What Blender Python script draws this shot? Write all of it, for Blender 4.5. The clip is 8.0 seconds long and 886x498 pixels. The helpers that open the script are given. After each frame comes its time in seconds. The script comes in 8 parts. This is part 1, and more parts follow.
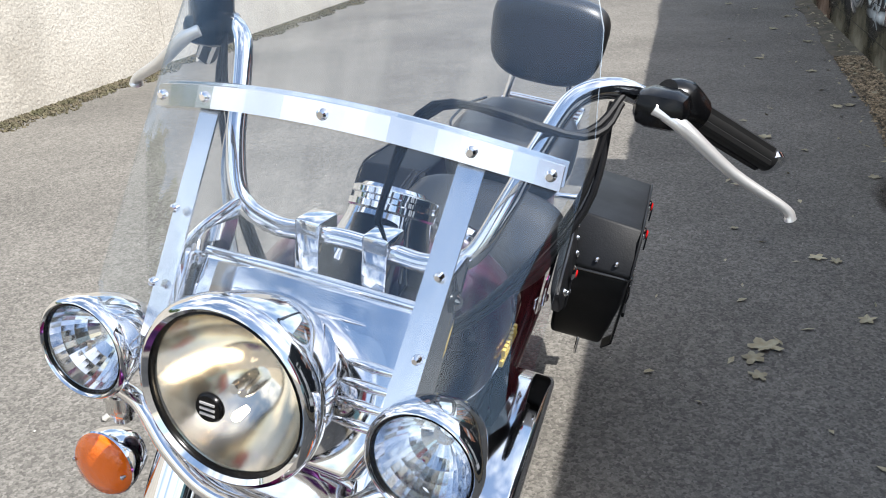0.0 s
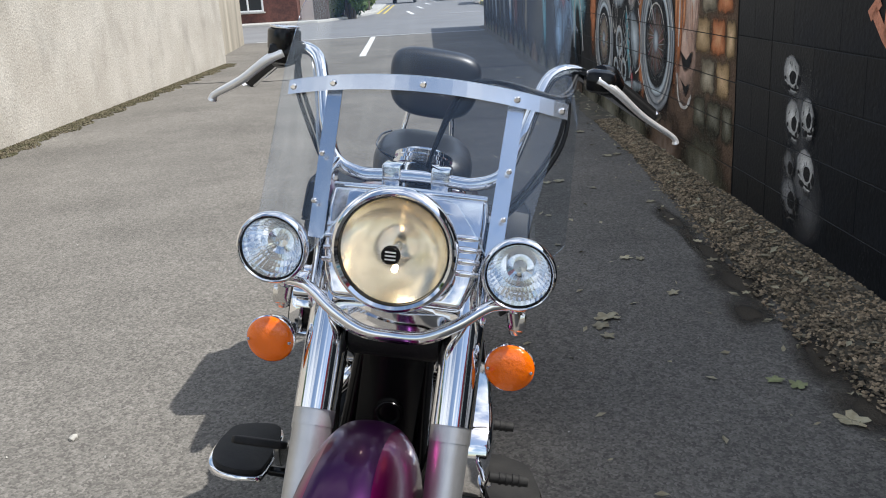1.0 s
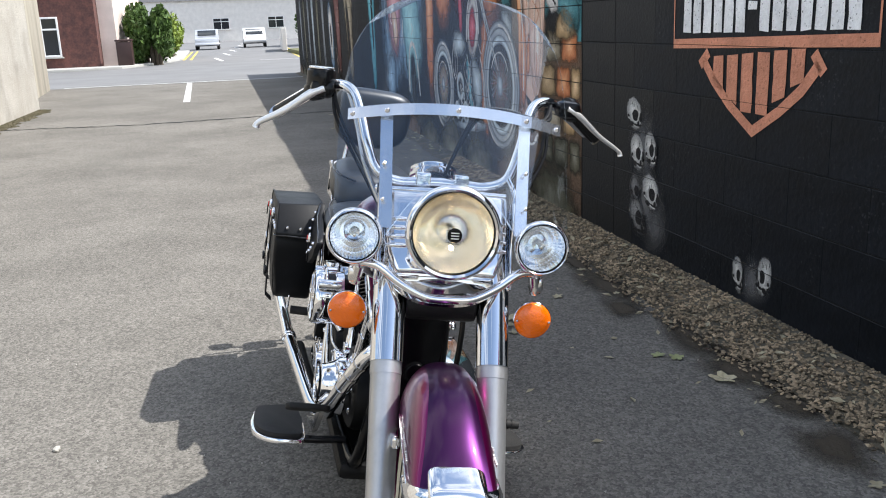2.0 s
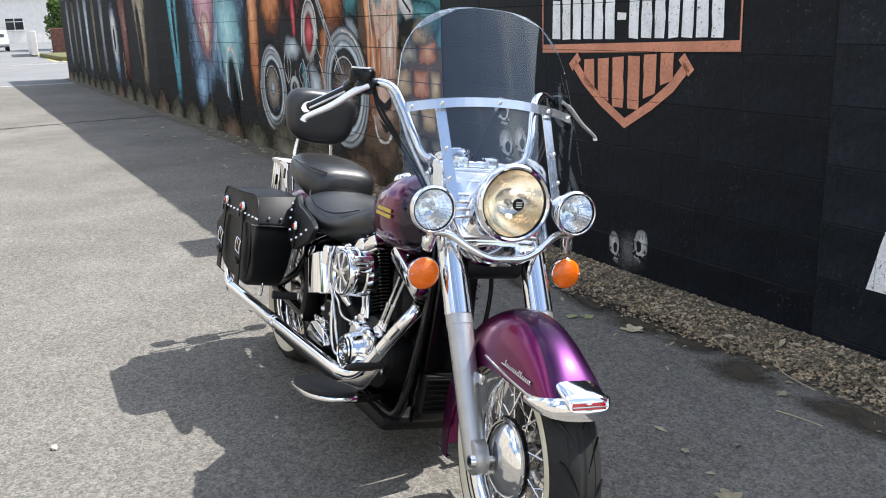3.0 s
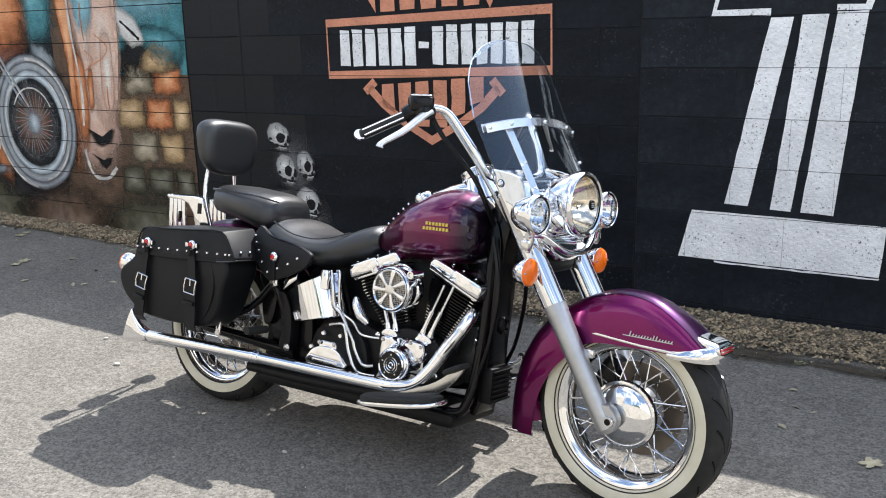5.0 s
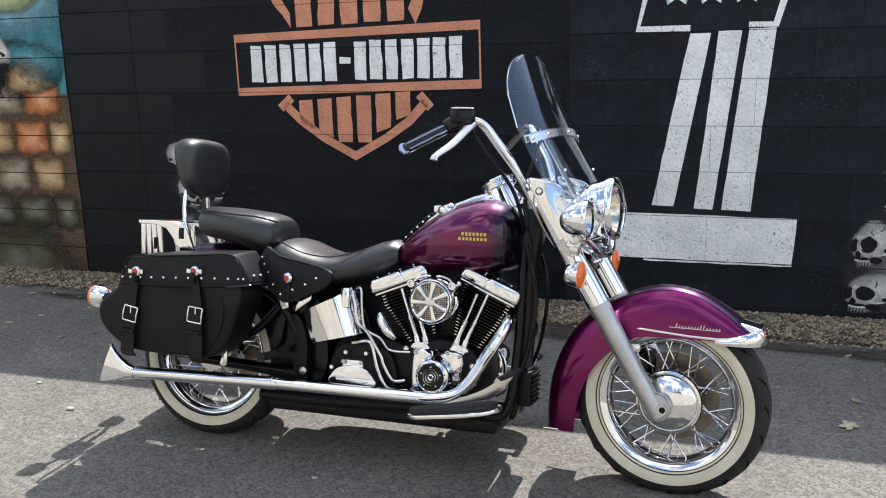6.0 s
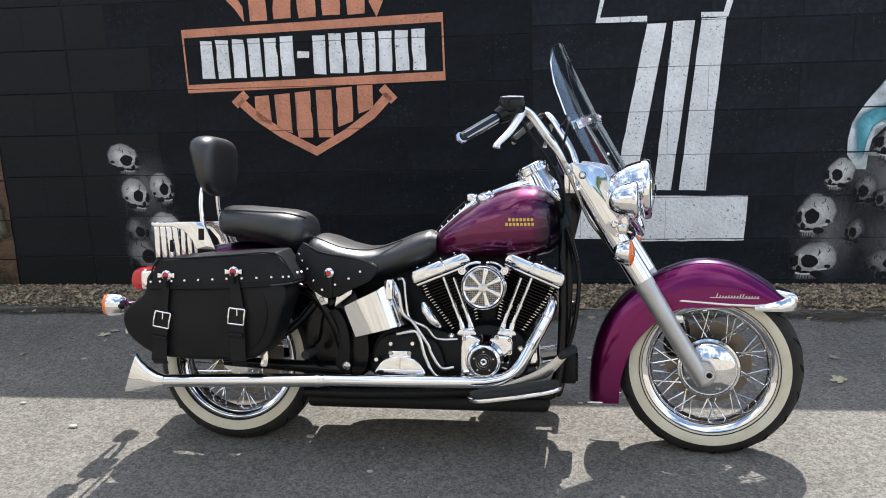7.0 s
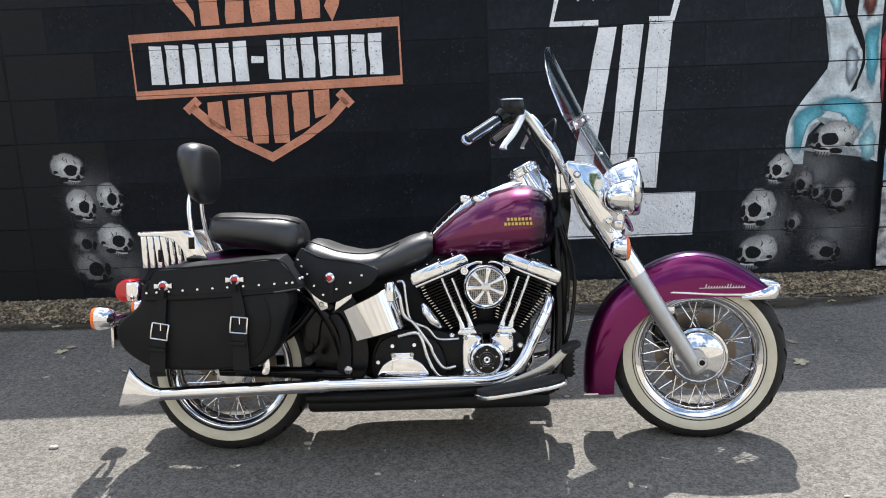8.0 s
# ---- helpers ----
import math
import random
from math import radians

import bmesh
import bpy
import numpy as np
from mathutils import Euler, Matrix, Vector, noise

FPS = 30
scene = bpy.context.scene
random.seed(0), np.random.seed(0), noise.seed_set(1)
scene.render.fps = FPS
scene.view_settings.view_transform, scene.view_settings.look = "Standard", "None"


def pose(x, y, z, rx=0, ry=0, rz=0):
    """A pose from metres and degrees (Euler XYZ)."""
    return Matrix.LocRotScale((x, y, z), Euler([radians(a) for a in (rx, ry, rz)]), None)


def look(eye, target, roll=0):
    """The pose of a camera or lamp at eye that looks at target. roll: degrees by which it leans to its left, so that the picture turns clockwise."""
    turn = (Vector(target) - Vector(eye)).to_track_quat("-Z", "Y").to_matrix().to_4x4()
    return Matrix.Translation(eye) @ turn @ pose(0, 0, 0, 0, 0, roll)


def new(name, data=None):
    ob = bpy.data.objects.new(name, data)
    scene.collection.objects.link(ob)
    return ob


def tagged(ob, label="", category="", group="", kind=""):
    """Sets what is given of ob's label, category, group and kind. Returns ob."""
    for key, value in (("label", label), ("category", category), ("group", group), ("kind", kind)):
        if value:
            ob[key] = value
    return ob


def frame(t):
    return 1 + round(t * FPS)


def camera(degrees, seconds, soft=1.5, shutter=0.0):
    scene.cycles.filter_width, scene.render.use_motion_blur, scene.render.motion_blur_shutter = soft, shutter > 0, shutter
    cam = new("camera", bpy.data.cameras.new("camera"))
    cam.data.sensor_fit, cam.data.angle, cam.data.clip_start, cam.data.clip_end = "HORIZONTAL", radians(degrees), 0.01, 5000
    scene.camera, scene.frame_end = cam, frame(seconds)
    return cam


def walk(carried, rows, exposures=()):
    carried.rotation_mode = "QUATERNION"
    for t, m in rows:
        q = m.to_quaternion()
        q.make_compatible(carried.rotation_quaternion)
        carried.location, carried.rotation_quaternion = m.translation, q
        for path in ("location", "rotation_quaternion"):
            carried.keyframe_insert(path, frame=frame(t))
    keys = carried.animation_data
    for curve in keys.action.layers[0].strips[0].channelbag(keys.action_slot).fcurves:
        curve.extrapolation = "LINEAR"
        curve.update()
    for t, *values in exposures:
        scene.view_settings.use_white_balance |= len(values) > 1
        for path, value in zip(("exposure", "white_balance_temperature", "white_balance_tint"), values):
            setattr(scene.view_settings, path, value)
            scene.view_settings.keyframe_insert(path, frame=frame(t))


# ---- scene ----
cam = camera(53.8, 8.0, soft=1.05)
PATH = [
    (0.0, 1.2718, 0.6624, 1.3478, 67.68, 2.74, 107.48),
    (0.5, 1.6948, 0.5267, 1.3315, 70.92, 2.73, 100.25),
    (1.0, 1.9691, 0.3537, 1.3036, 73.05, 3.22, 91.67),
    (1.5, 2.2306, 0.1577, 1.3245, 74.68, 2.89, 85.48),
    (3.0, 2.5541, -0.9317, 1.3662, 75.24, 1.61, 63.66),
    (3.5, 2.4857, -1.3131, 1.4021, 75.01, 2.18, 55.49),
    (4.0, 2.2894, -1.6513, 1.3814, 75.06, 2.40, 47.15),
    (4.5, 2.0475, -1.9776, 1.4076, 75.33, 1.64, 40.81),
    (6.0, 1.0574, -2.6323, 1.4402, 76.68, 1.37, 19.56),
    (6.5, 0.7207, -2.7981, 1.4484, 76.22, 1.00, 14.79),
    (7.0, 0.4442, -2.8466, 1.4459, 76.08, 2.00, 9.52),
    (7.5, 0.2462, -2.8515, 1.4750, 76.50, 2.77, 5.68),
    (8.0, 0.1058, -2.9228, 1.4585, 76.09, 2.17, 2.69),
]
walk(cam, [(t, pose(x, y, z, rx, ry, rz)) for t, x, y, z, rx, ry, rz in PATH],
     exposures=[(0.0, 0.78), (0.5, 0.44), (1.0, 0.36), (1.5, 0.52), (3.0, 0.90), (4.5, 1.10), (6.0, 0.80), (8.0, 0.84)])

# ---- sky and sun ----
SHADOW = Vector((-0.075, -0.74, -1.0))          # the way the sunlight falls
ELEV = math.asin(1.0 / SHADOW.length)
world = bpy.data.worlds.new("sky")
scene.world = world
world.use_nodes = True
wt = world.node_tree
sky = wt.nodes.new("ShaderNodeTexSky")
sky.sky_type, sky.sun_disc = "NISHITA", False
sky.sun_elevation = ELEV
sky.sun_rotation = math.atan2(-SHADOW.x, -SHADOW.y)
sky.air_density, sky.dust_density, sky.ozone_density = 1.2, 1.2, 1.5
back = wt.nodes["Background"]
back.inputs["Strength"].default_value = 0.131
# white clouds drift over the blue
co = wt.nodes.new("ShaderNodeTexCoord")
puff = wt.nodes.new("ShaderNodeTexNoise")
puff.inputs["Scale"].default_value, puff.inputs["Detail"].default_value, puff.inputs["Roughness"].default_value = 2.2, 7.0, 0.6
cover = wt.nodes.new("ShaderNodeMapRange")
cover.inputs["From Min"].default_value, cover.inputs["From Max"].default_value = 0.465, 0.64
clouds = wt.nodes.new("ShaderNodeMix")
clouds.data_type = "RGBA"
clouds.inputs["B"].default_value = (8.9, 9.25, 9.75, 1)
wt.links.new(co.outputs["Generated"], puff.inputs["Vector"])
wt.links.new(puff.outputs["Fac"], cover.inputs["Value"])
wt.links.new(cover.outputs[0], clouds.inputs["Factor"])
wt.links.new(sky.outputs[0], clouds.inputs["A"])
wt.links.new(clouds.outputs["Result"], back.inputs["Color"])
sun_data = bpy.data.lights.new("sun", "SUN")
sun_data.energy, sun_data.angle, sun_data.color = 4.4, radians(0.53), (1.0, 0.975, 0.945)
sun = new("sun", sun_data)
sun.matrix_world = look((0, 0, 12), Vector((0, 0, 12)) + SHADOW)


# ---- materials ----
def material(name, color, rough=0.5, metal=0.0, vary=0.15, scale=6.0, fine=60.0, bump=0.0, bump_scale=80.0,
             coat=0.0, spec=0.5, color2=None, per_object=0.0, stretch=None, rough_vary=0.1):
    """A surface with large patches, fine grain, uneven gloss and relief, in metres."""
    m = bpy.data.materials.new(name)
    m.use_nodes = True
    nt = m.node_tree
    n, link = nt.nodes, nt.links.new
    b = n["Principled BSDF"]
    b.inputs["Metallic"].default_value = metal
    b.inputs["Coat Weight"].default_value = coat
    b.inputs["Coat Roughness"].default_value = 0.04
    b.inputs["Specular IOR Level"].default_value = spec
    tc = n.new("ShaderNodeTexCoord")
    mp = n.new("ShaderNodeMapping")
    if stretch:
        mp.inputs["Scale"].default_value = stretch
    link(tc.outputs["Object"], mp.inputs["Vector"])
    big = n.new("ShaderNodeTexNoise")
    big.inputs["Scale"].default_value, big.inputs["Detail"].default_value = scale, 5.0
    link(mp.outputs[0], big.inputs["Vector"])
    small = n.new("ShaderNodeTexNoise")
    small.inputs["Scale"].default_value, small.inputs["Detail"].default_value = fine, 3.0
    link(mp.outputs[0], small.inputs["Vector"])
    mix = n.new("ShaderNodeMix")
    mix.data_type = "RGBA"
    c2 = color2 or tuple(max(0.0, c * (1 - vary)) for c in color)
    mix.inputs["A"].default_value = (*color, 1)
    mix.inputs["B"].default_value = (*c2, 1)
    ramp = n.new("ShaderNodeMapRange")
    ramp.inputs["From Min"].default_value, ramp.inputs["From Max"].default_value = 0.35, 0.65
    link(big.outputs["Fac"], ramp.inputs["Value"])
    link(ramp.outputs[0], mix.inputs["Factor"])
    hsv = n.new("ShaderNodeHueSaturation")
    link(mix.outputs["Result"], hsv.inputs["Color"])
    val = n.new("ShaderNodeMapRange")
    val.inputs["To Min"].default_value, val.inputs["To Max"].default_value = 1 - vary, 1 + vary
    link(small.outputs["Fac"], val.inputs["Value"])
    out = val.outputs[0]
    if per_object:
        info = n.new("ShaderNodeObjectInfo")
        r = n.new("ShaderNodeMapRange")
        r.inputs["To Min"].default_value, r.inputs["To Max"].default_value = 1 - per_object, 1 + per_object
        link(info.outputs["Random"], r.inputs["Value"])
        mul = n.new("ShaderNodeMath")
        mul.operation = "MULTIPLY"
        link(out, mul.inputs[0]), link(r.outputs[0], mul.inputs[1])
        out = mul.outputs[0]
    link(out, hsv.inputs["Value"])
    link(hsv.outputs[0], b.inputs["Base Color"])
    rr = n.new("ShaderNodeMapRange")
    rr.inputs["To Min"].default_value = max(0.02, rough * (1 - rough_vary))
    rr.inputs["To Max"].default_value = min(1.0, rough * (1 + rough_vary))
    link(big.outputs["Fac"], rr.inputs["Value"])
    link(rr.outputs[0], b.inputs["Roughness"])
    if bump:
        bt = n.new("ShaderNodeTexNoise")
        bt.inputs["Scale"].default_value, bt.inputs["Detail"].default_value = bump_scale, 4.0
        link(mp.outputs[0], bt.inputs["Vector"])
        bn = n.new("ShaderNodeBump")
        bn.inputs["Strength"].default_value, bn.inputs["Distance"].default_value = bump, 0.01
        link(bt.outputs["Fac"], bn.inputs["Height"])
        link(bn.outputs[0], b.inputs["Normal"])
    return m


def glass_material(name, tint=(1, 1, 1), rough=0.0, clear=0.85):
    """A thin clear sheet: mostly see-through, with mirror gloss."""
    m = bpy.data.materials.new(name)
    m.use_nodes = True
    nt = m.node_tree
    n, link = nt.nodes, nt.links.new
    out = n["Material Output"]
    n.remove(n["Principled BSDF"])
    tr, gl, mx = n.new("ShaderNodeBsdfTransparent"), n.new("ShaderNodeBsdfGlossy"), n.new("ShaderNodeMixShader")
    tr.inputs["Color"].default_value = (*[c * clear for c in tint], 1)
    gl.inputs["Roughness"].default_value = rough
    # gloss tinted pale blue, so the reflected sky looks bluer
    gl.inputs["Color"].default_value = (0.90, 0.96, 1.0, 1)
    lw, pw, ad = n.new("ShaderNodeLayerWeight"), n.new("ShaderNodeMath"), n.new("ShaderNodeMath")
    lw.inputs["Blend"].default_value = 0.5
    pw.operation, ad.operation = "POWER", "MULTIPLY_ADD"
    pw.inputs[1].default_value = 5.0
    ad.inputs[1].default_value, ad.inputs[2].default_value = 0.90, 0.044
    link(lw.outputs["Facing"], pw.inputs[0])
    link(pw.outputs[0], ad.inputs[0])
    link(ad.outputs[0], mx.inputs[0])
    link(tr.outputs[0], mx.inputs[1]), link(gl.outputs[0], mx.inputs[2])
    link(mx.outputs[0], out.inputs["Surface"])
    return m


CHROME = material("chrome", (0.86, 0.86, 0.87), rough=0.06, metal=1.0, vary=0.03, scale=9, rough_vary=0.5)
CHROME_DULL = material("worn_chrome", (0.75, 0.74, 0.72), rough=0.16, metal=1.0, vary=0.06, scale=12, rough_vary=0.4)
ALLOY = material("brushed_alloy", (0.50, 0.50, 0.50), rough=0.38, metal=0.85, vary=0.08, scale=20, bump=0.05, bump_scale=300)
STEEL = material("steel", (0.55, 0.54, 0.52), rough=0.25, metal=1.0, vary=0.08, scale=15)
DISC = material("brake_disc_steel", (0.20, 0.17, 0.14), rough=0.38, metal=1.0, vary=0.2, scale=15)
PURPLE = material("plum_pearl_paint", (0.165, 0.004, 0.085), rough=0.30, metal=0.90, vary=0.06, scale=3, fine=900, coat=0.55, spec=0.15)
CABLE = material("black_cable_sheath", (0.006, 0.006, 0.007), rough=0.55, vary=0.2, scale=20, spec=0.25)
GRIP = material("black_grip_rubber", (0.010, 0.010, 0.010), rough=0.5, vary=0.2, scale=20, spec=0.4)
PLUM_DARK = material("dark_violet_panel", (0.034, 0.006, 0.044), rough=0.30, metal=0.85, vary=0.06, scale=3, fine=900, coat=0.35, spec=0.2)


def fade_paint():
    """Plum paint that fades to dark violet towards the front of the tank."""
    m = material("plum_fade_paint", (0.140, 0.004, 0.060), rough=0.29, metal=0.85, vary=0.06, scale=3, fine=900, coat=1.0, spec=0.15)
    nt = m.node_tree
    n, link = nt.nodes, nt.links.new
    b = n["Principled BSDF"]
    base = b.inputs["Base Color"].links[0].from_socket
    tc, sep, r, mx = n.new("ShaderNodeTexCoord"), n.new("ShaderNodeSeparateXYZ"), n.new("ShaderNodeMapRange"), n.new("ShaderNodeMix")
    mx.data_type, r.interpolation_type = "RGBA", "SMOOTHSTEP"
    r.inputs["From Min"].default_value, r.inputs["From Max"].default_value = 0.225, 0.30
    link(tc.outputs["Object"], sep.inputs[0])
    link(sep.outputs["X"], r.inputs["Value"])
    link(r.outputs[0], mx.inputs["Factor"])
    link(base, mx.inputs["A"])
    mx.inputs["B"].default_value = (0.013, 0.0045, 0.018, 1)
    link(mx.outputs["Result"], b.inputs["Base Color"])
    return m


PLUM_FADE = fade_paint()
PIPING = material("glossy_black_piping", (0.012, 0.012, 0.013), rough=0.16, vary=0.1, scale=20, spec=0.7)
LEATHER = material("black_leather", (0.0062, 0.0068, 0.0082), rough=0.50, vary=0.35, scale=7, bump=0.07, bump_scale=260, spec=0.25, rough_vary=0.3)
VINYL = material("black_seat_vinyl", (0.0085, 0.0092, 0.0105), rough=0.40, vary=0.2, scale=8, bump=0.03, bump_scale=380, spec=0.80, rough_vary=0.25)
BLACK = material("black_enamel", (0.0035, 0.0036, 0.004), rough=0.22, vary=0.1, scale=12, spec=0.26)
BLACK_MATT = material("black_casting", (0.0045, 0.0046, 0.005), rough=0.5, vary=0.3, scale=25, bump=0.15, bump_scale=200, spec=0.25)
RUBBER = material("tyre_rubber", (0.016, 0.0155, 0.015), rough=0.66, vary=0.25, scale=14, bump=0.1, bump_scale=250, color2=(0.027, 0.026, 0.024), spec=0.25)
WHITEWALL = material("whitewall_rubber", (0.70, 0.66, 0.53), rough=0.5, vary=0.06, scale=10, color2=(0.62, 0.57, 0.43))
AMBER = material("amber_lens", (0.90, 0.155, 0.0), rough=0.12, vary=0.08, scale=30, bump=0.2, bump_scale=160, coat=0.6)
RED_LENS = material("red_lens", (0.55, 0.01, 0.012), rough=0.12, vary=0.1, scale=20, coat=0.6)
GOLD = material("gold_paint", (0.70, 0.50, 0.10), rough=0.4, vary=0.1)
SILVER = material("silver_paint", (0.75, 0.72, 0.70), rough=0.3, metal=0.4, vary=0.06)
LENS = glass_material("lamp_glass", (1, 1, 1), 0.02, 0.96)
STRAP_METAL = material("polished_strap_alloy", (0.80, 0.81, 0.83), rough=0.20, metal=0.95, vary=0.05, scale=14, rough_vary=0.3)
SCREEN = glass_material("windscreen_acrylic", (0.96, 0.98, 1.0), 0.0, 0.97)
BULB_LIT = bpy.data.materials.new("lit_bulb")
BULB_LIT.use_nodes = True
BULB_LIT.node_tree.nodes["Principled BSDF"].inputs["Emission Color"].default_value = (1.0, 0.82, 0.58, 1)
BULB_LIT.node_tree.nodes["Principled BSDF"].inputs["Emission Strength"].default_value = 14.0
WARM_REFLECTOR = material("warm_reflector", (0.97, 0.88, 0.73), rough=0.15, metal=1.0, vary=0.10, scale=22, rough_vary=0.5)
LEVER = material("polished_alloy_lever", (0.82, 0.81, 0.79), rough=0.30, metal=0.75, vary=0.06, scale=20)
REFLECTOR = material("bright_reflector", (0.92, 0.93, 0.95), rough=0.10, metal=1.0, vary=0.04, scale=14)



def asphalt_material():
    """Worn asphalt: pale and dark stone chips in a grey binder, patches, a few stains."""
    m = material("worn_asphalt", (0.174, 0.163, 0.144), rough=0.92, vary=0.10, scale=0.7, fine=30, bump=0.0, color2=(0.140, 0.131, 0.116), spec=0.2)
    nt = m.node_tree
    n, link = nt.nodes, nt.links.new
    b = n["Principled BSDF"]
    base = b.inputs["Base Color"].links[0].from_socket
    tc = n.new("ShaderNodeTexCoord")
    chips = n.new("ShaderNodeTexVoronoi")
    chips.inputs["Scale"].default_value = 120.0
    tint = n.new("ShaderNodeSeparateColor")
    link(tc.outputs["Object"], chips.inputs["Vector"])
    link(chips.outputs["Color"], tint.inputs[0])
    chip_r = n.new("ShaderNodeMapRange")
    chip_r.inputs["To Min"].default_value, chip_r.inputs["To Max"].default_value = 0.66, 1.37
    link(tint.outputs[0], chip_r.inputs["Value"])
    out = chip_r.outputs[0]
    for sc, lo, hi, t0, t1 in ((190.0, 0.35, 0.65, 0.85, 1.16), (30.0, 0.38, 0.62, 0.93, 1.07), (4.0, 0.35, 0.65, 0.94, 1.06), (0.8, 0.38, 0.62, 0.93, 1.07)):
        nz = n.new("ShaderNodeTexNoise")
        nz.inputs["Scale"].default_value, nz.inputs["Detail"].default_value = sc, 3.0
        link(tc.outputs["Object"], nz.inputs["Vector"])
        r = n.new("ShaderNodeMapRange")
        r.inputs["From Min"].default_value, r.inputs["From Max"].default_value = lo, hi
        r.inputs["To Min"].default_value, r.inputs["To Max"].default_value = t0, t1
        link(nz.outputs["Fac"], r.inputs["Value"])
        mul = n.new("ShaderNodeMath")
        mul.operation = "MULTIPLY"
        link(out, mul.inputs[0]), link(r.outputs[0], mul.inputs[1])
        out = mul.outputs[0]
    hs = n.new("ShaderNodeHueSaturation")
    link(base, hs.inputs["Color"]), link(out, hs.inputs["Value"])
    link(hs.outputs[0], b.inputs["Base Color"])
    bn = n.new("ShaderNodeBump")
    bn.inputs["Strength"].default_value, bn.inputs["Distance"].default_value = 0.4, 0.004
    bn.invert = True
    link(chips.outputs["Distance"], bn.inputs["Height"])
    link(bn.outputs[0], b.inputs["Normal"])
    return m


ASPHALT = asphalt_material()
ROAD = material("street_asphalt", (0.20, 0.20, 0.20), rough=0.9, vary=0.12, scale=0.6, fine=40, bump=0.3, bump_scale=60, spec=0.2)
BLOCK_PAINT = material("black_wall_paint", (0.0034, 0.0050, 0.0074), rough=0.50, vary=0.6, scale=2.2, fine=26, bump=0.22, bump_scale=40,
                       color2=(0.0096, 0.0124, 0.0172), per_object=0.05, spec=0.14, rough_vary=0.4)


def worn_specks(m):
    """Pale scuffs and specks where the black paint has rubbed off the rough block."""
    nt = m.node_tree
    n, link = nt.nodes, nt.links.new
    b = n["Principled BSDF"]
    base = b.inputs["Base Color"].links[0].from_socket
    tc = n.new("ShaderNodeNewGeometry")
    fine_, patch, r, pr, mul, mx = (n.new("ShaderNodeTexNoise"), n.new("ShaderNodeTexNoise"), n.new("ShaderNodeMapRange"),
                                    n.new("ShaderNodeMapRange"), n.new("ShaderNodeMath"), n.new("ShaderNodeMix"))
    fine_.inputs["Scale"].default_value, fine_.inputs["Detail"].default_value = 70.0, 5.0
    patch.inputs["Scale"].default_value, patch.inputs["Detail"].default_value = 2.6, 4.0
    r.inputs["From Min"].default_value, r.inputs["From Max"].default_value = 0.60, 0.70
    pr.inputs["From Min"].default_value, pr.inputs["From Max"].default_value = 0.46, 0.72
    mul.operation, mx.data_type = "MULTIPLY", "RGBA"
    mx.inputs["B"].default_value = (0.060, 0.066, 0.074, 1)
    link(tc.outputs["Position"], fine_.inputs["Vector"]), link(tc.outputs["Position"], patch.inputs["Vector"])
    link(fine_.outputs["Fac"], r.inputs["Value"]), link(patch.outputs["Fac"], pr.inputs["Value"])
    link(r.outputs[0], mul.inputs[0]), link(pr.outputs[0], mul.inputs[1])
    link(mul.outputs[0], mx.inputs["Factor"]), link(base, mx.inputs["A"])
    link(mx.outputs["Result"], b.inputs["Base Color"])


# a lighter copy of the black wall paint, for the near end of the wall
BLOCK_LIGHTER = material("faded_black_wall_paint", (0.0064, 0.0088, 0.0118), rough=0.50, vary=0.6, scale=2.2, fine=26, bump=0.30, bump_scale=40,
                       color2=(0.0165, 0.0205, 0.0268), per_object=0.08, spec=0.14, rough_vary=0.4)
worn_specks(BLOCK_PAINT)
worn_specks(BLOCK_LIGHTER)
BLOCK_DARK = material("darker_wall_paint", (0.0024, 0.0034, 0.0048), rough=0.58, vary=0.5, scale=1.5, fine=38, bump=0.22, bump_scale=60,
                      color2=(0.0066, 0.0082, 0.0104), per_object=0.08, spec=0.26, rough_vary=0.45)
MORTAR = material("black_mortar", (0.0045, 0.0052, 0.0062), rough=0.75, vary=0.3, scale=12, bump=0.5, bump_scale=120, spec=0.3)


def roughcast_material():
    """Cream roughcast: coarse grain, grey rain streaks that run down it."""
    m = material("cream_roughcast", (0.455, 0.425, 0.372), rough=0.92, vary=0.42, scale=1.6, fine=48, bump=1.0, bump_scale=46, color2=(0.385, 0.355, 0.305), spec=0.2)
    nt = m.node_tree
    n, link = nt.nodes, nt.links.new
    b = n["Principled BSDF"]
    base = b.inputs["Base Color"].links[0].from_socket
    tc, mp, nz, r, mx = n.new("ShaderNodeTexCoord"), n.new("ShaderNodeMapping"), n.new("ShaderNodeTexNoise"), n.new("ShaderNodeMapRange"), n.new("ShaderNodeMix")
    mp.inputs["Scale"].default_value = (1, 1, 0.6)
    nz.inputs["Scale"].default_value, nz.inputs["Detail"].default_value = 2.6, 9.0
    r.inputs["From Min"].default_value, r.inputs["From Max"].default_value = 0.50, 0.80
    r.inputs["To Max"].default_value = 0.40
    mx.data_type = "RGBA"
    mx.inputs["B"].default_value = (0.15, 0.142, 0.12, 1)
    link(tc.outputs["Object"], mp.inputs["Vector"]), link(mp.outputs[0], nz.inputs["Vector"])
    link(nz.outputs["Fac"], r.inputs["Value"]), link(r.outputs[0], mx.inputs["Factor"])
    link(base, mx.inputs["A"]), link(mx.outputs["Result"], b.inputs["Base Color"])
    return m


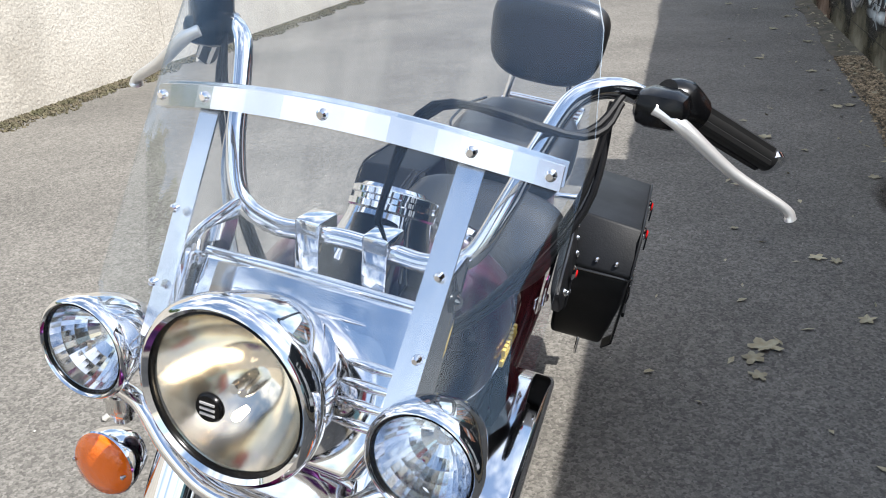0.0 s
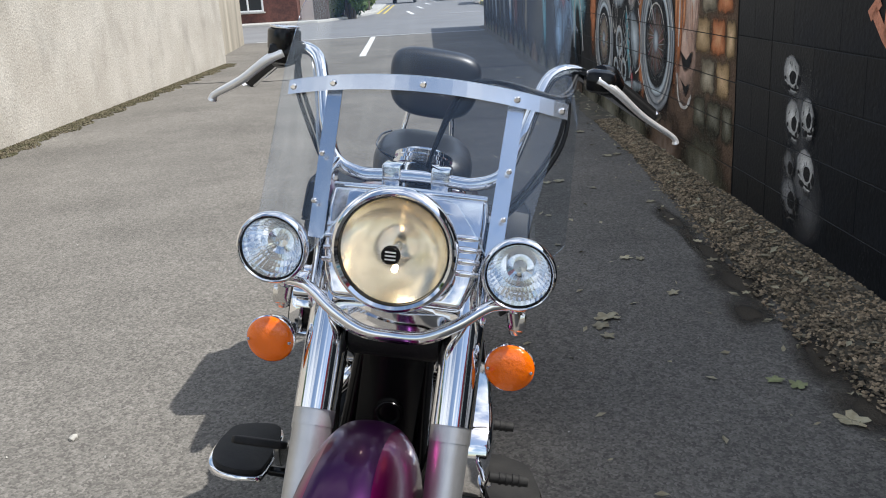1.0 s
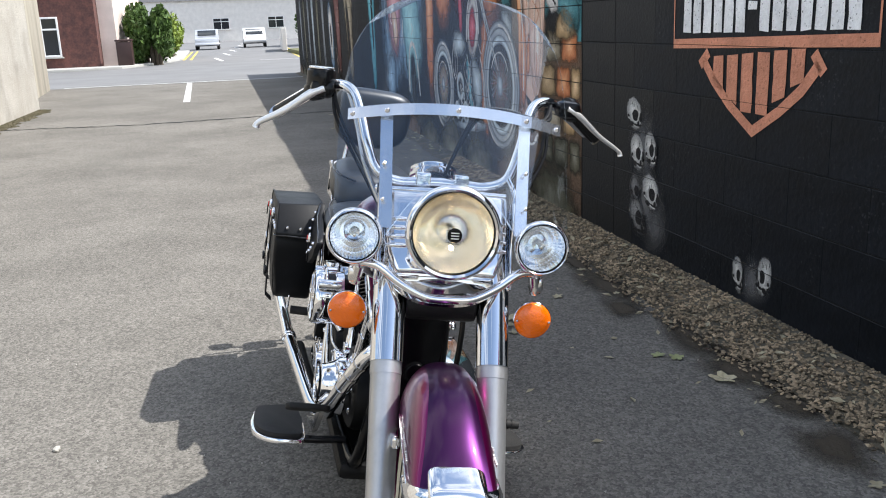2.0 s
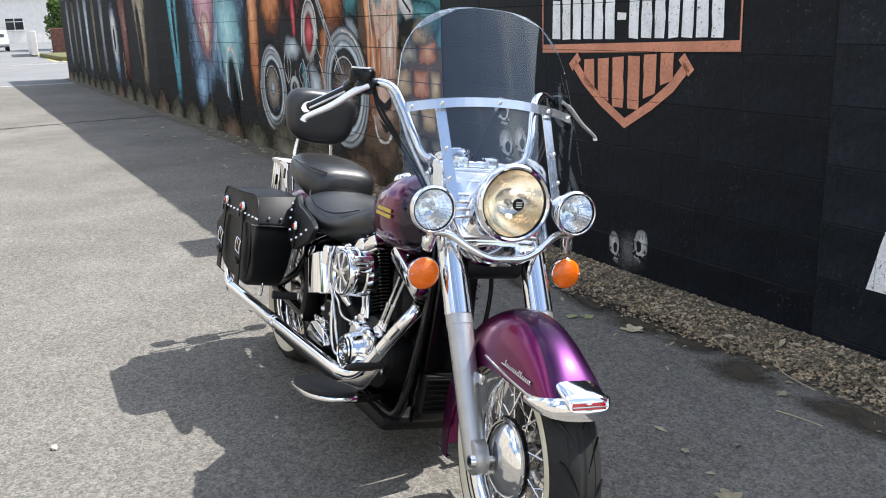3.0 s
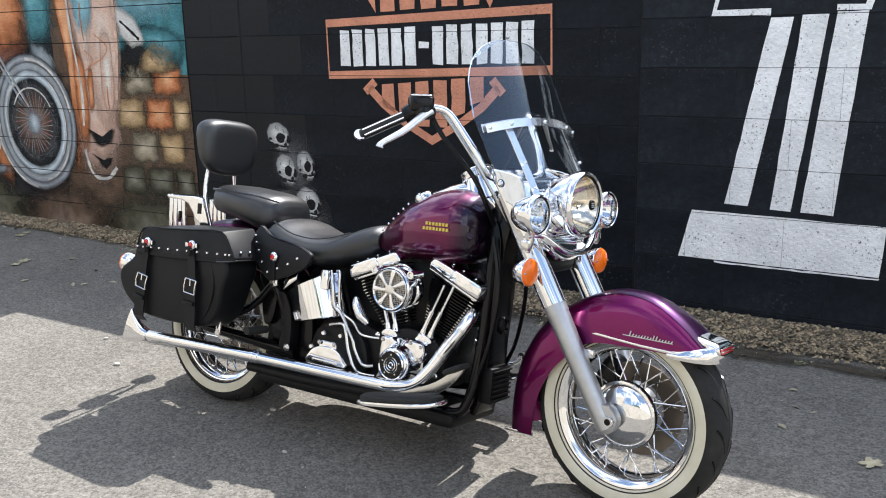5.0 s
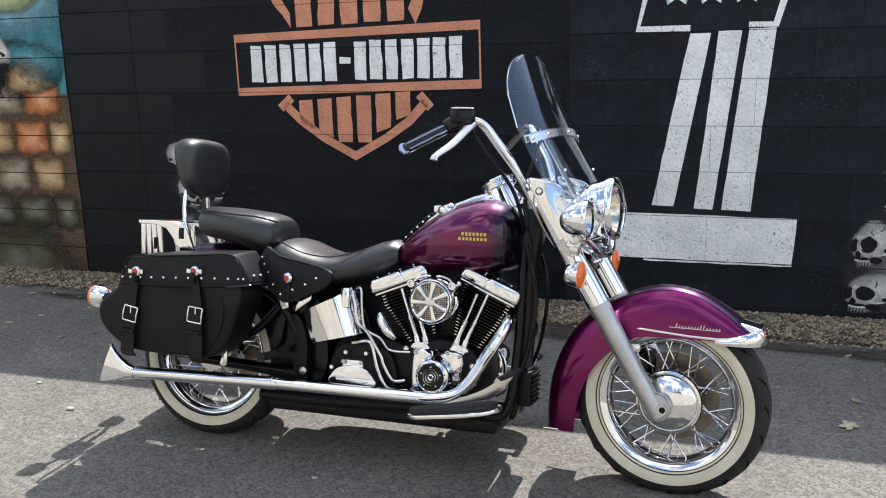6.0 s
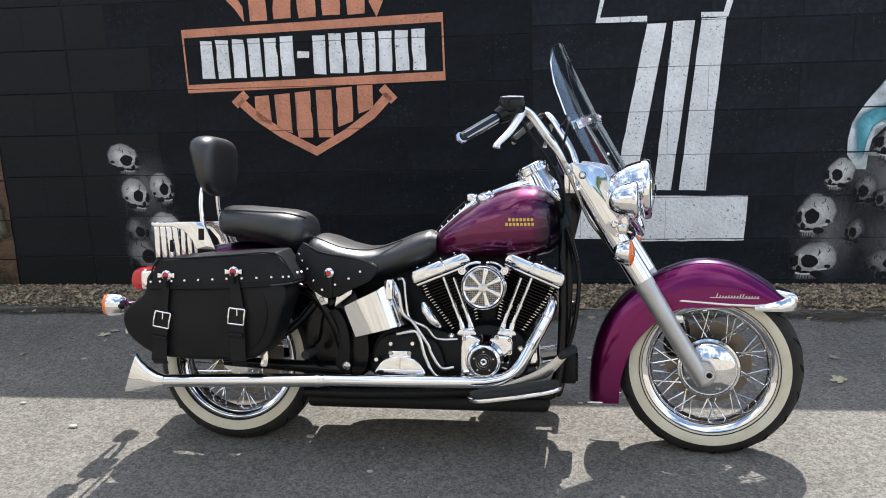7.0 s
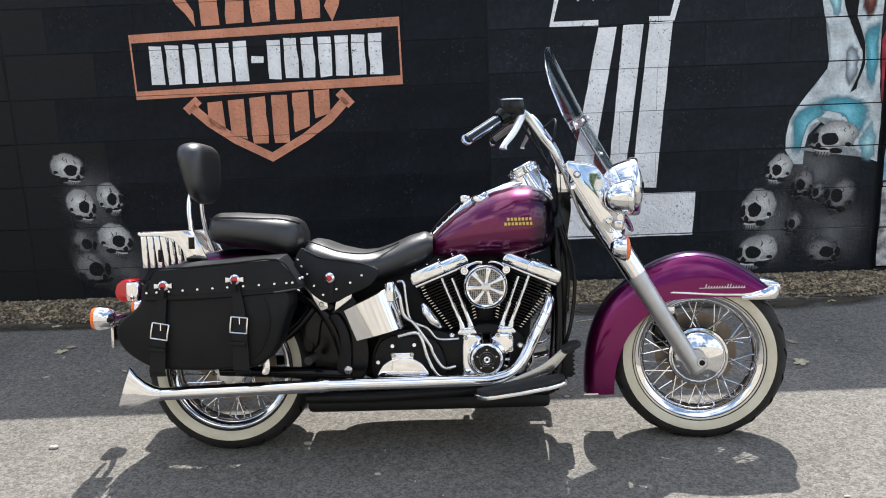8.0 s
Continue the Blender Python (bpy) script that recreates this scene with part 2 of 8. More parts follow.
ROUGHCAST = roughcast_material()
GRAVEL_BED = material("grit_bed", (0.13, 0.11, 0.08), rough=0.95, vary=0.4, scale=6, fine=40, bump=0.9, bump_scale=55, color2=(0.075, 0.07, 0.05))
PEBBLE = material("small_gravel", (0.42, 0.32, 0.205), rough=0.9, vary=0.3, scale=14, fine=90, color2=(0.20, 0.16, 0.105))
nt = PEBBLE.node_tree
shade_in = nt.nodes["Principled BSDF"].inputs["Base Color"]
geo, spread, hs = nt.nodes.new("ShaderNodeNewGeometry"), nt.nodes.new("ShaderNodeMapRange"), nt.nodes.new("ShaderNodeHueSaturation")
spread.inputs["To Min"].default_value, spread.inputs["To Max"].default_value = 0.24, 1.35
nt.links.new(geo.outputs["Random Per Island"], spread.inputs["Value"])
nt.links.new(spread.outputs[0], hs.inputs["Value"])
nt.links.new(shade_in.links[0].from_socket, hs.inputs["Color"])
nt.links.new(hs.outputs[0], shade_in)
LEAF = material("dry_leaf", (0.44, 0.40, 0.27), rough=0.7, vary=0.25, scale=40, fine=150, color2=(0.34, 0.29, 0.18), per_object=0.3)
LEAF_GREEN = material("fallen_green_leaf", (0.26, 0.28, 0.13), rough=0.6, vary=0.25, scale=40, fine=150, per_object=0.3)


def paint(name, color, vary=0.14, other=None, pits=0.30, scale=7.0):
    """Wall paint brushed over rough, pitted blockwork."""
    m = material(name, color, rough=0.78, vary=vary, scale=scale, fine=60, bump=0.75, bump_scale=75,
                 color2=other or tuple(c * 0.80 for c in color), spec=0.25)
    nt = m.node_tree
    n, link = nt.nodes, nt.links.new
    b = n["Principled BSDF"]
    base = b.inputs["Base Color"].links[0].from_socket
    tc, nz, r, hs = n.new("ShaderNodeTexCoord"), n.new("ShaderNodeTexNoise"), n.new("ShaderNodeMapRange"), n.new("ShaderNodeHueSaturation")
    nz.inputs["Scale"].default_value, nz.inputs["Detail"].default_value = 95.0, 4.0
    # the pits come in clusters
    cl, lim = n.new("ShaderNodeTexNoise"), n.new("ShaderNodeMapRange")
    cl.inputs["Scale"].default_value, cl.inputs["Detail"].default_value = 9.0, 3.0
    lim.inputs["From Min"].default_value, lim.inputs["From Max"].default_value = 0.38, 0.66
    lim.inputs["To Min"].default_value, lim.inputs["To Max"].default_value = 0.30, 0.44
    link(tc.outputs["Object"], cl.inputs["Vector"]), link(cl.outputs["Fac"], lim.inputs["Value"])
    r.inputs["From Min"].default_value = 0.28
    link(lim.outputs[0], r.inputs["From Max"])
    r.inputs["To Min"].default_value, r.inputs["To Max"].default_value = 1 - pits, 1.0
    link(tc.outputs["Object"], nz.inputs["Vector"])
    link(nz.outputs["Fac"], r.inputs["Value"])
    link(base, hs.inputs["Color"]), link(r.outputs[0], hs.inputs["Value"])
    link(hs.outputs[0], b.inputs["Base Color"])
    return m


WHITE_PAINT = paint("white_wall_paint", (0.92, 0.92, 0.92), 0.16, pits=0.85, scale=4.0)
ORANGE_PAINT = paint("orange_wall_paint", (0.70, 0.30, 0.185), pits=0.5)


# ---- building helpers ----
def part(name, bm, mat, parent=None, label="", smooth=True, m=None, kind=""):
    me = bpy.data.meshes.new(name)
    bmesh.ops.recalc_face_normals(bm, faces=bm.faces)
    if smooth:
        for f in bm.faces:
            f.smooth = True
        for e in bm.edges:
            if len(e.link_faces) == 2 and e.calc_face_angle(0) > 0.7:
                e.smooth = False
    bm.to_mesh(me)
    bm.free()
    me.materials.append(mat)
    ob = new(name, me)
    if parent:
        ob.parent = parent
    if m is not None:
        ob.matrix_basis = m
    return tagged(ob, label, kind=kind)


def again(ob, m, parent=None, label=""):
    """One more object on the same mesh."""
    o = new(ob.name.split(".")[0], ob.data)
    o.parent = parent or ob.parent
    o.matrix_basis = m
    return tagged(o, label)


def loft(rings, caps=True, closed=True, loop=False, bm=None):
    bm = bm or bmesh.new()
    vs = [[bm.verts.new(p) for p in r] for r in rings]
    n = len(vs[0])
    pairs = list(zip(vs, vs[1:])) + ([(vs[-1], vs[0])] if loop else [])
    for a, b in pairs:
        for i in range(n if closed else n - 1):
            j = (i + 1) % n
            bm.faces.new((a[i], a[j], b[j], b[i]))
    if caps and not loop and closed:
        bm.faces.new(vs[0][::-1])
        bm.faces.new(vs[-1])
    return bm


def smooth_path(pts, steps=6):
    """Points on a smooth curve through pts."""
    p = [Vector(q) for q in pts]
    if len(p) < 3:
        return p
    out = []
    for i in range(len(p) - 1):
        a, b, c, d = p[max(i - 1, 0)], p[i], p[i + 1], p[min(i + 2, len(p) - 1)]
        for k in range(steps):
            t = k / steps
            out.append(0.5 * ((2 * b) + (c - a) * t + (2 * a - 5 * b + 4 * c - d) * t * t + (3 * b - a - 3 * c + d) * t ** 3))
    return out + [p[-1]]


def tube(pts, radius, segs=12, steps=6, bm=None, flat=1.0, caps=True):
    """A round bar along a smooth curve; radius: a number, or one for each point."""
    path = smooth_path(pts, steps)
    n = len(path)
    radii = [radius] * n if isinstance(radius, (int, float)) else [
        float(np.interp(i / (n - 1), np.linspace(0, 1, len(radius)), radius)) for i in range(n)]
    rings, side = [], None
    for i, p in enumerate(path):
        d = (path[min(i + 1, n - 1)] - path[max(i - 1, 0)]).normalized()
        if side is None:
            side = d.cross(Vector((0.3, 0.2, 1))).normalized()
        side = (side - d * side.dot(d)).normalized()
        up = d.cross(side)
        rings.append([p + radii[i] * (math.cos(a) * side + math.sin(a) * up * flat)
                      for a in (2 * math.pi * k / segs for k in range(segs))])
    return loft(rings, caps=caps, bm=bm)


def lathe(profile, segs=32, axis="y", bm=None):
    """Turns (radius, along) pairs round an axis through the origin."""
    rings = []
    for k in range(segs):
        a = 2 * math.pi * k / segs
        c, s_ = math.cos(a), math.sin(a)
        if axis == "y":
            rings.append([(r * c, h, r * s_) for r, h in profile])
        elif axis == "x":
            rings.append([(h, r * c, r * s_) for r, h in profile])
        else:
            rings.append([(r * c, r * s_, h) for r, h in profile])
    bm = loft(rings, caps=False, closed=False, loop=True, bm=bm)
    bmesh.ops.remove_doubles(bm, verts=bm.verts, dist=1e-6)
    return bm


def bevel(bm, width, segs=2, angle=0.5):
    es = [e for e in bm.edges if len(e.link_faces) == 2 and e.calc_face_angle(0) > angle]
    if es and width:
        bmesh.ops.bevel(bm, geom=es, offset=width, segments=segs, affect="EDGES", profile=0.5, clamp_overlap=True)
    return bm


def slab(outline, y0, y1, width=0.0, segs=2, plane="xz"):
    """An outline drawn in a plane, given thickness and rounded edges."""
    bm = bmesh.new()
    def at(u, v, w):
        return (u, w, v) if plane == "xz" else ((u, v, w) if plane == "xy" else (w, u, v))
    a = [bm.verts.new(at(u, v, y0)) for u, v in outline]
    b = [bm.verts.new(at(u, v, y1)) for u, v in outline]
    n = len(a)
    for i in range(n):
        bm.faces.new((a[i], a[(i + 1) % n], b[(i + 1) % n], b[i]))
    bm.faces.new(a[::-1])
    bm.faces.new(b)
    bmesh.ops.recalc_face_normals(bm, faces=bm.faces)
    return bevel(bm, width, segs)


def box(cx, cy, cz, sx, sy, sz, width=0.0, segs=2, bm=None):
    b2 = bmesh.new()
    bmesh.ops.create_cube(b2, size=1.0, matrix=Matrix.Translation((cx, cy, cz)) @ Matrix.Diagonal((sx, sy, sz, 1)))
    bevel(b2, width, segs)
    if bm is None:
        return b2
    return merge(bm, b2)


def merge(bm, other, m=None):
    """Adds another piece to a mesh and frees it."""
    if m is not None:
        bmesh.ops.transform(other, matrix=m, verts=other.verts)
    me = bpy.data.meshes.new("piece")
    other.to_mesh(me)
    other.free()
    bm.from_mesh(me)
    bpy.data.meshes.remove(me)
    return bm


def curve2(pts, steps=5, closed=True):
    """A smooth 2D outline through pts."""
    p = [Vector((*q, 0)) for q in pts]
    n, out = len(p), []
    for i in range(n if closed else n - 1):
        if closed:
            a, b, c, d = p[i - 1], p[i], p[(i + 1) % n], p[(i + 2) % n]
        else:
            a, b, c, d = p[max(i - 1, 0)], p[i], p[i + 1], p[min(i + 2, n - 1)]
        for k in range(steps):
            t = k / steps
            v = 0.5 * ((2 * b) + (c - a) * t + (2 * a - 5 * b + 4 * c - d) * t * t + (3 * b - a - 3 * c + d) * t ** 3)
            out.append((v.x, v.y))
    if not closed:
        out.append(tuple(p[-1][:2]))
    return out


def oval(cy, cz, hw, hh, x, n=24, p=2.4, low=None):
    """A ring across x, a rounded rectangle; low: another exponent for its lower half."""
    out = []
    for k in range(n):
        a = 2 * math.pi * k / n
        c, s_ = math.cos(a), math.sin(a)
        e = 2 / (low if (low and s_ < 0) else p)
        out.append((x, cy + hw * math.copysign(abs(c) ** e, c), cz + hh * math.copysign(abs(s_) ** e, s_)))
    return out


def thing(name, label, category, m=None, group="", kind=""):
    ob = new(name)
    ob.empty_display_size = 0.05
    if m is not None:
        ob.matrix_basis = m
    return tagged(ob, label, category, group, kind)


# ---- ground ----
def sheet(x0, x1, y0, y1, z, nx=1, ny=1, ragged=0.0, seed=0):
    """A flat sheet of ground, with ragged edges if asked for."""
    rnd = random.Random(seed)
    bm = bmesh.new()
    grid = [[bm.verts.new((x0 + (x1 - x0) * i / nx + (rnd.uniform(-1, 1) * ragged if 0 < i < nx else 0),
                           y0 + (y1 - y0) * j / ny + (rnd.uniform(-1, 1) * ragged if j in (0, ny) else 0), z))
             for j in range(ny + 1)] for i in range(nx + 1)]
    for i in range(nx):
        for j in range(ny):
            bm.faces.new((grid[i][j], grid[i + 1][j], grid[i + 1][j + 1], grid[i][j + 1]))
    return bm


tagged(part("ground", sheet(-600, 600, -600, 600, 0.0), ASPHALT, smooth=False),
       "grey worn asphalt alley surface", "asphalt", kind="structure")

# the wall's own axes: along it, into it, up
WN = Vector((-0.04876, 0.99881, 0.0))
WD = 1.9666
WALL = Matrix(((WN.y, WN.x, 0, WN.x * WD), (-WN.x, WN.y, 0, WN.y * WD), (0, 0, 1, 0), (0, 0, 0, 1)))
COURSE, LONG, TOP = 0.243, 0.486, 2.20

wall = tagged(new("wall_north"), "painted concrete block wall with a mural", "wall", kind="structure")
wall.matrix_basis = WALL
core = bmesh.new()
box(-11.05, 0.0990, TOP / 2 - 0.05, 28.1, 0.20, TOP + 0.08, bm=core)
box(-2.685, 0.1040, TOP / 2 + 0.1, 0.46, 0.21, TOP + 0.50, bm=core)
part("mortar", core, MORTAR, wall, smooth=False)


def course_lines(u):
    """The heights of the bed joints at a place along the wall."""
    first = 0.208
    if u < -2.93:
        first = 0.19
    high = COURSE
    if u > 0.21:
        first, high = 0.055, 0.2345
    z = [first - high]
    while z[-1] < TOP + 0.3:
        z.append(z[-1] + high)
    return z


def block_run(a):
    """The length of the blocks of a stretch of wall, and how far its even courses are shifted."""
    return (0.4625, 0.2575) if a == 0.215 else (LONG, LONG / 2)


# ---- the street at the end of the alley ----
def street():
    tagged(part("road", sheet(-140, -22.6, -40, 30, 0.004, 40, 1), ROAD, smooth=False),
           "pale grey street asphalt across the alley's mouth", "road", kind="structure")
    marks = tagged(new("road_marking"), "white and yellow painted road lines", "road marking", kind="structure")
    white = material("road_white", (0.72, 0.72, 0.70), rough=0.8, vary=0.15, scale=8)
    yellow = material("road_yellow", (0.62, 0.48, 0.10), rough=0.8, vary=0.15, scale=8)

    def stripe(a, b, w, mat):
        a, b = Vector((*a, 0.008)), Vector((*b, 0.008))
        s_ = (b - a).normalized().cross(Vector((0, 0, 1))) * w / 2
        bm = bmesh.new()
        bm.faces.new([bm.verts.new(p) for p in (a - s_, b - s_, b + s_, a + s_)])
        part("painted_line", bm, mat, marks, smooth=False)
    stripe((-15.6, -1.83), (-22.4, -2.33), 0.13, white)
    stripe((-22.7, -5.6), (-22.9, 12.0), 0.12, white)
    stripe((-38.5, -0.6), (-38.5, 14.0), 0.14, white)
    for k in range(6):
        stripe((-39.5 - 9 * k, -2.3), (-44.5 - 9 * k, -2.9), 0.16, white)
    for off in (0.0, 0.35):
        stripe((-43 + off, -4.3 + off), (-62, -5.4 + off), 0.12, yellow)
        stripe((-40, 1.6 - off), (-62, 1.1 - off), 0.12, yellow)

    kerb_mat = material("kerb_stone", (0.42, 0.41, 0.38), rough=0.9, vary=0.15, scale=2)
    kerb = tagged(new("pavement"), "grey concrete pavement with a kerb", "pavement", kind="structure")
    part("pavement_slab", slab([(-34.6, -30), (-34.4, -8.2), (-35.2, -6.0), (-38.5, -4.9), (-44, -4.4), (-62, -5.6), (-62, -30)], -0.05, 0.11, 0.02, plane="xy"), kerb_mat, kerb)
    part("pavement_slab", slab([(-39.6, 2.4), (-62, 2.0), (-62, 30), (-36, 30)], -0.05, 0.11, 0.02, plane="xy"), kerb_mat, kerb)

    brick = material("red_brick_wall", (0.15, 0.062, 0.050), rough=0.9, vary=0.4, scale=5, fine=14, color2=(0.085, 0.042, 0.038), bump=0.4, bump_scale=20)
    white_wall = material("white_render", (0.78, 0.74, 0.70), rough=0.85, vary=0.1, scale=2)
    pink = material("pale_pink_render", (0.74, 0.62, 0.56), rough=0.85, vary=0.12, scale=2)
    frame_mat = material("white_window_frame", (0.8, 0.8, 0.8), rough=0.4, vary=0.05)
    pane = material("dark_window_glass", (0.03, 0.035, 0.04), rough=0.06, vary=0.2, scale=1)
    slate = material("slate_roof", (0.10, 0.10, 0.11), rough=0.7, vary=0.25, scale=3)

    def window(parent, x, y, z, w, h):
        """A window in a wall that faces +x."""
        bm = bmesh.new()
        for dy in (-w / 2, 0, w / 2):
            box(x + 0.02, y + dy, z, 0.09, 0.07, h, 0.01, bm=bm)
        for dz in (-h / 2, h / 2, h * 0.2):
            box(x + 0.02, y, z + dz, 0.08, w + 0.07, 0.07, 0.01, bm=bm)
        win = part("window", bm, frame_mat, parent, "white window frame")
        part("pane", box(x + 0.006, y, z, 0.02, w, h), pane, win, smooth=False)
        part("sill", box(x + 0.06, y, z - h / 2 - 0.07, 0.16, w + 0.2, 0.06, 0.01), kerb_mat, win)

    def house(name, label, x, y0, y1, h, mat, windows, depth=8.0):
        ob = thing(name, label, "house")
        part("wall", slab([(y0, 0), (y1, 0), (y1, h), (y0, h)], x - depth, x, 0.0, plane="yz"), mat, ob, smooth=False)
        part("roof", slab([(x + 0.3, h), (x - depth / 2, h + 2.4), (x - depth - 0.3, h)], y0 - 0.1, y1 + 0.1, 0.0), slate, ob, smooth=False)
        for w in windows:
            window(ob, x, *w)
        return ob

    house("brick_house", "dark red brick house with white windows", -36.3, -16.5, -7.0, 6.0, brick,
          [(-9.1, 1.35, 1.25, 1.5), (-12.6, 1.35, 1.25, 1.5), (-9.1, 4.2, 1.2, 1.3), (-12.6, 4.2, 1.2, 1.3)])
    house("rendered_house", "pale pink rendered house beside the brick house", -36.9, -6.98, -6.35, 6.0, pink, [])
    house("white_terrace", "long low white rendered building across the far street", -118, -38, 24, 5.2, white_wall,
          [(-20 + 7 * k, 2.2, 2.0, 1.4) for k in range(6)])
    house("cream_house", "cream rendered house behind the far pavement", -64, 5.0, 16, 5.6, pink, [(8, 1.6, 1.4, 1.4), (12, 1.6, 1.4, 1.4)])
    low = tagged(new("wall_far"), "brown stone garden wall with a pale rendered end", "wall", kind="structure")
    part("wall_panel", box(-50.2, 4.6, 0.78, 0.4, 6.0, 1.40, 0.04), brick, low, smooth=False)
    part("wall_panel", box(-54.5, 0.75, 0.72, 7.0, 0.3, 1.30, 0.03), white_wall, low, smooth=False)
    grass = material("verge_grass", (0.10, 0.125, 0.04), rough=0.95, vary=0.4, scale=1.5, fine=30, bump=0.6, bump_scale=30, color2=(0.15, 0.14, 0.06))
    tagged(part("grass_verge", slab([(-41.5, 1.5), (-49.9, 0.9), (-49.9, 9), (-41.5, 9)], 0.0, 0.20, 0.03, plane="xy"), grass), "low grassy verge behind a kerb", "grass", kind="structure")
    bin_ob = thing("wheelie_bin", "dark brown wheelie bin beside the house", "bin")
    plastic = material("brown_bin_plastic", (0.045, 0.02, 0.018), rough=0.5, vary=0.1)
    part("body", slab([(-0.24, 0), (0.24, 0), (0.29, 0.95), (-0.29, 0.95)], -0.3, 0.3, 0.03), plastic, bin_ob)
    part("lid", box(0, 0, 1.0, 0.62, 0.66, 0.08, 0.03), plastic, bin_ob)
    bin_ob.matrix_basis = pose(-36.4, -6.0, 0.11)

    def bush(name, label, cx, cy, sx, sy, h, n, mat, seed, trunk=0.0):
        """Many small leaves over an uneven, lumpy mass on short stems."""
        rnd = random.Random(seed)
        ob = thing(name, label, "tree" if trunk else "hedge", pose(cx, cy, 0))
        lumps = [(rnd.uniform(-sx, sx) * 0.7, rnd.uniform(-sy, sy) * 0.7, trunk + h * rnd.uniform(0.15, 0.8), rnd.uniform(0.35, 0.75)) for _ in range(26)]
        bm = bmesh.new()
        for _ in range(n):
            lx, ly, lz, lr = rnd.choice(lumps)
            d = Vector((rnd.gauss(0, 1), rnd.gauss(0, 1), rnd.gauss(0, 1))).normalized() * lr * rnd.uniform(0.6, 1.1)
            p = Vector((lx, ly, lz)) + Vector((d.x * sx / 1.6, d.y * sy / 1.6, d.z))
            p.z = max(p.z, 0.08)
            q = Euler((rnd.uniform(0, 6), rnd.uniform(0, 6), rnd.uniform(0, 6))).to_matrix() * rnd.uniform(0.06, 0.15)
            vs = [bm.verts.new(p + q @ Vector(c)) for c in ((-1, -0.2, 0), (0, -0.6, 0.15), (1.2, 0, 0), (0, 0.6, 0.15))]
            bm.faces.new(vs)
        part("crown", bm, mat, ob, smooth=False)
        bark = material("bark", (0.09, 0.07, 0.05), rough=0.9, vary=0.3, scale=8)
        for k in range(5 if not trunk else 1):
            x, y = (rnd.uniform(-sx, sx) * 0.6, rnd.uniform(-sy, sy) * 0.6) if not trunk else (0, 0)
            part("trunk", tube([(x, y, -0.02), (x + 0.05, y, (trunk + h) * 0.4), (x, y + 0.1, (trunk + h) * 0.75)], [0.10, 0.07, 0.03], 7, 3), bark, ob)
        return ob

    green = material("hedge_leaves", (0.085, 0.145, 0.03), rough=0.6, vary=0.35, scale=3, color2=(0.04, 0.075, 0.018), spec=0.3)
    lime = material("lime_leaves", (0.20, 0.27, 0.045), rough=0.6, vary=0.3, scale=3, color2=(0.13, 0.18, 0.03), spec=0.3)
    bush("hedge", "dense dark green garden hedge at the street corner", -38.6, -5.25, 1.7, 0.95, 2.6, 9000, green, 3)
    bush("hedge", "tall green hedge behind the cream wall", 3.2, -6.3, 3.6, 1.0, 3.4, 9000, green, 9)
    bush("hedge", "bright lime green hedge beyond the corner", -48, -5.6, 3.0, 0.9, 2.5, 5000, lime, 4)
    bush("garden_tree", "leafy green garden tree behind the far wall", -53.5, 3.2, 1.5, 1.7, 2.2, 6000, green, 5, 1.0)

    def parked_car(label, m, body_mat, group):
        ob = thing("parked_car", label, "car", m, group)
        dark = pane
        side = curve2([(-2.1, 0.35), (-2.15, 0.75), (-1.6, 0.95), (-1.0, 1.38), (0.3, 1.45), (1.0, 1.02), (1.95, 0.85), (2.1, 0.55), (2.05, 0.30), (0, 0.25)], 4)
        part("body", slab(side, -0.85, 0.85, 0.12, 3), body_mat, ob)
        part("windscreen", slab([(0.42, 1.38), (0.98, 1.02), (1.04, 1.04), (0.48, 1.41)], -0.66, 0.66, 0.01), dark, ob)
        part("rear_window", slab([(-1.02, 1.34), (-1.55, 0.98), (-1.60, 1.0), (-1.06, 1.38)], -0.64, 0.64, 0.01), dark, ob)
        for s_ in (-1, 1):
            part("side_window", slab([(-0.95, 1.0), (0.75, 1.02), (0.28, 1.36), (-0.85, 1.32)], 0.84 * s_, 0.862 * s_, 0.004), dark, ob)
            part("headlight", box(2.02, 0.62 * s_, 0.66, 0.14, 0.3, 0.12, 0.03), frame_mat, ob)
            part("rear_light", box(-2.08, 0.68 * s_, 0.72, 0.1, 0.22, 0.14, 0.03), RED_LENS, ob)
            for x in (-1.3, 1.3):
                w = part("wheel", lathe([(0.0, -0.08), (0.2, -0.09), (0.31, -0.09), (0.33, 0), (0.31, 0.09), (0.2, 0.09), (0.0, 0.08)], 20), RUBBER, ob, m=pose(x, 0.78 * s_, 0.33))
                part("hubcap", lathe([(0, 0.095 * s_), (0.19, 0.10 * s_), (0.2, 0.08 * s_)], 16), ALLOY, w)
        return ob
    silver = material("silver_car_paint", (0.55, 0.56, 0.58), rough=0.3, metal=0.5, vary=0.05, coat=0.8)
    white_car = material("white_car_paint", (0.75, 0.75, 0.75), rough=0.3, vary=0.05, coat=0.8)
    parked_car("pale silver car parked at the kerb", pose(-68, -4.7, 0.004, 0, 0, 2), silver, "cars on the street")
    parked_car("white car parked on the far street", pose(-70, -1.25, 0.004, 0, 0, 182), white_car, "cars on the street")


street()

# ---- the pale wall across the alley ----
south = tagged(new("wall_south"), "cream roughcast rendered wall with rain streaks", "wall", kind="structure")


def plan_slab(a, b, h, t=0.25, z0=-0.05):
    a, b = Vector(a), Vector(b)
    n_ = Vector((b.y - a.y, a.x - b.x)).normalized() * t
    return slab([tuple(a), tuple(b), tuple(b + n_), tuple(a + n_)], z0, h, 0.012, plane="xy")


